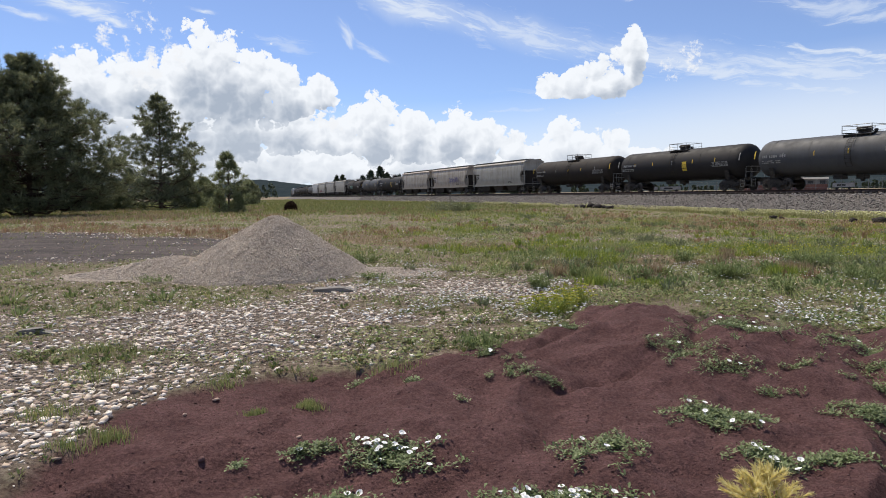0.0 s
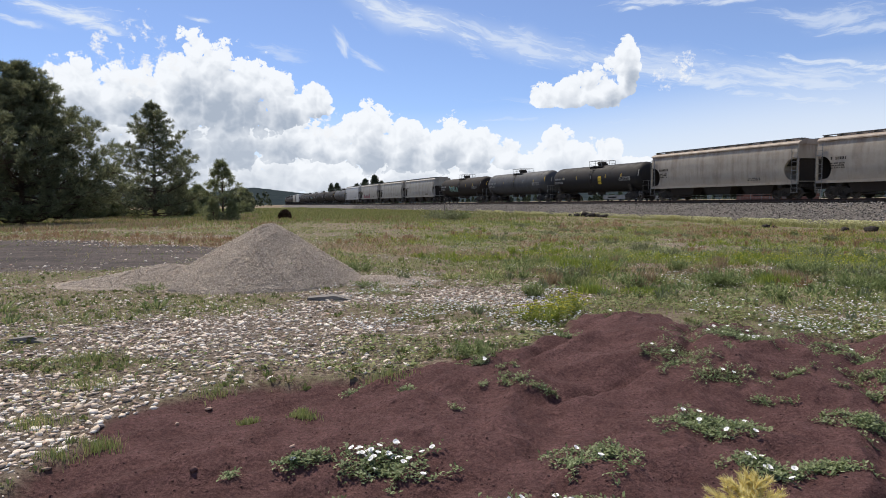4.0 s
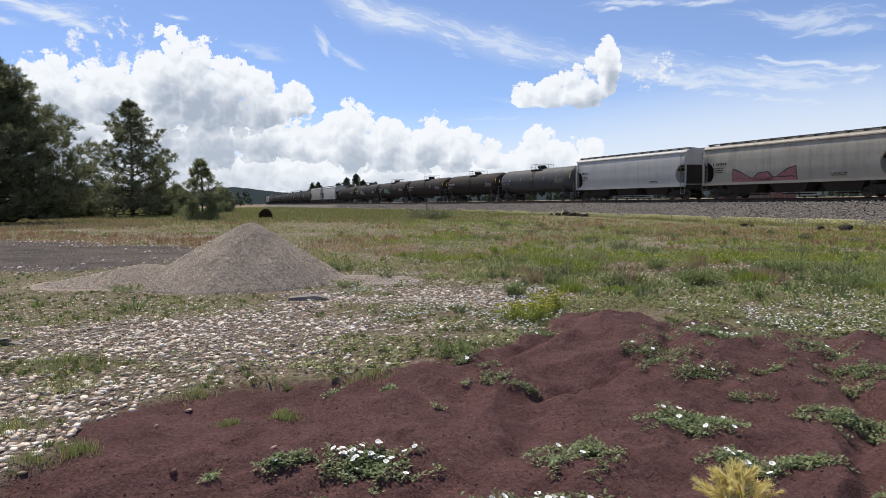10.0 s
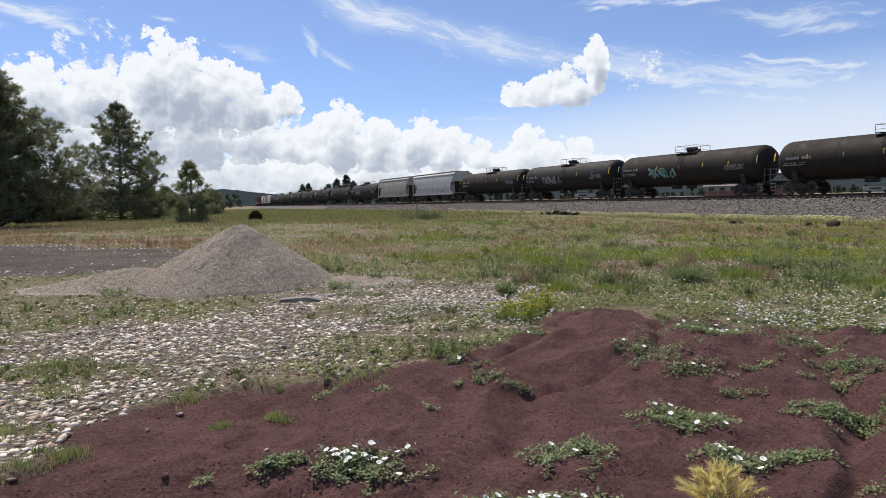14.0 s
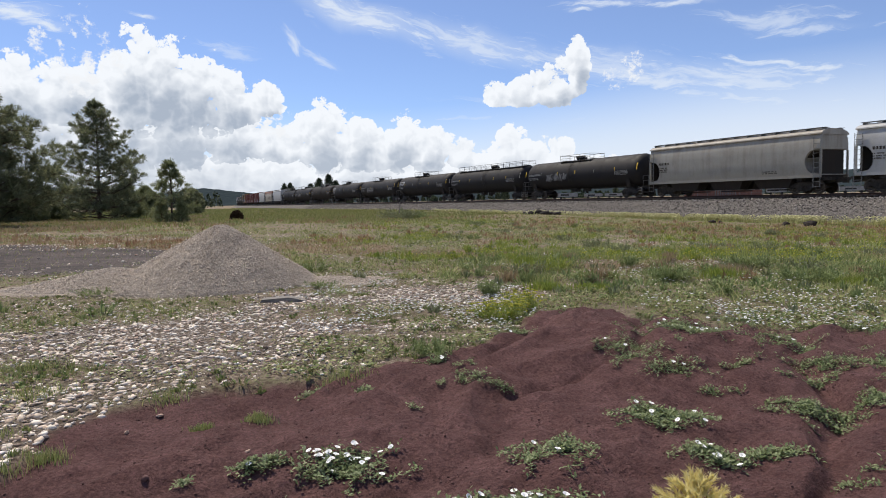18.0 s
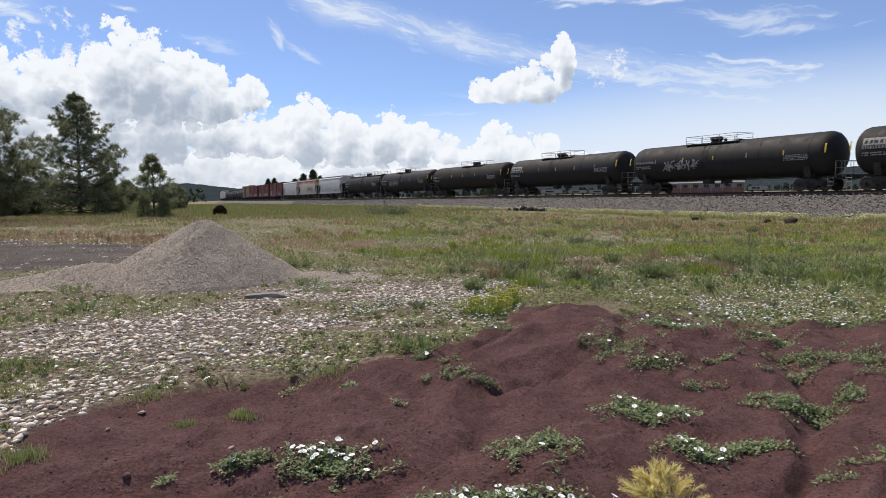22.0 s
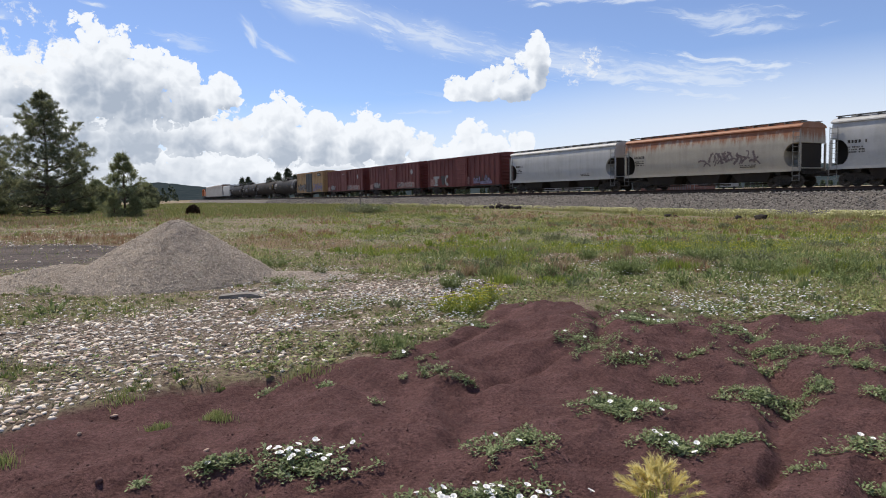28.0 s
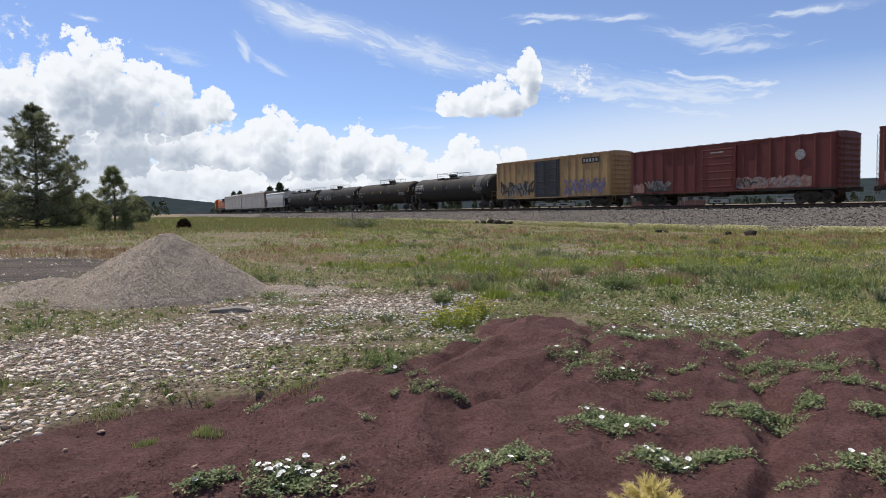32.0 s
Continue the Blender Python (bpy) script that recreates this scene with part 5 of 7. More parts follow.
def make_train():
    t_plain = tank_car(TANK_BLACK, "matt black tank car with yellow placard and short top platform", 8.2, 1.47, "short", "placard", 1)
    t_brown = tank_car(TANK_BROWN, "brownish black weathered tank car with short top platform", 8.2, 1.47, "short", "plain", 2)
    t_grey = tank_car(TANK_GREY, "dull grey tank car with short top platform", 8.2, 1.47, "short", "plain", 3)
    t_teal = tank_car(TANK_BROWN, "black tank car with a pale teal sprayed scrawl", 8.2, 1.47, "short", "scrawl teal", 4)
    t_scrawl = tank_car(TANK_BLACK, "black tank car with a pale sprayed scrawl low on the side", 8.2, 1.47, "short", "scrawl", 5)
    l_plain = tank_car(TANK_BLACK, "long black tank car with railed platform and yellow stripes", 9.3, 1.55, "long", "scrawl", 6)
    l_full = tank_car(TANK_BLACK, "long black tank car with a hand rail along its whole top", 9.3, 1.55, "full", "plain", 7)
    l_logo = tank_car(TANK_BLACK, "long black tank car with a white painted block", 9.3, 1.55, "long", "logo", 8)
    l_grey = tank_car(TANK_BROWN, "long grey-black tank car with railed platform", 9.3, 1.55, "long", "plain", 9)
    l_band = tank_car(TANK_BLACK, "long black tank car with a greyer painted band", 9.3, 1.55, "long", "logo band", 10)
    h_grey = hopper_car(HOPPER_GREY, "weathered grey covered hopper car with curved sides", 8.05, "plain", 11)
    h_tan = hopper_car(HOPPER_TAN, "dusty tan-grey covered hopper car", 8.05, "plain", 12)
    h_scrawl = hopper_car(HOPPER_TAN, "tan-grey covered hopper car with purple sprayed scrawl", 8.05, "scrawl", 13)
    h_rose = hopper_car(HOPPER_GREY, "grey covered hopper car with a rose sprayed scrawl", 8.05, "rose", 14)
    h_light = hopper_car(HOPPER_LIGHT, "light grey covered hopper car with bright roof edge", 8.05, "plain", 15)
    h_rust = hopper_car(HOPPER_RUST, "cream covered hopper car streaked with orange rust below the roof", 8.05, "scrawl", 16)
    b_red = box_car(BOX_RED, BOX_RED, "dark red boxcar with white roundel and sprayed scrawl", 8.75, 4.70, "roundel", 17)
    b_letters = box_car(BOX_RED, BOX_RED, "dark red boxcar with large white sprayed letters", 8.5, 4.70, "letters", 18)
    b_yellow = box_car(BOX_YELLOW, BOX_DOOR, "yellow-tan boxcar with black double doors and sprayed scrawl", 8.75, 5.1, "plate", 19)
    rack = autorack("pale grey three-level autorack car")
    loco = locomotive("orange and black diesel locomotive at the end of the train")
    order = (t_grey, t_plain, t_brown, h_grey, h_scrawl, h_tan, t_plain, t_grey, t_teal, h_grey, h_grey, h_rose, h_light, t_grey, t_brown, t_brown,
             t_teal, t_scrawl, t_brown, h_light, h_grey, l_plain, l_full, l_logo, l_plain, l_logo, l_grey, l_plain, l_full, h_light, h_rust, h_light,
             b_letters, b_red, b_red, b_yellow, l_band, l_grey, l_plain, l_full, h_light, rack, rack, loco)
    used = set()
    for k, kind in enumerate(order):
        s = (GAPS[k] + GAPS[k + 1]) / 2
        car = kind if kind not in used else copy_thing(kind, pose(0, 0, 0))
        used.add(kind)
        TRAIN.append((car, s))


def car_pose(s):
    p, turn = on_track(s)
    return pose(p.x, p.y, RAIL_Z, 0, 0, turn)


make_train()


# ---- the gravel pile and loose stones ----
GRAVEL = island("grey_brown_gravel", ((0.36, 0.295, 0.24), (0.47, 0.395, 0.325), (0.55, 0.47, 0.39), (0.68, 0.59, 0.50)), 0.95)
GRAVEL_BED = plain("gravel_fines", (0.20, 0.168, 0.138), (0.50, 0.43, 0.36), 26.0, 0.95, 0.0, 0.8, 75.0, 0.04, spec=0.05)
PALE_STONE = island("pale_field_stone", ((0.16, 0.11, 0.08), (0.50, 0.40, 0.31), (0.80, 0.70, 0.58), (0.90, 0.83, 0.73), (0.46, 0.31, 0.23), (0.92, 0.86, 0.77), (0.30, 0.22, 0.17), (0.78, 0.68, 0.57)), 0.85, 0.3, 60.0)
PALE_STONE_EACH = island("pale_single_stone", ((0.30, 0.22, 0.17), (0.56, 0.45, 0.35), (0.80, 0.70, 0.58), (0.90, 0.83, 0.73), (0.50, 0.36, 0.27), (0.78, 0.68, 0.57)), 0.85, 0.3, 60.0, each=True)
RED_STONE = island("red_cinder_grit", ((0.06, 0.03, 0.028), (0.10, 0.052, 0.048), (0.15, 0.085, 0.078), (0.085, 0.046, 0.042)), 0.95)


def build_pile():
    px, py = PILE_AT
    x, y = np.meshgrid(np.linspace(px - 4.4, px + 3.8, 190), np.linspace(py - 2.6, py + 2.6, 120))
    h = pile_height(x, y)
    grit = (field(x, y, 0.16, 81, 3) - 0.5) * 0.018
    z = land(x, y) + np.where(h > 0.012, h + grit * step(h, 0.02, 0.2), -0.06)
    n, m = x.shape
    i, j = np.meshgrid(np.arange(n - 1), np.arange(m - 1), indexing="ij")
    faces = np.stack((i * m + j, i * m + j + 1, (i + 1) * m + j + 1, (i + 1) * m + j), -1).reshape(-1, 4)
    pile = thing("gravel_pile", "cone-shaped pile of grey-brown crushed gravel with a low tail", "gravel pile")
    pile.location = (px, py, float(land(px, py)))
    heap = from_arrays("mound", np.stack((x - px, y - py, z - pile.location.z), -1).reshape(-1, 3), faces, GRAVEL_BED, True)
    heap.parent = pile
    rng = np.random.default_rng(21)
    k = 44000
    sx, sy = px - 4.2 + 7.8 * rng.random(k), py - 2.2 + 3.6 * rng.random(k)
    hh = pile_height(sx, sy)
    keep = (hh > 0.03) | (rng.random(k) < 0.05)
    sx, sy, hh = sx[keep], sy[keep], hh[keep]
    loose = scatter_stones("loose_stones", sx - px, sy - py, land(sx, sy) + np.maximum(hh, 0) - pile.location.z, 0.006 + 0.017 * rng.random(len(sx)) ** 3, GRAVEL, 22, 0.6, 0.25)
    loose.parent = pile
    tagged(loose, kind="stuff")


build_pile()


def build_stones():
    rng = np.random.default_rng(31)
    n = 150000
    x, y = -11 + 14.5 * rng.random(n), 2.6 + 11.5 * rng.random(n) ** 1.15
    w = zone_stones(x, y)
    keep = (rng.random(n) < w * 0.42 + (0.03 - 0.03 * step(x, 0.5, 1.8)) * (1 - zone_cinder(x, y))) & (pile_height(x, y) < 0.02)
    x, y = x[keep], y[keep]
    size = 0.008 + 0.040 * rng.random(len(x)) ** 2.6
    ob = scatter_stones("field_stones", x, y, land(x, y), size, PALE_STONE, 32, 0.42, 0.3)
    tagged(ob, "pale chalky field stones lying in the dirt", "stones", kind="stuff")
    # sparse pebbles in the meadow and on the dark lot
    n = 40000
    r, a = 8 + 26 * rng.random(n) ** 1.5, np.radians(-44 + 86 * rng.random(n))
    x, y = r * np.sin(a), r * np.cos(a)
    keep = (zone_cinder(x, y) < 0.2) & (pile_height(x, y) < 0.02) & (field(x, y, 1.6, 91, 3) > 0.48) & (zone_lot(x, y) < 0.3)
    x, y = x[keep], y[keep]
    ob = scatter_stones("meadow_pebbles", x, y, land(x, y), 0.010 + 0.030 * rng.random(len(x)) ** 3, PALE_STONE, 33, 0.5, 0.3)
    tagged(ob, "scattered pale pebbles in the thin meadow", "pebbles", kind="stuff")
    # pale gravel strewn along the edges of the dark lot
    n = 16000
    x, y = -34 + 29 * rng.random(n), 14.5 + 19 * rng.random(n)
    rim = np.exp(-(inside(x, y, LOT_OUTLINE) / 1.6) ** 2) + np.exp(-((y + 0.30 * x - 26.5) / 0.7) ** 2) + np.exp(-((y + 0.30 * x - 24.6) / 0.35) ** 2) + 0.06
    keep = (rng.random(n) < rim * (0.15 + step(field(x * 0.4, y, 1.0, 93, 3), 0.45, 0.62))) & (pile_height(x, y) < 0.02)
    x, y = x[keep], y[keep]
    ob = scatter_stones("lot_gravel", x, y, land(x, y), 0.018 + 0.05 * rng.random(len(x)) ** 3, PALE_STONE, 35, 0.5, 0.3)
    tagged(ob, "pale gravel strewn along the dark dirt lot", "gravel", kind="stuff")
    # grit and crumbs on the cinders
    n = 20000
    r, a = 2.6 + 6.5 * rng.random(n) ** 1.3, np.radians(-44 + 90 * rng.random(n))
    x, y = r * np.sin(a), r * np.cos(a)
    keep = zone_cinder(x, y) > 0.6
    x, y = x[keep], y[keep]
    ob = scatter_stones("cinder_grit", x, y, land(x, y), 0.002 + 0.009 * rng.random(len(x)) ** 5, RED_STONE, 34, 0.8, 0.2)
    tagged(ob, "dark red cinder crumbs on the bare ground", "cinders", kind="stuff")


build_stones()

def build_near_stones():
    """The flat pale stones along the near edge of the cinders, each on its own."""
    rng = np.random.default_rng(36)
    shapes = []
    for k in range(14):
        ob = scatter_stones("stone", np.zeros(1), np.zeros(1), np.zeros(1), np.ones(1), PALE_STONE_EACH, 60 + k, 0.40, 0.5)
        shapes.append(ob.data)
        bpy.data.objects.remove(ob)
    ground = bpy.data.objects["ground"]
    made = 0
    while made < 260:
        x, y = rng.uniform(-3.9, -2.3), rng.uniform(3.5, 6.0)
        if rng.random() > float(zone_stones(x, y)):
            continue
        size = 0.022 + 0.032 * rng.random() ** 1.6
        ob = new("stone", shapes[made % 14])
        ob.parent = ground
        ob.matrix_basis = pose(x, y, float(land(x, y)) + 0.12 * size, 0, 0, rng.uniform(0, 360)) @ Matrix.Diagonal((size, size * rng.uniform(0.8, 1.1), size, 1))
        made += 1


build_near_stones()

# single stones that stand out on the cinders
LONE_STONES = ((-2.13, 5.13, 0.035, PALE_STONE, "small white stone on the red cinders"), (-1.1, 3.43, 0.04, RED_STONE, "rusty flat stone on the red cinders"),
               (-1.69, 3.82, 0.03, RED_STONE, "dark clod of cinders"), (-2.2, 4.7, 0.03, PALE_STONE, "small white stone on the red cinders"),
               (-1.2, 4.25, 0.02, PALE_STONE, "small white stone on the red cinders"))
for k, (sx, sy, size, stuff, label) in enumerate(LONE_STONES):
    ob = scatter_stones("stone", np.array([sx]), np.array([sy]), land(np.array([sx]), np.array([sy])), np.array([size]), stuff, 40 + k, 0.6, 0.2)
    tagged(ob, label, "stone")

WEATHERED_WOOD = plain("weathered_wood", (0.13, 0.12, 0.11), (0.27, 0.25, 0.23), 5.0, 0.9, 0.0, 0.5, 30.0, 0.01, (1, 6, 6))


def half_buried_board(x, y, length, width, turn):
    bm = bmesh.new()
    prism(bm, [(-length / 2, -0.03), (-length / 2 + 0.05, 0.05), (0.1, 0.07), (length / 2 - 0.2, 0.055), (length / 2, 0.0), (length / 2 - 0.1, -0.03)], -width / 2, width / 2)
    ob = new("board", mesh_of("board", bm, WEATHERED_WOOD))
    ob.matrix_basis = pose(x, y, float(land(x, y)), 0, 0, turn)
    tagged(ob, "grey weathered board half buried among pale stones", "board")


half_buried_board(-2.35, 10.75, 0.75, 0.24, 8)
half_buried_board(-5.23, 7.4, 0.42, 0.13, 12)

# ---- plants ----
GRASS_GREEN = island("meadow_grass", ((0.19, 0.24, 0.08), (0.27, 0.325, 0.11), (0.36, 0.39, 0.15), (0.50, 0.47, 0.225), (0.25, 0.28, 0.115)), 0.7, trans=0.25)
GRASS_DRY = island("dry_grass", ((0.24, 0.17, 0.105), (0.36, 0.27, 0.165), (0.46, 0.37, 0.23), (0.3, 0.23, 0.13)), 0.8, trans=0.2)
RUSTY = island("rusty_grass", ((0.26, 0.15, 0.085), (0.36, 0.23, 0.13), (0.42, 0.29, 0.18), (0.30, 0.20, 0.13)), 0.8, trans=0.2)
WEED_GREEN = island("weed_leaf", ((0.15, 0.205, 0.078), (0.22, 0.275, 0.11), (0.30, 0.34, 0.15)), 0.65, trans=0.25)
WEED_MIXED = island("mixed_ground_leaves", ((0.098, 0.144, 0.044), (0.149, 0.206, 0.066), (0.23, 0.275, 0.099), (0.322, 0.325, 0.143), (0.196, 0.188, 0.088), (0.299, 0.269, 0.143)), 0.7, trans=0.2)
WEED_LIGHT = island("light_weed_leaf", ((0.176, 0.254, 0.045), (0.281, 0.338, 0.067), (0.369, 0.389, 0.089)), 0.65, trans=0.3)
FAR_GREEN = island("far_field_grass", ((0.2, 0.23, 0.07), (0.28, 0.3, 0.1), (0.36, 0.35, 0.145)), 0.7, trans=0.2)
WEED_SAGE = island("grey_green_leaf", ((0.15, 0.175, 0.088), (0.215, 0.24, 0.135), (0.28, 0.30, 0.18)), 0.75, trans=0.2)
WEED_YELLOW = island("yellow_flower", ((0.42, 0.42, 0.05), (0.54, 0.52, 0.08), (0.36, 0.38, 0.06)), 0.7, trans=0.25)
STRAW = island("straw_plume", ((0.62, 0.50, 0.17), (0.82, 0.72, 0.31), (0.92, 0.86, 0.50), (0.64, 0.56, 0.17), (0.90, 0.79, 0.38)), 0.6, trans=0.55)
BIND_LEAF = island("bindweed_leaf", ((0.111, 0.149, 0.062), (0.163, 0.209, 0.088), (0.221, 0.27, 0.125), (0.312, 0.351, 0.2)), 0.6, trans=0.2)
PETAL = plain("white_petal", (0.80, 0.79, 0.78), (0.88, 0.88, 0.87), 20.0, 0.6, 0.0, 0.0)
PETAL_FAR = island("small_white_flower", ((0.70, 0.70, 0.68), (0.86, 0.86, 0.85)), 0.6)
BARK = plain("pine_bark", (0.045, 0.032, 0.024), (0.11, 0.08, 0.06), 3.0, 0.95, 0.0, 0.8, 14.0, 0.04, (1, 1, 0.3))
NEEDLES = island("pine_needles", ((0.085, 0.102, 0.06), (0.14, 0.16, 0.092), (0.21, 0.23, 0.13), (0.30, 0.315, 0.18)), 0.6, trans=0.4)
NEEDLES_LIGHT = island("young_pine_needles", ((0.14, 0.165, 0.084), (0.21, 0.24, 0.12), (0.29, 0.31, 0.16)), 0.6, trans=0.35)
NEEDLES_FAR = island("far_woods", ((0.045, 0.062, 0.040), (0.075, 0.098, 0.056), (0.11, 0.135, 0.075)), 0.8)
TWIG_BROWN = island("dead_twigs", ((0.035, 0.022, 0.014), (0.065, 0.040, 0.024), (0.10, 0.065, 0.04)), 0.9)


def blades(name, x, y, z, high, wide, material, seed, lean=0.5, bent=True):
    """Grass blades that rise from the roots given; bent ones have a knee."""
    rng = np.random.default_rng(seed)
    n = len(x)
    a, b = rng.random(n) * math.tau, rng.random(n) * math.tau
    dx, dy = np.cos(a) * wide / 2, np.sin(a) * wide / 2
    tilt = lean * rng.random(n) * high
    lx, ly = np.cos(b) * tilt, np.sin(b) * tilt
    if bent:
        v = np.stack((np.stack((x - dx, y - dy, z - 0.02), -1), np.stack((x + dx, y + dy, z - 0.02), -1),
                      np.stack((x + lx * 0.35 + dx * 0.8, y + ly * 0.35 + dy * 0.8, z + high * 0.6), -1), np.stack((x + lx * 0.35 - dx * 0.8, y + ly * 0.35 - dy * 0.8, z + high * 0.6), -1),
                      np.stack((x + lx, y + ly, z + high * 0.97), -1)), 1)
        f = np.array(((0, 1, 2), (0, 2, 3), (3, 2, 4)))
        k = 5
    else:
        v = np.stack((np.stack((x - dx, y - dy, z - 0.02), -1), np.stack((x + dx, y + dy, z - 0.02), -1), np.stack((x + lx, y + ly, z + high), -1)), 1)
        f = np.array(((0, 1, 2),))
        k = 3
    faces = (f[None] + k * np.arange(n)[:, None, None]).reshape(-1, 3)
    return from_arrays(name, v.reshape(-1, 3), faces, material)


def polar(rng, n, near, far, power=1.0, lo=-44, hi=48):
    """Places in the view's sector, denser towards the eye."""
    r = near * (far / near) ** (rng.random(n) ** power)
    a = np.radians(lo + (hi - lo) * rng.random(n))
    return r * np.sin(a), r * np.cos(a)


def free_ground(x, y):
    return (1 - zone_cinder(x, y)) * (1 - zone_lot(x, y) * 0.93) * (pile_height(x, y) < 0.03) * (np.abs(track_away(x, y)) > 5.2)


def herbs(name, label, category, x, y, wide, high, count, material, seed, thin=0.08):
    """Many low tufts: count narrow blades fan out from each place; wide, high: a tuft's half width and height."""
    rng = np.random.default_rng(seed)
    n = len(x)
    a = rng.random((n, count)) * math.tau
    q = np.sqrt(rng.random((n, count)))
    w, h = wide[:, None], high[:, None]
    rx, ry = x[:, None] + np.cos(a) * q * w * 0.45, y[:, None] + np.sin(a) * q * w * 0.45
    rz = land(rx, ry)
    top = h * (0.45 + 0.65 * rng.random((n, count))) * (1.1 - 0.5 * q)
    tx, ty = rx + np.cos(a) * q * w * 0.6, ry + np.sin(a) * q * w * 0.6
    b = rng.random((n, count)) * math.tau
    fat = thin * h * (0.6 + 0.8 * rng.random((n, count)))
    dx, dy = np.cos(b) * fat, np.sin(b) * fat
    v = np.stack((np.stack((rx - dx * 0.5, ry - dy * 0.5, rz - 0.02), -1), np.stack((rx + dx * 0.5, ry + dy * 0.5, rz - 0.02), -1),
                  np.stack(((rx + tx) / 2 + dx, (ry + ty) / 2 + dy, rz + top * 0.6), -1), np.stack((tx, ty, rz + top), -1),
                  np.stack(((rx + tx) / 2 - dx, (ry + ty) / 2 - dy, rz + top * 0.6), -1)), 2).reshape(-1, 3)
    f = np.array(((0, 1, 2), (0, 2, 4), (4, 2, 3)))
    faces = (f[None] + 5 * np.arange(n * count)[:, None, None]).reshape(-1, 3)
    tagged(from_arrays(name, v, faces, material), label, category, kind="stuff")


def build_herbs():
    rng = np.random.default_rng(57)

    def strew(n, near, far, share, lo=-40, hi=46):
        x, y = polar(rng, n, near, far, 1.0, lo, hi)
        keep = rng.random(n) < free_ground(x, y) * (1 - zone_stones(x, y)) * share(x, y)
        return x[keep], y[keep]

    def sizes(x, y, w0, w1, h0, h1):
        grow = 1 + 0.5 * step(np.hypot(x, y), 14, 40)
        return (w0 + (w1 - w0) * rng.random(len(x)) ** 2) * grow, h0 + (h1 - h0) * rng.random(len(x)) ** 1.6

    right = lambda x, y: step(x + 0.10 * y, 0.5, 4.0)
    x, y = strew(2000, 10.5, 60, lambda x, y: (0.15 + 0.85 * step(field(x, y, 2.4, 171, 3), 0.45, 0.6)) * (0.2 + 0.8 * right(x, y)))
    herbs("meadow_tufts", "rough green tufts of meadow grass and herbs", "grass", x, y, *sizes(x, y, 0.12, 0.50, 0.05, 0.20), 34, WEED_GREEN, 171)
    x, y = strew(2600, 13, 60, lambda x, y: step(field(x, y, 2.8, 173, 3), 0.5, 0.62) * (0.25 + 0.75 * right(x, y)))
    herbs("light_tufts", "light green tufts of young meadow grass", "grass", x, y, *sizes(x, y, 0.12, 0.45, 0.05, 0.20), 34, GRASS_GREEN, 173)
    x, y = strew(2600, 17, 52, lambda x, y: step(field(x, y, 3.0, 175, 3), 0.50, 0.60) * step(x, -5, 2) * (1 - 0.6 * step(y - 1.3 * x, 26, 40)))
    herbs("yellow_tufts", "yellow-green flowering weeds in loose stands", "weeds", x, y, *sizes(x, y, 0.10, 0.34, 0.09, 0.26), 26, WEED_LIGHT, 175)
    x, y = strew(900, 11, 40, lambda x, y: step(field(x, y, 1.5, 177, 3), 0.56, 0.64) * right(x, y))
    herbs("rusty_tufts", "dry orange-brown tufts of grass", "dry grass", x, y, *sizes(x, y, 0.06, 0.22, 0.10, 0.26), 30, RUSTY, 177, 0.05)
    x, y = strew(3200, 24, 58, lambda x, y: zone_dry(x, y))
    herbs("dry_stand", "thin stand of dry pinkish grass before the embankment", "dry grass", x, y, *sizes(x, y, 0.12, 0.35, 0.16, 0.34), 16, RUSTY, 179, 0.05)
    x, y = strew(700, 9, 46, lambda x, y: 0.6 * right(x, y))
    herbs("sage_tufts", "grey-green tufts of sage and thistle", "weeds", x, y, *sizes(x, y, 0.12, 0.28, 0.06, 0.20), 30, WEED_SAGE, 181)
    # short green between the stones and on the near meadow
    x, y = strew(7500, 4.2, 20, lambda x, y: np.maximum(0.25 + 0.75 * step(field(x, y, 0.8, 183, 3), 0.46, 0.58), zone_green(x, y)))
    herbs("low_tufts", "low green tufts on stony soil", "grass", x, y, *sizes(x, y, 0.04, 0.16, 0.02, 0.075), 16, WEED_MIXED, 183, 0.16)


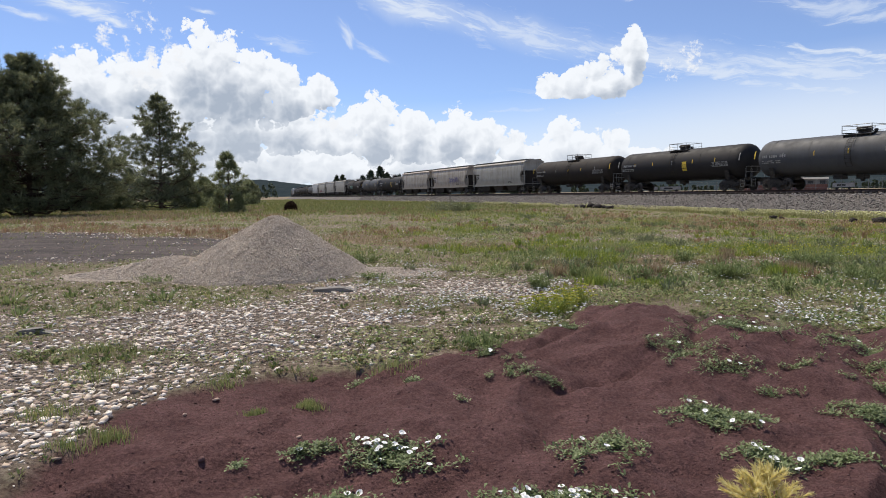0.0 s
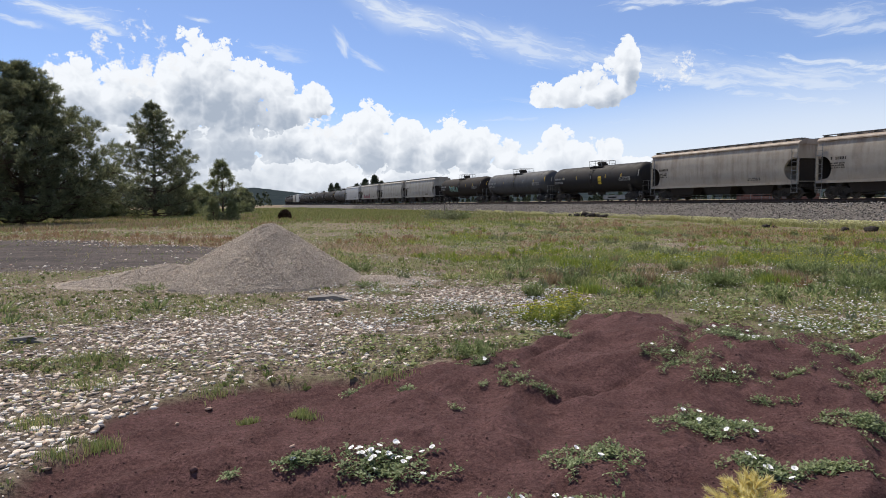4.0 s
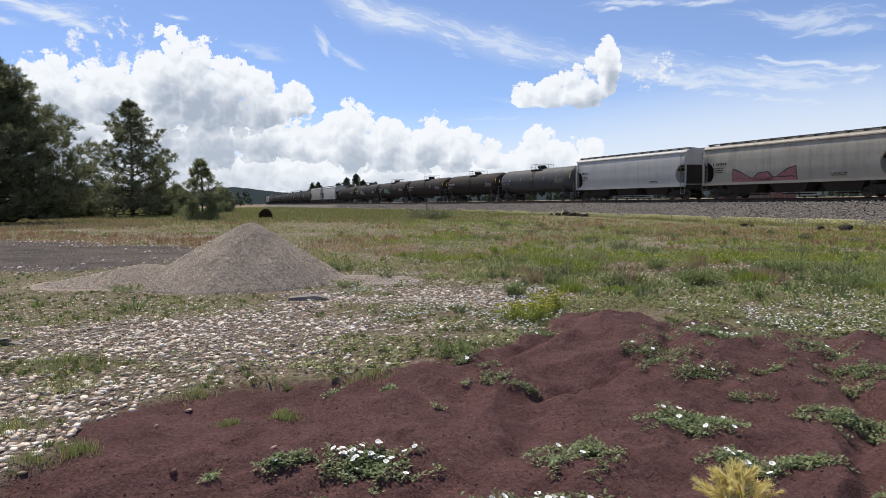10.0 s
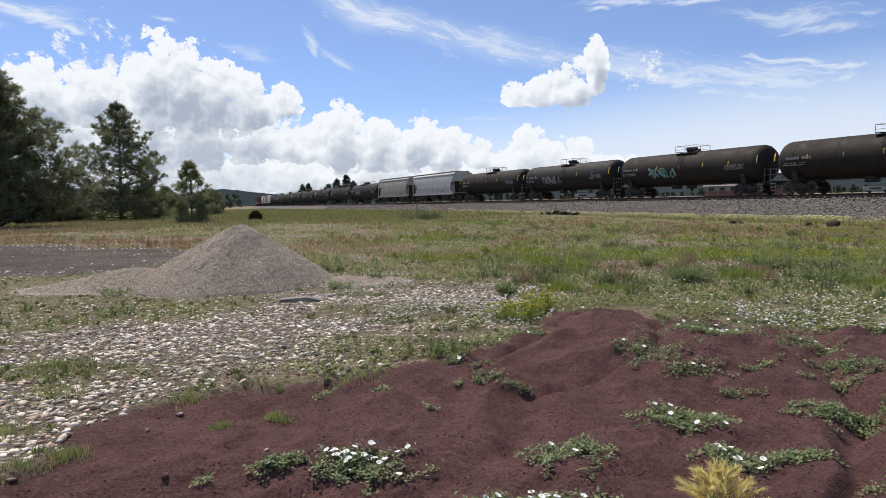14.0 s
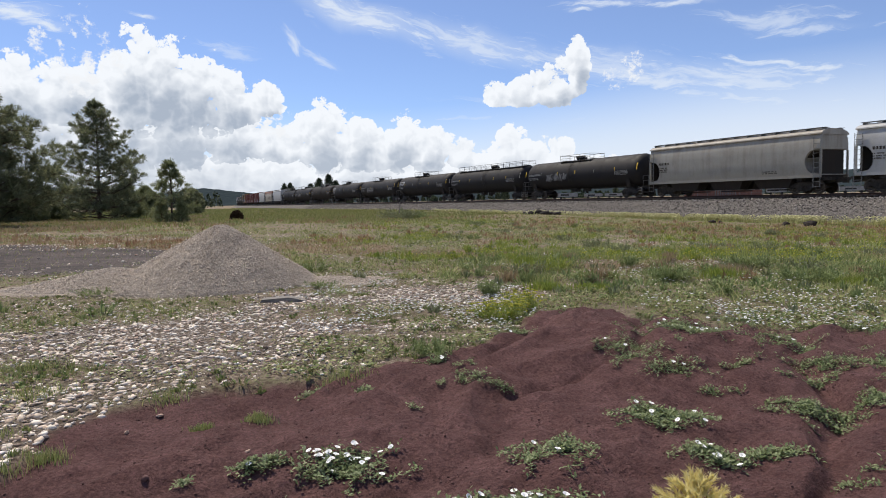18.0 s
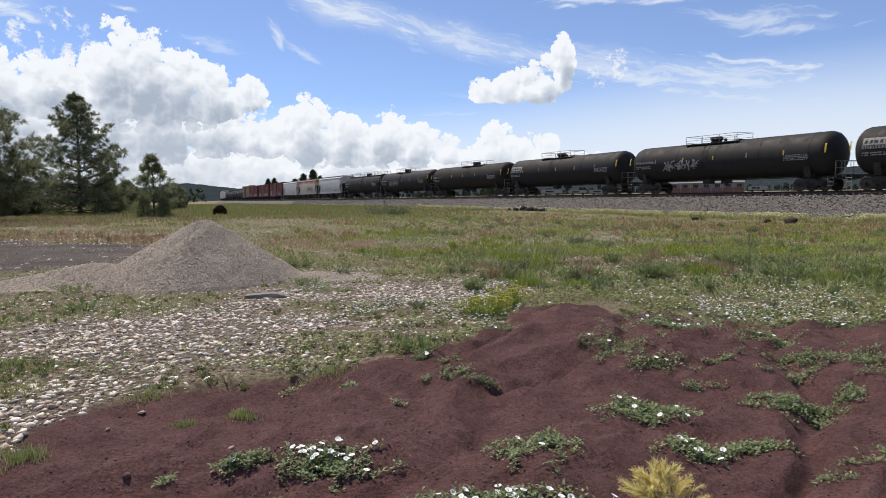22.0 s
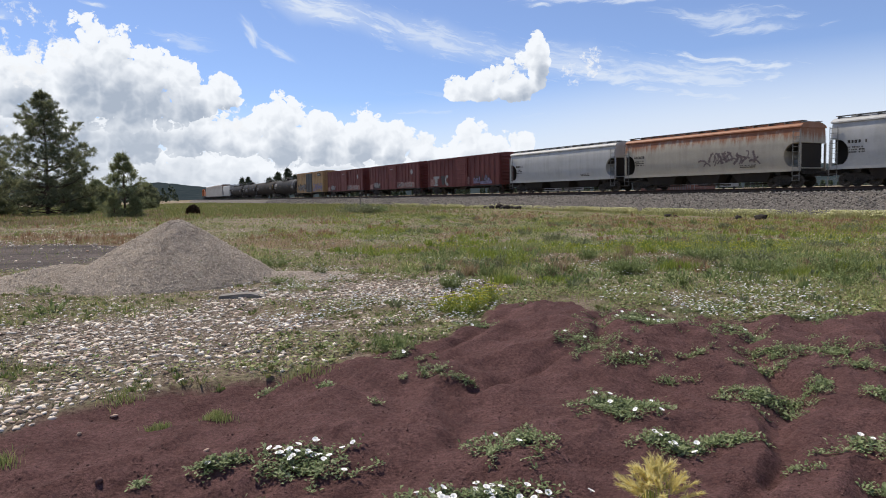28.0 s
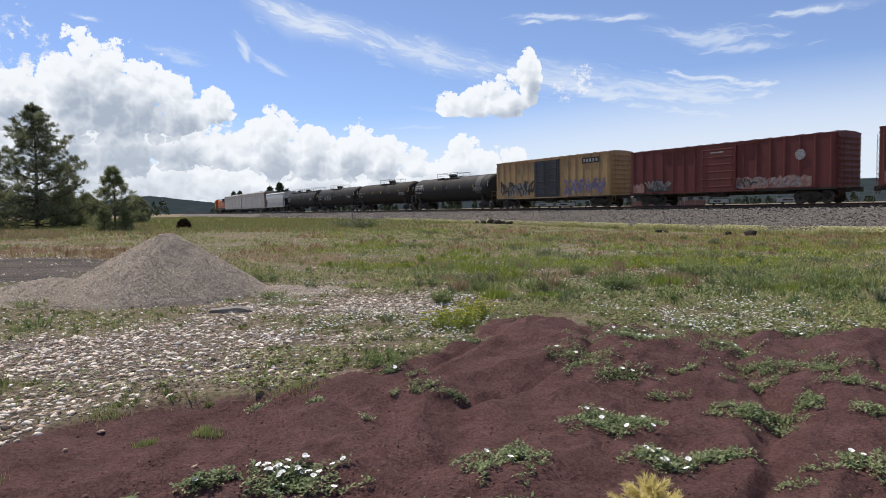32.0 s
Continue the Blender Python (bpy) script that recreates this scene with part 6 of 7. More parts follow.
def build_meadow():
    rng = np.random.default_rng(51)
    # thin turf between the stones and in front of the track
    x, y = polar(rng, 190000, 5.5, 62)
    keep = rng.random(len(x)) < free_ground(x, y) * (1 - 0.85 * zone_stones(x, y)) * np.maximum(0.10 + 0.9 * step(field(x, y, 1.7, 101, 4), 0.42, 0.62), 0.9 * zone_green(x, y))
    x, y = x[keep], y[keep]
    d = np.hypot(x, y)
    tall = (0.012 + 0.03 * rng.random(len(x))) * (1 + 0.9 * step(d, 12, 24))
    tagged(blades("turf", x, y, land(x, y), tall, 0.006 + 0.0009 * d, GRASS_GREEN, 52, 1.8, False), "thin short green turf on stony ground", "turf", kind="stuff")
    # taller meadow grass in drifts
    x, y = polar(rng, 190000, 9.5, 75)
    drift = step(field(x, y, 1.3, 111, 5, 0.65), 0.47, 0.62)
    keep = rng.random(len(x)) < free_ground(x, y) * drift * (0.08 + 0.92 * step(np.hypot(x, y) + x * 0.75, 12, 19)) * (1 - 0.7 * zone_dry(x, y)) * (1 - zone_stones(x, y))
    x, y = x[keep], y[keep]
    d = np.hypot(x, y)
    tall = (0.05 + 0.09 * rng.random(len(x))) * (0.6 + 0.8 * field(x, y, 4, 113, 3))
    tagged(blades("meadow_grass", x, y, land(x, y), tall, 0.010 + 0.0011 * d, GRASS_GREEN, 53, 1.7, False), "green meadow grass in uneven drifts", "grass", kind="stuff")
    # dry reddish grass
    x, y = polar(rng, 120000, 13, 60)
    keep = rng.random(len(x)) < free_ground(x, y) * zone_dry(x, y)
    x, y = x[keep], y[keep]
    d = np.hypot(x, y)
    tagged(blades("dry_grass", x, y, land(x, y), 0.05 + 0.11 * rng.random(len(x)), 0.007 + 0.0008 * d, GRASS_DRY, 54, 1.5, False), "dry reddish-tan grass among the green", "dry grass", kind="stuff")
    # dead tan thatch below the trees
    x, y = polar(rng, 26000, 40, 80, 1.0, -46, -18)
    keep = rng.random(len(x)) < step(field(x, y, 5, 117, 3), 0.48, 0.66)
    x, y = x[keep], y[keep]
    tagged(blades("thatch", x, y, land(x, y), 0.08 + 0.22 * rng.random(len(x)), 0.08, GRASS_DRY, 55, 1.5, False), "pale dry thatch below the pines", "dry grass", kind="stuff")
    # yellow weed drifts
    x, y = polar(rng, 70000, 17, 48)
    keep = rng.random(len(x)) < free_ground(x, y) * step(field(x, y, 2.2, 121, 3), 0.56, 0.68) * step(x, -6, 0)
    x, y = x[keep], y[keep]
    d = np.hypot(x, y)
    tall = 0.06 + 0.14 * rng.random(len(x))
    tagged(blades("yellow_weeds", x, y, land(x, y), tall, 0.012 + 0.001 * d, WEED_LIGHT, 56, 1.2, False), "yellow-green flowering weeds in the meadow", "weeds", kind="stuff")
    pick = rng.random(len(x)) < 0.18
    xf, yf = x[pick], y[pick]
    tagged(scatter_stones("yellow_blossoms", xf, yf, land(xf, yf) + tall[pick] * 0.9, np.full(len(xf), 0.022), WEED_YELLOW, 57, 0.7, 0.0), "small yellow blossoms on the weeds", "blossoms", kind="stuff")
    # small leaves of creeping plants, patch by patch
    x, y = polar(rng, 210000, 6.0, 46)
    patch = step(field(x, y, 0.9, 161, 4), 0.46, 0.60)
    keep = rng.random(len(x)) < free_ground(x, y) * patch * (0.35 + 0.65 * step(x + 0.12 * y, -1.5, 2.5)) * (1 - 0.8 * zone_stones(x, y))
    x, y = x[keep], y[keep]
    cover = leaf(None, "ground_cover", x, y, land(x, y) + 0.01 + 0.05 * rng.random(len(x)), 0.030 + 0.0011 * np.hypot(x, y), WEED_MIXED, rng, 0.4, 0.5)
    tagged(cover, "low creeping green plants over stony soil", "plants")
    # white flowers of the meadow
    x, y = polar(rng, 15000, 7.2, 26, 1.0, -14, 46)
    keep = rng.random(len(x)) < (1 - zone_cinder(x, y)) * (pile_height(x, y) < 0.03) * step(field(x, y, 1.2, 131, 3), 0.54, 0.70)
    x, y = x[keep], y[keep]
    tagged(scatter_stones("white_flowers", x, y, land(x, y) + 0.04 + 0.04 * rng.random(len(x)), 0.013 + 0.012 * rng.random(len(x)), PETAL_FAR, 58, 0.25, 0.0), "small white flowers strewn through the meadow", "flowers", kind="stuff")
    # far field towards the left
    x, y = polar(rng, 80000, 40, 230, 1.0, -46, 16)
    keep = (track_away(x, y) > 6) & (rng.random(len(x)) < 1 - step(np.degrees(np.arctan2(x, y)) + (field(x, y, 6, 119, 3) - 0.5) * 16, -6, 12)) & (rng.random(len(x)) < 0.3 + 0.7 * step(np.hypot(x, y) + (field(x, y, 5, 118, 3) - 0.5) * 30, 42, 66))
    x, y = x[keep], y[keep]
    d = np.hypot(x, y)
    tagged(blades("far_grass", x, y, land(x, y), 0.08 + 0.16 * rng.random(len(x)), 0.0025 * d, FAR_GREEN, 59, 0.7, False), "bright yellow-green grass of the far field", "grass", kind="stuff")



def clump(name, label, category, x, y, wide, high, count, material, seed, flowers=0, leafy=0.03, group=""):
    """A weed: stems with small leaves all round, a loose uneven dome."""
    rng = np.random.default_rng(seed)
    base = float(land(x, y))
    weed = tagged(new(name), label, category, group)
    weed.location = (x, y, base)
    k = max(6, count // 14)
    a, r = rng.random(k) * math.tau, np.sqrt(rng.random(k)) * wide * 0.35
    bm_pts = []
    sx, sy = r * np.cos(a), r * np.sin(a)
    ex, ey = sx + np.cos(a) * wide * 0.65 * rng.random(k), sy + np.sin(a) * wide * 0.65 * rng.random(k)
    eh = high * (0.5 + 0.5 * rng.random(k)) * (1 - 0.4 * (np.hypot(ex, ey) / wide) ** 2)
    bm = bmesh.new()
    for i in range(k):
        tube(bm, (sx[i], sy[i], -0.03), (ex[i], ey[i], eh[i]), 0.003 + 0.004 * high, 3, 0.001)
    tagged(part("stems", bm, material, weed), kind="stuff")
    i = rng.integers(0, k, count)
    t = 0.15 + 0.85 * rng.random(count)
    px, py, pz = sx[i] + (ex - sx)[i] * t, sy[i] + (ey - sy)[i] * t, eh[i] * t
    leaf(weed, "leaves", px, py, pz, leafy * 1.1, material, rng, 0.16, 1.0)
    if flowers:
        i = rng.integers(0, k, flowers)
        j = 0.03 * wide
        ob = scatter_stones("blossoms", ex[i] + rng.normal(0, j, flowers), ey[i] + rng.normal(0, j, flowers), eh[i] + 0.01, np.full(flowers, 0.012), WEED_YELLOW, seed + 1, 0.8, 0.0)
        ob.parent = weed
        tagged(ob, "yellow blossoms", kind="stuff")
    return weed


def leaf(parent, name, x, y, z, size, material, rng, slender=0.35, rise=0.5):
    """Small pointed leaves, each two folded triangles pairs, joined as one part."""
    n = len(x)
    a, up = rng.random(n) * math.tau, (rng.random(n) - 0.2) * rise * 2
    s = size * (0.6 + 0.8 * rng.random(n))
    fx, fy, fz = np.cos(a) * np.cos(up), np.sin(a) * np.cos(up), np.sin(up)
    px, py = -np.sin(a), np.cos(a)
    o = np.stack((x, y, z), -1)
    f = np.stack((fx, fy, fz), -1) * s[:, None]
    w = np.stack((px, py, np.zeros(n)), -1) * (s * slender)[:, None]
    lift = np.zeros((n, 3))
    lift[:, 2] = s * 0.12
    v = np.stack((o, o + f * 0.45 + w + lift, o + f, o + f * 0.45 - w + lift), 1)
    faces = (np.array(((0, 1, 2), (0, 2, 3)))[None] + 4 * np.arange(n)[:, None, None]).reshape(-1, 3)
    ob = from_arrays(name, v.reshape(-1, 3), faces, material)
    ob.parent = parent
    return tagged(ob, kind="stuff")


build_meadow()
build_herbs()


def flower_mesh():
    """A white funnel-shaped bloom, open upwards."""
    bm = bmesh.new()
    rings = []
    for r, z in ((0.003, -0.012), (0.006, -0.002), (0.015, 0.002), (0.020, 0.003)):
        rings.append([bm.verts.new((r * (1 + (0.05 if k % 2 else -0.03)) * math.cos(k * math.tau / 10), r * (1 + (0.05 if k % 2 else -0.03)) * math.sin(k * math.tau / 10), z)) for k in range(10)])
    for a, b in zip(rings, rings[1:]):
        for k in range(10):
            bm.faces.new((a[k], a[(k + 1) % 10], b[(k + 1) % 10], b[k]))
    bm.faces.new(rings[0])
    return mesh_of("flower", bm, PETAL, 50)


FLOWER = flower_mesh()


def bindweed(x, y, wide, deep, leaves, blooms, seed, label="trailing green bindweed on red cinders", cluster=None):
    rng = np.random.default_rng(seed)
    base = float(land(x, y))
    weed = tagged(new("bindweed"), label, "bindweed", "bindweed patches")
    weed.location = (x, y, base)
    # runners wander out from the middle, the leaves sit along them
    leaves = int(leaves * 1.7)
    k = max(5, leaves // 40)
    a = rng.random(k) * math.tau
    px, py = rng.normal(0, 0.28, k) * wide, rng.normal(0, 0.28, k) * deep
    reach = 0.25 + 0.55 * rng.random(k)
    steps = []
    for j in range(9):
        steps.append((px, py))
        a = a + rng.normal(0, 0.5, k)
        px, py = px + np.cos(a) * wide * reach / 8, py + np.sin(a) * deep * reach / 8
    px, py = np.array([q[0] for q in steps]), np.array([q[1] for q in steps])
    pz = land(x + px, y + py) - base + 0.008 + 0.016 * rng.random(px.shape)
    bm = bmesh.new()
    for i in range(k):
        for j in range(8):
            tube(bm, (px[j, i], py[j, i], pz[j, i]), (px[j + 1, i], py[j + 1, i], pz[j + 1, i]), 0.0022, 3)
    pts = np.stack((px.ravel(), py.ravel(), pz.ravel()), -1)
    tagged(part("runners", bm, BIND_LEAF, weed), kind="stuff")
    i = rng.integers(0, len(pts), leaves)
    px, py = pts[i, 0] + rng.normal(0, 0.022, leaves), pts[i, 1] + rng.normal(0, 0.022, leaves)
    pz = land(x + px, y + py) - base + 0.006 + 0.036 * rng.random(leaves) ** 1.6
    leaf(weed, "leaves", px, py, pz, 0.026, BIND_LEAF, rng, 0.27, 0.6)
    if blooms:
        q = pts[rng.integers(0, len(pts), blooms)]
        fx, fy = q[:, 0].copy(), q[:, 1].copy()
        if cluster:
            near = rng.random(blooms) < 0.7
            fx[near], fy[near] = rng.normal(cluster[0], cluster[2], near.sum()), rng.normal(cluster[1], cluster[3], near.sum())
        fz = land(x + fx, y + fy) - base + 0.032 + 0.022 * rng.random(blooms)
        for j in range(blooms):
            child("flower", FLOWER, weed, pose(fx[j], fy[j], fz[j], rng.normal(9, 12), rng.normal(0, 14), rng.random() * 20))
    return weed


# x, y, half width, half depth, leaves, blooms
BLOOMY = "bindweed with many white flowers on red cinders"
bindweed(-0.54, 3.88, 0.36, 0.30, 800, 26, 201, BLOOMY, (-0.06, 0.10, 0.15, 0.08))
bindweed(0.46, 3.30, 0.60, 0.26, 760, 30, 202, BLOOMY, (0.05, 0.02, 0.24, 0.06))
bindweed(1.78, 4.66, 0.50, 0.36, 1300, 8, 203, "dense bindweed mat with a few white flowers")
bindweed(0.78, 3.92, 0.40, 0.34, 560, 2, 204)
bindweed(1.85, 3.95, 0.34, 0.26, 600, 9, 205, BLOOMY)
bindweed(2.20, 4.05, 0.32, 0.20, 400, 0, 206)
bindweed(-1.06, 3.90, 0.26, 0.18, 360, 1, 207)
bindweed(2.95, 4.72, 0.46, 0.30, 760, 0, 208)
bindweed(-0.74, 3.36, 0.32, 0.18, 480, 5, 209, BLOOMY)
for k, (bx, by, w, n, b) in enumerate(((0.3, 5.63, 0.26, 200, 0), (0.63, 5.46, 0.2, 140, 0), (-0.99, 5.59, 0.16, 80, 0), (-0.53, 5.44, 0.18, 90, 0), (1.16, 7.29, 0.16, 90, 0),
                                      (2.44, 5.29, 0.17, 110, 0), (2.74, 4.94, 0.18, 110, 0), (-1.42, 3.68, 0.09, 60, 0), (2.72, 6.8, 0.7, 650, 5), (2.07, 5.79, 0.5, 360, 2),
                                      (3.78, 6.64, 0.6, 480, 3), (1.98, 6.3, 0.5, 420, 2), (-1.08, 3.28, 0.15, 120, 0), (3.41, 4.83, 0.30, 340, 0), (3.42, 5.49, 0.27, 200, 0),
                                      (4.14, 5.2, 0.34, 260, 0), (4.32, 5.8, 0.5, 440, 0), (3.69, 5.85, 0.5, 480, 0), (3.71, 4.5, 0.30, 280, 0), (2.94, 3.58, 0.34, 400, 2),
                                      (2.41, 3.48, 0.10, 60, 0), (4.98, 7.36, 0.7, 480, 2), (2.66, 3.19, 0.16, 110, 0), (3.1, 7.4, 0.8, 800, 8), (4.2, 8.0, 0.8, 700, 9),
                                      (3.0, 5.85, 0.25, 150, 0), (-0.1, 5.0, 0.08, 30, 0), (0.17, 6.19, 0.3, 280, 2), (1.9, 8.5, 0.35, 200, 2), (0.95, 7.6, 0.3, 200, 2))):
    bindweed(bx, by, w, w * 0.8, n, b, 220 + k)


def tuft(x, y, wide, high, count, seed, material=None, label="small tuft of bright green grass", fat=0.006):
    rng = np.random.default_rng(seed)
    base = float(land(x, y))
    px, py = rng.normal(0, wide * 0.5, count), rng.normal(0, wide * 0.4, count)
    ob = blades("grass_tuft", px, py, land(x + px, y + py) - base, high * (0.5 + 0.6 * rng.random(count)), np.full(count, fat), material or GRASS_GREEN, seed, 0.8)
    ob.location = (x, y, base)
    tagged(ob, label, "grass tuft", kind="stuff")


for k, (tx, ty, w, h, n) in enumerate(((-1.27, 4.82, 0.11, 0.05, 380), (-1.70, 4.84, 0.08, 0.05, 220), (-2.51, 4.22, 0.15, 0.08, 260), (-2.66, 4.0, 0.12, 0.06, 160),
                                       (-0.75, 5.85, 0.2, 0.08, 200), (-2.2, 5.45, 0.2, 0.07, 160), (-3.2, 4.6, 0.25, 0.08, 260), (-3.4, 5.6, 0.3, 0.08, 300), (-4.0, 6.6, 0.35, 0.08, 320))):
    tuft(tx, ty, w, h, n, 300 + k)

rng_dry = random.Random(9)
for k in range(16):
    tx, ty = rng_dry.uniform(1.5, 9.5), rng_dry.uniform(12.0, 17.5)
    tuft(tx, ty, rng_dry.uniform(0.12, 0.3), rng_dry.uniform(0.12, 0.26), 200, 340 + k, GRASS_DRY, "tuft of dry orange-tan grass", 0.012)
for k in range(34):
    tx, ty = rng_dry.uniform(2.0, 11.5), rng_dry.uniform(10.8, 19.0)
    tuft(tx, ty, rng_dry.uniform(0.2, 0.5), rng_dry.uniform(0.10, 0.24), 360, 370 + k, GRASS_GREEN if k % 3 else WEED_LIGHT, "tuft of tall light green grass", 0.014)

# larger weeds of the meadow, each by its place
clump("weed", "yellow-flowering weed at the edge of the cinders", "weed", 0.98, 8.5, 0.45, 0.30, 1300, WEED_LIGHT, 401, 420, 0.035)
clump("weed", "yellow-flowering weed at the edge of the cinders", "weed", 1.4, 9.1, 0.42, 0.32, 900, WEED_LIGHT, 402, 320, 0.035)
clump("weed", "round dark green weed", "weed", 1.1, 10.78, 0.30, 0.30, 900, WEED_GREEN, 403, 0, 0.04)
clump("weed", "round dark green weed", "weed", 1.95, 12.19, 0.26, 0.30, 700, WEED_GREEN, 404, 0, 0.04)
clump("weed", "upright green weed against the gravel pile", "weed", -3.44, 12.2, 0.14, 0.52, 420, WEED_GREEN, 405, 0, 0.05)
clump("weed", "low green weed beside the gravel pile", "weed", -2.5, 15.0, 0.5, 0.26, 800, WEED_GREEN, 406, 0, 0.045)
clump("weed", "grey-green weed on the stony ground", "weed", -1.34, 13.29, 0.26, 0.22, 420, WEED_SAGE, 407, 0, 0.04)
clump("weed", "small green weed on the stony ground", "weed", 1.13, 13.32, 0.18, 0.2, 300, WEED_GREEN, 408, 0, 0.04)
clump("weed", "broad green weed in the meadow", "weed", 2.87, 14.24, 0.6, 0.36, 1300, WEED_LIGHT, 409, 0, 0.05)
clump("weed", "broad green weed in the meadow", "weed", 4.74, 12.19, 0.75, 0.34, 1600, WEED_GREEN, 410, 0, 0.05)
clump("weed", "broad green weed in the meadow", "weed", 6.9, 11.4, 0.95, 0.36, 1900, WEED_GREEN, 411, 0, 0.05)
clump("weed", "broad green weed in the meadow", "weed", 8.3, 11.2, 0.8, 0.40, 1500, WEED_GREEN, 412, 0, 0.05)
clump("weed", "broad green weed in the meadow", "weed", 7.15, 13.91, 0.8, 0.36, 1500, WEED_GREEN, 413, 0, 0.05)
clump("weed", "low green weed below the gravel pile", "weed", -1.9, 12.3, 0.45, 0.14, 520, WEED_GREEN, 414, 0, 0.04)
clump("weed", "low green weed below the gravel pile", "weed", -6.0, 12.0, 0.6, 0.13, 620, WEED_GREEN, 415, 0, 0.04)
clump("weed", "green weed at the edge of the cinders", "weed", 0.1, 6.45, 0.36, 0.16, 620, WEED_GREEN, 416, 0, 0.045)
rnd = random.Random(77)
for k in range(74):
    a, r = radians(rnd.uniform(-10, 42)), 11 + 30 * rnd.random() ** 1.2
    cx, cy = r * math.sin(a), r * math.cos(a)
    if float(zone_cinder(cx, cy)) > 0.1 or float(pile_height(cx, cy)) > 0.01 or float(track_away(cx, cy)) < 6 or cx < 0.6:
        continue
    tone = rnd.choice((WEED_GREEN, WEED_GREEN, WEED_SAGE, WEED_SAGE))
    clump("weed", {WEED_GREEN: "green weed in the meadow", WEED_LIGHT: "light green weed in the meadow", WEED_SAGE: "grey-green weed in the meadow"}[tone], "weed",
          cx, cy, rnd.uniform(0.25, 0.8), rnd.uniform(0.15, 0.36), 420, tone, 430 + k, 0, 0.06, "meadow weeds")
clump("sage_shrub", "dark grey-green low shrub near the track", "shrub", -1.8, 50.0, 2.2, 0.85, 1500, WEED_SAGE, 490, 0, 0.16)
clump("sage_shrub", "dark grey-green low shrub near the track", "shrub", -0.6, 51.0, 1.6, 0.6, 900, WEED_GREEN, 491, 0, 0.16)


def build_track_weeds():
    rng = np.random.default_rng(61)
    n = 34000
    s = -18 - 62 * rng.random(n)
    s = np.where(rng.random(n) < 0.75, s, 20 - 160 * rng.random(n))
    off = -4.75 - np.abs(rng.normal(0, 0.45, n))
    pts = np.array([on_track(a, b)[0] for a, b in zip(s, off)])
    keep = rng.random(n) < 0.25 + step(field(pts[:, 0], pts[:, 1], 3, 141, 3), 0.4, 0.6)
    pts, n = pts[keep], int(keep.sum())
    tagged(blades("track_weeds", pts[:, 0], pts[:, 1], land(pts[:, 0], pts[:, 1]), 0.16 + 0.3 * rng.random(n), 0.05 + 0.03 * rng.random(n), island("pale_track_weed", ((0.34, 0.36, 0.13), (0.50, 0.50, 0.22), (0.62, 0.60, 0.32)), 0.8, trans=0.2), 62, 0.8, False),
           "pale yellow-green weeds along the foot of the embankment", "weeds", kind="stuff")
    pick = (rng.random(n) < 0.8) & (field(pts[:, 0], pts[:, 1], 2.0, 143, 3) > 0.36)
    pts = pts[pick]
    tops = land(pts[:, 0], pts[:, 1]) + 0.20 + 0.34 * rng.random(len(pts))
    tagged(scatter_stones("pale_blossoms", pts[:, 0], pts[:, 1], tops, 0.03 + 0.045 * rng.random(len(pts)), island("pale_clover_head", ((0.48, 0.48, 0.22), (0.64, 0.62, 0.34), (0.78, 0.75, 0.48)), 0.8), 63, 0.5, 0.0),
           "pale yellow blossoms on the weeds below the embankment", "blossoms", kind="stuff")


build_track_weeds()
DARK_CLOD = plain("dark_earth", (0.014, 0.012, 0.011), (0.055, 0.044, 0.036), 3.0, 0.95, 0.0, 1.0, 9.0, 0.08)
# dark clods at the foot of the embankment
for k, (azim, dist, size) in enumerate(((9.5, 66, 0.30), (10.1, 66.5, 0.42), (10.7, 65.5, 0.5), (11.2, 66, 0.42), (11.7, 64.5, 0.34), (8.9, 68, 0.25), (24.3, 47.5, 0.24), (24.9, 47.2, 0.2), (29.6, 45.2, 0.26), (31.3, 44.2, 0.3))):
    cx, cy = dist * math.sin(radians(azim)), dist * math.cos(radians(azim))
    ob = scatter_stones("clod", np.array([cx]), np.array([cy]), land(np.array([cx]), np.array([cy])), np.array([size * 1.4]), DARK_CLOD, 500 + k, 0.75, 0.3)
    tagged(ob, "dark brown clod of earth at the embankment's foot", "clod", "dark clods")

# ---- trees ----
def tufts_mesh(name, pos, way, size, count, material, rng, wide=0.05):
    """Brushes of needles: count needles fan out from each place along its way."""
    n = len(pos)
    d = np.repeat(way, count, 0) + rng.normal(0, 0.62, (n * count, 3))
    d /= np.linalg.norm(d, axis=1, keepdims=True)
    o = np.repeat(pos, count, 0)
    s = np.repeat(size, count) * (0.6 + 0.7 * rng.random(n * count))
    side = np.cross(d, rng.normal(0, 1, (n * count, 3)))
    side /= np.linalg.norm(side, axis=1, keepdims=True) + 1e-9
    w = side * (s * wide)[:, None]
    v = np.stack((o - w * 0.5, o + d * s[:, None] * 0.55 + w, o + d * s[:, None], o + d * s[:, None] * 0.55 - w), 1)
    m = n * count
    faces = (np.array(((0, 1, 2), (0, 2, 3)))[None] + 4 * np.arange(m)[:, None, None]).reshape(-1, 3)
    # one island to a brush, so that the tone changes from brush to brush
    return from_arrays(name, v.reshape(-1, 3), faces, material)


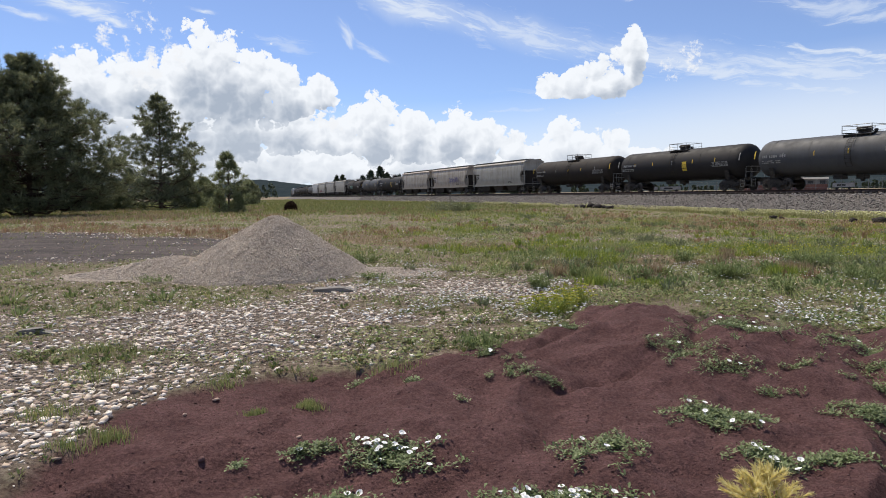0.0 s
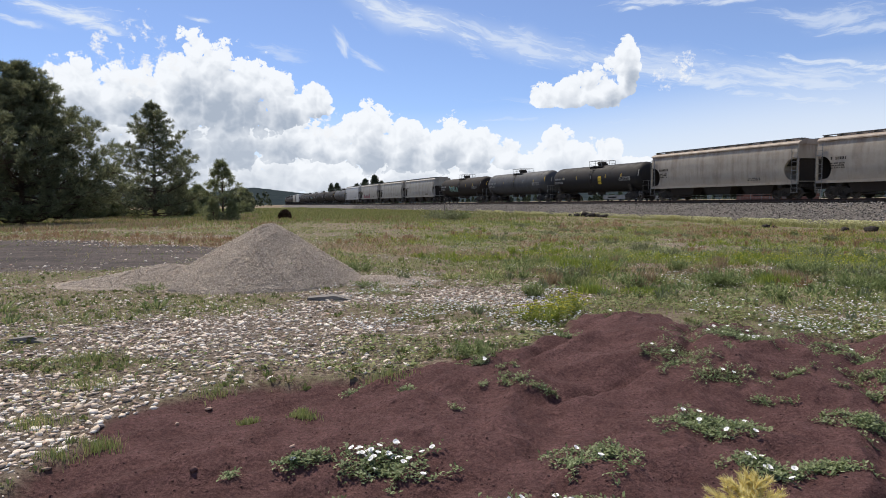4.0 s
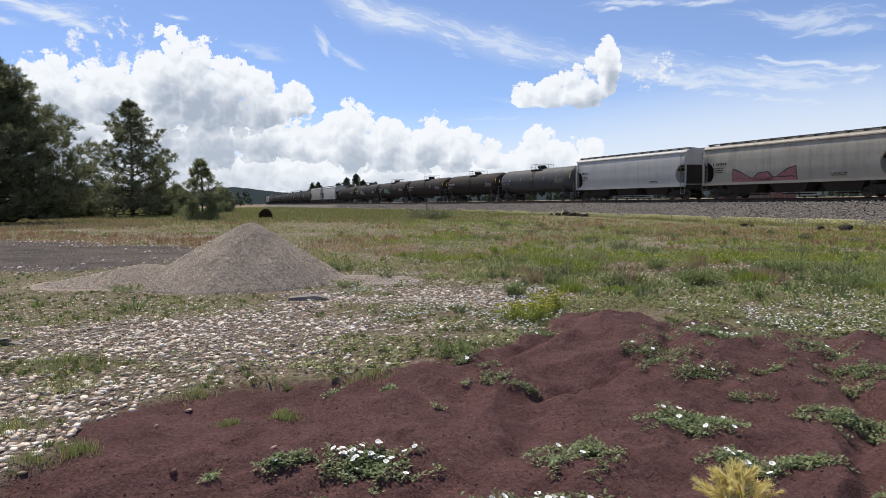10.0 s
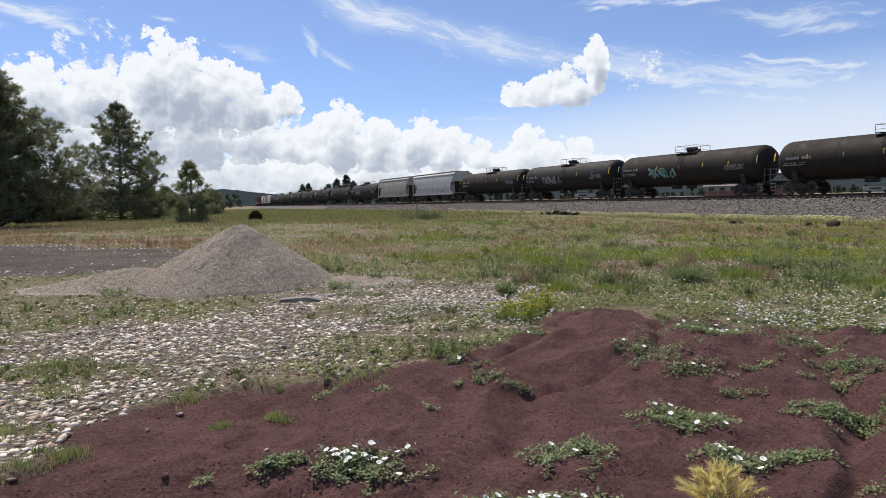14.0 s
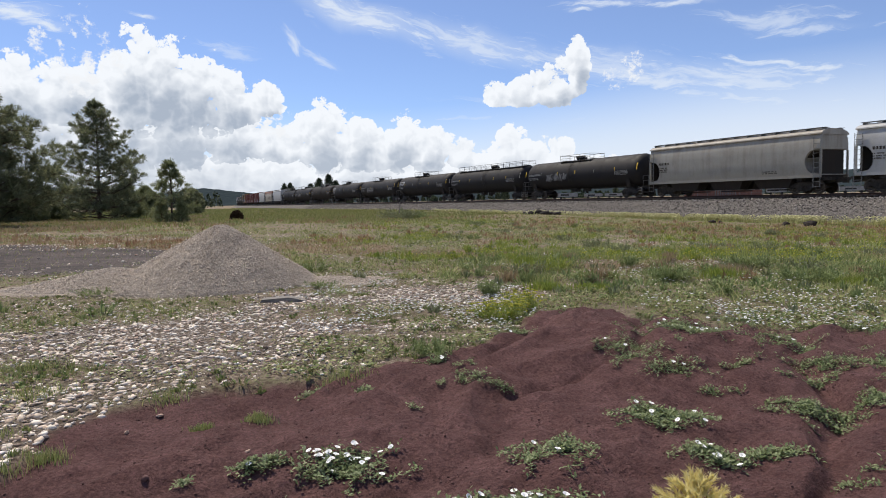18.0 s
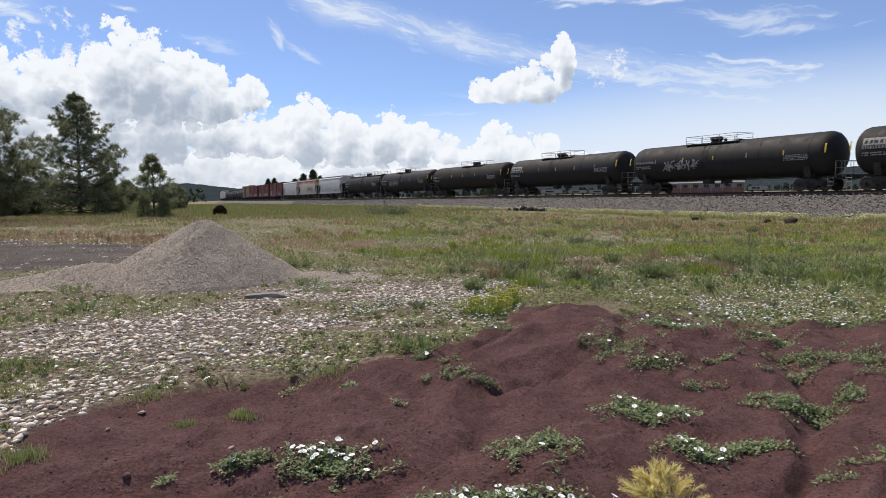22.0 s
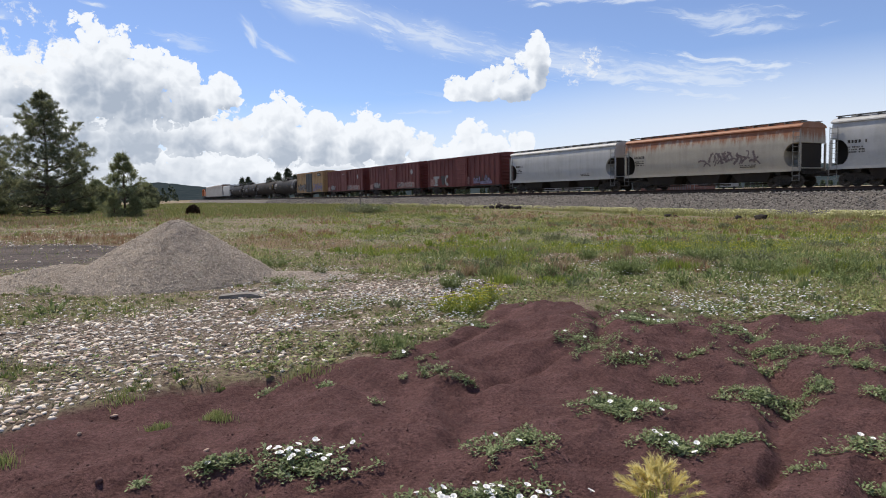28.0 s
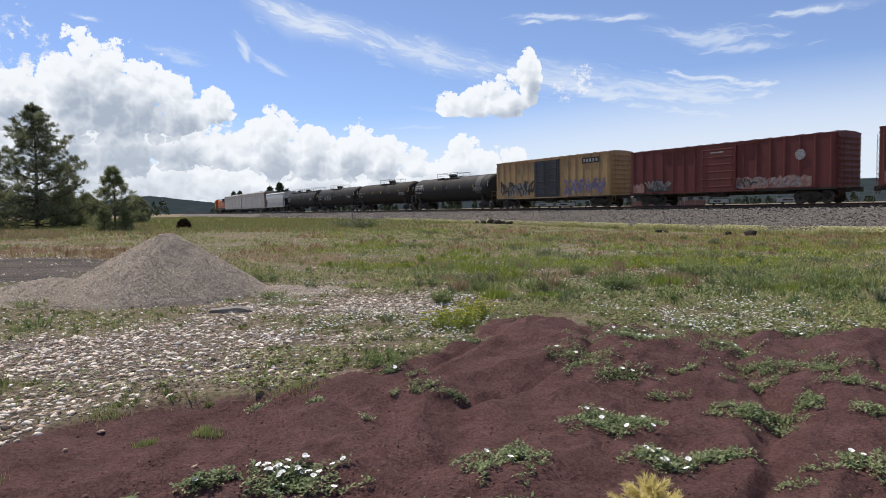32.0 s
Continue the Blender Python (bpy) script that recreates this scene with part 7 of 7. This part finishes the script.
def twig_mesh(name, segments, material, parent, n=4):
    """Tapered sticks joined into one mesh; a segment: start, end, two radii."""
    p, q = np.array([g[0] for g in segments]), np.array([g[1] for g in segments])
    r0, r1 = np.array([g[2] for g in segments]), np.array([g[3] for g in segments])
    d = q - p
    d /= np.linalg.norm(d, axis=1, keepdims=True) + 1e-9
    a = np.cross(d, np.where(np.abs(d[:, 2:]) < 0.9, np.array((0, 0, 1.0)), np.array((1.0, 0, 0))))
    a /= np.linalg.norm(a, axis=1, keepdims=True) + 1e-9
    b = np.cross(d, a)
    rings = []
    for c, r in ((p, r0), (q, r1)):
        for k in range(n):
            rings.append(c + (a * math.cos(k * math.tau / n) + b * math.sin(k * math.tau / n)) * r[:, None])
    f = np.array([(k, (k + 1) % n, n + (k + 1) % n, n + k) for k in range(n)])
    faces = (f[None] + 2 * n * np.arange(len(p))[:, None, None]).reshape(-1, 4)
    ob = from_arrays(name, np.stack(rings, 1).reshape(-1, 3), faces, material)
    ob.parent = parent
    return tagged(ob, kind="stuff")


def pine(name, label, x, y, high, spread, seed, needles, whorls=26, per=6, brush=0.34, count=9, foot=0.06, lean=0.0, dense=1.0, twigs=7):
    """A pine: whorls of limbs with upturned ends, side twigs along each limb, brushes of needles on every twig."""
    rng = np.random.default_rng(seed)
    tree = tagged(new(name), label, "tree", "trees")
    tree.location = (x, y, float(land(x, y)) - 0.05)
    bm = bmesh.new()
    knots = [Vector((lean * t * high + 0.012 * high * math.sin(3 * t + seed), 0.012 * high * math.sin(4 * t), t * high)) for t in np.linspace(0, 1, 9)]
    thick = high * 0.017
    for i in range(8):
        tube(bm, knots[i], knots[i + 1], thick * (1 - i / 8) + 0.015, 8, thick * (1 - (i + 1) / 8) + 0.012)
    part("trunk", bm, BARK, tree)
    sticks = []
    pos, way, size = [], [], []

    def brushes(p, out, n, loose):
        for _ in range(n):
            e = Vector(rng.normal(0, loose, 3))
            pos.append(p + e)
            way.append((out * 0.75 + Vector((0, 0, 0.75)) + e * (0.4 / max(loose, 0.05))).normalized())
            size.append(brush * rng.uniform(0.75, 1.2))

    for k in range(whorls):
        t = foot + (0.975 - foot) * (k + rng.random() * 0.5) / whorls
        u = t * 8
        i = min(int(u), 7)
        c = knots[i].lerp(knots[i + 1], u - i)
        full = spread * float(np.interp(t, (0, 0.12, 0.28, 0.45, 0.62, 0.78, 0.9, 1.0), (0.88, 1.0, 0.98, 0.78, 0.54, 0.32, 0.15, 0.03))) * rng.uniform(0.8, 1.08)
        for j in range(per if t < 0.8 else max(4, per - 2)):
            if rng.random() > dense:
                continue
            a = (j + rng.uniform(-0.4, 0.4)) * math.tau / per + k * 2.4
            reach = full * rng.uniform(0.55, 1.1)
            rise = rng.uniform(-0.14, 0.08) + 0.62 * t
            out = Vector((math.cos(a), math.sin(a), 0))
            over = Vector((-math.sin(a), math.cos(a), 0))
            last, r0 = c, 0.006 * high * (1 - t) + 0.012
            for q in range(1, 7):
                f = q / 6
                p = c + out * (reach * f) + Vector((0, 0, reach * (rise * f + 0.22 * f * f * f))) + Vector(rng.normal(0, 0.025 * reach, 3))
                sticks.append((last, p, r0 * (1 - 0.85 * (f - 1 / 6)), r0 * (1 - 0.85 * f)))
                bare = 0.34 if t < 0.7 else 0.10
                if f > bare:
                    for g in range(max(1, round(twigs * reach / spread / 2.2))):
                        side = over * (rng.choice((-1, 1)) * rng.uniform(0.35, 1.0)) + out * rng.uniform(0.15, 0.8) + Vector((0, 0, rng.uniform(-0.1, 0.55)))
                        ln = reach * rng.uniform(0.12, 0.30) * (1.25 - 0.6 * f) + 0.10
                        tip = p + side.normalized() * ln
                        sticks.append((p, tip, r0 * 0.3 + 0.004, 0.004))
                        brushes(tip, (side + out).normalized(), 2, 0.28 * brush)
                        brushes(p.lerp(tip, rng.uniform(0.35, 0.75)), side.normalized(), 1, 0.30 * brush)
                last = p
            brushes(last, out, 3, 0.32 * brush)
    for k in range(14):
        brushes(knots[-1] - Vector((0, 0, 0.05 * high * k / 14)), Vector((0, 0, 1)), 1, 0.10)
    twig_mesh("limbs", sticks, BARK, tree)
    crown = tufts_mesh("crown", np.array(pos), np.array(way), np.array(size), count, needles, rng, 0.045)
    crown.parent = tree
    return tree


def at_azimuth(azim, dist):
    return dist * math.sin(radians(azim)), dist * math.cos(radians(azim))


pine("pine_tree", "tall dark ponderosa pine with limbs to the ground", *at_azimuth(-34.9, 55), 11.3, 6.0, 601, NEEDLES, 26, 8, 0.35, 24, 0.02, 0.0, 0.96, 15)
pine("pine_tree", "slender dark pine with open branches", *at_azimuth(-25.95, 75), 11.9, 4.7, 602, NEEDLES, 18, 6, 0.38, 22, 0.02, -0.006, 0.84, 9)
pine("pine_tree", "young light green pine beside the field", *at_azimuth(-20.85, 55), 4.7, 2.0, 603, NEEDLES_LIGHT, 9, 4, 0.32, 20, 0.03, 0.0, 0.85, 4)
pine("pine_tree", "low young pine at the foot of another", *at_azimuth(-21.6, 53), 1.7, 0.6, 604, NEEDLES_LIGHT, 6, 4, 0.24, 14, 0.02, 0.0, 0.9, 3)
pine("pine_tree", "low young pine at the foot of another", *at_azimuth(-20.1, 53.5), 1.5, 0.55, 605, NEEDLES_LIGHT, 6, 4, 0.22, 14, 0.02, 0.0, 0.9, 3)
pine("juniper", "olive green juniper behind the pines", *at_azimuth(-24.1, 80), 4.0, 1.7, 606, NEEDLES_LIGHT, 11, 6, 0.40, 20, 0.02)
pine("juniper", "olive green juniper behind the pines", *at_azimuth(-22.7, 92), 3.6, 2.0, 607, NEEDLES_LIGHT, 9, 6, 0.42, 20, 0.02)
pine("juniper", "olive green juniper behind the pines", *at_azimuth(-29.4, 80), 2.4, 1.9, 608, NEEDLES_LIGHT, 8, 6, 0.40, 20, 0.02)
pine("juniper", "olive green juniper behind the pines", *at_azimuth(-31.0, 74), 2.6, 2.0, 609, NEEDLES_LIGHT, 8, 6, 0.40, 20, 0.02)
pine("juniper", "olive green juniper behind the pines", *at_azimuth(-19.2, 105), 3.6, 1.9, 610, NEEDLES, 9, 6, 0.40, 20, 0.02)
pine("pine_tree", "dark pine at the edge of the view", *at_azimuth(-40.0, 58), 11.0, 5.4, 611, NEEDLES, 20, 6, 0.36, 22, 0.03, 0.0, 0.92, 10)
for k, (azim, dist, high) in enumerate(((-8.9, 235, 9.0), (-8.1, 240, 10.5), (-7.5, 238, 8.0), (-11.8, 290, 9.0), (-11.3, 300, 9.5), (-6.4, 260, 8.0), (-9.6, 250, 7.5), (-5.0, 300, 8.0))):
    pine("pine_tree", "dark far pine beyond the track", *at_azimuth(azim, dist), high, 2.8, 620 + k, NEEDLES_FAR, 10, 5, 0.7, 12, 0.15, 0.0, 0.8, 4)


def dead_bush(x, y):
    """A round, brown, dead juniper bush."""
    rng = np.random.default_rng(71)
    bush = thing("dead_bush", "round dark brown dead bush in the field", "bush")
    bush.location = (x, y, float(land(x, y)))
    bm = bmesh.new()
    for k in range(26):
        a, e = rng.random() * math.tau, rng.uniform(0.2, 1.4)
        tube(bm, (0, 0, 0), (0.5 * math.cos(a) * math.cos(e), 0.45 * math.sin(a) * math.cos(e), 0.85 * math.sin(e)), 0.02, 4, 0.006)
    part("branches", bm, TWIG_BROWN, bush)
    n = 900
    d = rng.normal(0, 1, (n, 3))
    d[:, 2] = np.abs(d[:, 2])
    d /= np.linalg.norm(d, axis=1, keepdims=True)
    pos = d * np.array((0.56, 0.5, 0.78)) * (0.55 + 0.4 * rng.random((n, 1)))
    ob = tufts_mesh("twigs", pos, d, np.full(n, 0.14), 7, TWIG_BROWN, rng, 0.2)
    ob.parent = bush


dead_bush(*at_azimuth(-15.8, 58))


def marker_post(x, y):
    post = thing("marker_post", "thin weathered wooden post beside the track", "post")
    post.location = (x, y, float(land(x, y)))
    bm = bmesh.new()
    box(bm, -0.06, 0.06, -0.05, 0.05, -0.2, 1.75)
    bmesh.ops.bevel(bm, geom=bm.edges[:], offset=0.012, segments=1, affect="EDGES")
    part("post_shaft", bm, WEATHERED_WOOD, post)
    bm = bmesh.new()
    box(bm, -0.09, 0.09, -0.065, -0.052, 1.30, 1.62)
    part("marker_plate", bm, STEEL_DARK, post)


marker_post(*at_azimuth(-2.0, 74))


# ---- the distance ----
def build_hill():
    az = np.linspace(-75, 60, 560)
    # skyline elevation by azimuth
    sky = np.interp(az, (-75, -45, -34, -29.4, -26, -22.5, -20.2, -18.4, -16.6, -14.0, -11.5, -9.0, -5, 5, 20, 60), (0.9, 1.2, 1.5, 1.6, 1.45, 1.0, 1.2, 1.47, 1.25, 0.91, 0.72, 0.6, 0.8, 1.2, 1.6, 1.8))
    rows = []
    for k, (share, dist) in enumerate(((-0.12, 1500), (0.3, 1750), (0.6, 2000), (0.85, 2200), (1.0, 2350), (0.6, 2700))):
        rough = (field(az * 6, np.full_like(az, k * 3.0), 1.0, 151, 3) - 0.5) * (0.10 if 0 < k < 5 else 0.0)
        d = np.full_like(az, float(dist))
        rows.append(np.stack((d * np.sin(np.radians(az)), d * np.cos(np.radians(az)), 1.6 + d * np.tan(np.radians(np.maximum(sky * share, -0.2) + rough * min(share, 1)))), -1))
    v = np.stack(rows)
    n, m = v.shape[:2]
    i, j = np.meshgrid(np.arange(n - 1), np.arange(m - 1), indexing="ij")
    faces = np.stack((i * m + j, i * m + j + 1, (i + 1) * m + j + 1, (i + 1) * m + j), -1).reshape(-1, 4)
    # the blue of the distance haze is mixed into the hill's base colour
    ob = from_arrays("backdrop", v.reshape(-1, 3), faces, plain("haze_blue_forest_hill", (0.022, 0.032, 0.038), (0.040, 0.052, 0.056), 0.03, 0.95, 0.0, 0.0, 0.4, spec=0.0), True)
    tagged(ob, "low forested hills in the distance", "hill", kind="structure")


build_hill()


def build_woods():
    rng = np.random.default_rng(81)
    n = 560
    azim = np.concatenate((rng.uniform(-48, -12, 320), rng.uniform(-12, 40, 240)))
    dist = rng.uniform(320, 700, n)
    x, y = dist * np.sin(np.radians(azim)), dist * np.cos(np.radians(azim))
    high = rng.uniform(3.5, 9.0, n) * np.where(azim > -12, 0.55, 1)
    keep = np.abs(track_away(x, y)) > 14
    x, y, high = x[keep], y[keep], high[keep]
    n = len(x)
    each = 46
    t = rng.random((n, each))
    a = rng.random((n, each)) * math.tau
    r = high[:, None] * 0.28 * (1 - t) ** 0.8 * rng.random((n, each)) ** 0.5
    base = land(x, y)
    pos = np.stack((x[:, None] + r * np.cos(a), y[:, None] + r * np.sin(a), base[:, None] + high[:, None] * (0.06 + 0.92 * t)), -1).reshape(-1, 3)
    way = np.stack((np.cos(a), np.sin(a), np.full_like(a, 0.4)), -1).reshape(-1, 3)
    ob = tufts_mesh("distant_woods", pos, way, np.full(len(pos), 1.1), 3, NEEDLES_FAR, rng, 0.35)
    tagged(ob, "dark distant pine woods below the hills", "woods", kind="stuff")


build_woods()

# ---- beyond the track: a low building, a fence and parked trailers ----
WALL_RED = plain("brick_red_wall", (0.17, 0.075, 0.055), (0.25, 0.12, 0.09), 2.0, 0.9, 0.0, 0.2)
WALL_GREY = plain("grey_wall", (0.14, 0.135, 0.125), (0.22, 0.21, 0.20), 1.5, 0.85, 0.0, 0.2)
VAN_WHITE = plain("white_vehicle_paint", (0.22, 0.22, 0.215), (0.32, 0.32, 0.315), 1.0, 0.4, 0.0, 0.0)
DARK_GLASS = plain("dark_window", (0.02, 0.022, 0.025), (0.04, 0.042, 0.045), 2.0, 0.2, 0.0, 0.0)
RUBBER = plain("tyre_rubber", (0.02, 0.02, 0.02), (0.04, 0.04, 0.04), 8.0, 0.9)


def low_building():
    x, y = at_azimuth(25.0, 172)
    house = thing("low_building", "long low building with brick-red base and grey upper wall", "building")
    house.matrix_basis = pose(x, y, float(land(x, y)) - 0.1, 0, 0, -25)
    bm = bmesh.new()
    box(bm, -8.5, 8.5, -3, 3, 0, 1.3)
    part("lower_wall", bm, WALL_RED, house)
    bm = bmesh.new()
    box(bm, -8.46, 8.46, -2.96, 2.96, 1.3, 2.5)
    part("upper_wall", bm, WALL_GREY, house)
    bm = bmesh.new()
    prism(bm, [(-3.4, 2.5), (0, 2.95), (3.4, 2.5)], -8.8, 8.8, "x")
    part("roof", bm, WALL_GREY, house)
    for k in range(7):
        bm = bmesh.new()
        xx = -7.4 + k * 2.4
        box(bm, xx, xx + 1.1, -3.03, -2.94, 1.35, 2.15)
        part("window", bm, DARK_GLASS, house)
    for k in range(9):
        bm = bmesh.new()
        xx = -1.6 + k * 0.55
        box(bm, xx, xx + 0.22, -3.06, -2.98, 0.2, 1.25)
        part("pilaster", bm, WALL_GREY, house)


low_building()


def parked_trailer(azim, dist, length, high, turn):
    x, y = at_azimuth(azim, dist)
    van = thing("parked_trailer", "white box trailer parked beyond the railway", "trailer", "parked trailers")
    van.matrix_basis = pose(x, y, float(land(x, y)), 0, 0, turn)
    bm = bmesh.new()
    box(bm, -length / 2, length / 2, -1.1, 1.1, 0.55, high)
    bmesh.ops.bevel(bm, geom=bm.edges[:], offset=0.12, segments=2, affect="EDGES")
    part("trailer_body", bm, VAN_WHITE, van)
    bm = bmesh.new()
    box(bm, -length * 0.3, length * 0.1, -1.12, -1.08, high * 0.55, high * 0.8)
    part("side_window", bm, DARK_GLASS, van)
    for xx in (-length * 0.28, length * 0.28):
        for yy in (-1.05, 0.85):
            bm = bmesh.new()
            lathe(bm, [(yy, 0.34), (yy + 0.2, 0.34)], 14, (xx, 0, 0.34), "y")
            part("wheel", bm, RUBBER, van)


for row in ((12.6, 190, 6.0, 1.7, -12), (14.8, 192, 5.2, 1.45, -14), (16.6, 195, 5.6, 1.5, -16), (28.9, 190, 4.6, 1.6, -28), (34.0, 190, 6.0, 1.6, -30)):
    parked_trailer(*row)


def fence():
    f = thing("wire_fence", "grey steel post and rail fence beyond the railway", "fence")
    a, b = Vector((*at_azimuth(18, 140), 0)), Vector((*at_azimuth(46, 120), 0))
    n = 34
    tops = []
    for k in range(n):
        p = a.lerp(b, k / (n - 1))
        z = float(land(p.x, p.y))
        bm = bmesh.new()
        tube(bm, (p.x, p.y, z - 0.1), (p.x, p.y, z + 1.9), 0.05, 6)
        part("post", bm, GALVANISED, f)
        tops.append(Vector((p.x, p.y, z)))
    for h in (0.5, 1.2, 1.85):
        bm = bmesh.new()
        for p, q in zip(tops, tops[1:]):
            tube(bm, p + Vector((0, 0, h)), q + Vector((0, 0, h)), 0.02, 4)
        part("rail", bm, GALVANISED, f)


fence()

# ---- foxtail grass close to the camera ----
FOX_BASE = Vector((0.53, 1.19, 0.0))


def build_foxtail():
    rng = np.random.default_rng(91)
    plant = thing("foxtail_grass", "clump of golden bristly foxtail grass heads", "grass")
    base = float(land(FOX_BASE.x, FOX_BASE.y))
    plant.location = (FOX_BASE.x, FOX_BASE.y, base)
    for k in range(34):
        a, q = rng.random() * math.tau, math.sqrt(rng.random())
        r = 0.066 * q
        top = Vector((r * math.cos(a), r * math.sin(a), 1.05 - base + 0.032 * (1 - q * q) * 2 - 0.052 + rng.normal(0, 0.008)))
        way = (Vector((math.cos(a) * q * 1.1, math.sin(a) * q * 1.1, 0.8)) + Vector(rng.normal(0, 0.2, 3))).normalized()
        bm = bmesh.new()
        root = Vector((rng.normal(0, 0.02), rng.normal(0, 0.02), -0.02))
        mid = root.lerp(top, 0.6) + Vector(rng.normal(0, 0.008, 3))
        tube(bm, root, mid, 0.0014, 4)
        tube(bm, mid, top - way * 0.03, 0.0012, 4)
        part("stalk", bm, WEED_LIGHT, plant)
        # bristles sweep forward along a spike that nods outward
        m = 130
        t = rng.random(m)
        nod = np.array((math.cos(a) * q, math.sin(a) * q, -0.25))
        o = np.array(top)[None] + np.array(way)[None] * (t[:, None] * 0.040 - 0.022) + nod[None] * (t[:, None] ** 2) * 0.012
        d = np.array(way)[None] * 0.95 + nod[None] * t[:, None] * 0.5 + rng.normal(0, 0.42, (m, 3))
        d /= np.linalg.norm(d, axis=1, keepdims=True)
        ln = (0.011 + 0.016 * rng.random(m)) * (1.1 - 0.4 * t)
        side = np.cross(d, rng.normal(0, 1, (m, 3)))
        side /= np.linalg.norm(side, axis=1, keepdims=True)
        w = side * 0.0009
        v = np.stack((o - w, o + w, o + d * ln[:, None]), 1)
        f = np.arange(3 * m).reshape(-1, 3)
        ob = from_arrays("seed_head", v.reshape(-1, 3), f, STRAW)
        ob.parent = plant
    return plant


FOXTAIL = build_foxtail()
# how the wind and the pan carry the head: seconds, metres across, ahead, up
SWAY = ((0, 0.004, -0.005, 0.012), (1, 0.006, -0.006, 0.012), (3, -0.002, -0.002, 0.009), (5.5, -0.012, 0.002, 0.021), (8, 0.005, -0.005, 0.035), (10, 0.004, -0.005, 0.024),
        (12, -0.013, 0.003, 0.021), (14, -0.009, 0.001, 0.015), (17, -0.013, 0.003, -0.017), (19, -0.018, 0.005, -0.004), (21, -0.031, 0.010, -0.017), (23, -0.046, 0.016, 0.005),
        (25, -0.014, 0.003, 0.0), (28, -0.010, 0.001, -0.007), (30, -0.013, 0.003, -0.023), (32, -0.007, 0.0, -0.012))


# ---- what moves ----
def spin(wheelset, others):
    """Wheels roll with the train: one turn of keys, shared by all wheelsets at the same place under their trucks."""
    x = wheelset.location.x
    rows = []
    for k in range(32 * FPS + 1):
        t = k / FPS
        rows.append((t, Matrix.Translation((x, 0, 0.457)) @ Matrix.Rotation(SPEED * t / 0.457, 4, "Y")))
    walk(wheelset, rows)
    keys = wheelset.animation_data
    for other in others:
        other.rotation_mode = "QUATERNION"
        data = other.animation_data_create()
        data.action, data.action_slot = keys.action, keys.action_slot


def motions():
    for car, s in TRAIN:
        walk(car, [(t, car_pose(s + SPEED * t)) for t in (*range(0, 32, 2), 32)])
    base = float(land(FOX_BASE.x, FOX_BASE.y))
    walk(FOXTAIL, [(t, pose(FOX_BASE.x, FOX_BASE.y, base + up, math.degrees(-ahead), math.degrees(across), 0)) for t, across, ahead, up in SWAY])
    wheels = [o for o in scene.objects if o.name.startswith("wheelset")]
    for ahead in (False, True):
        row = [w for w in wheels if (w.location.x > 0) == ahead]
        spin(row[0], row[1:])


motions()
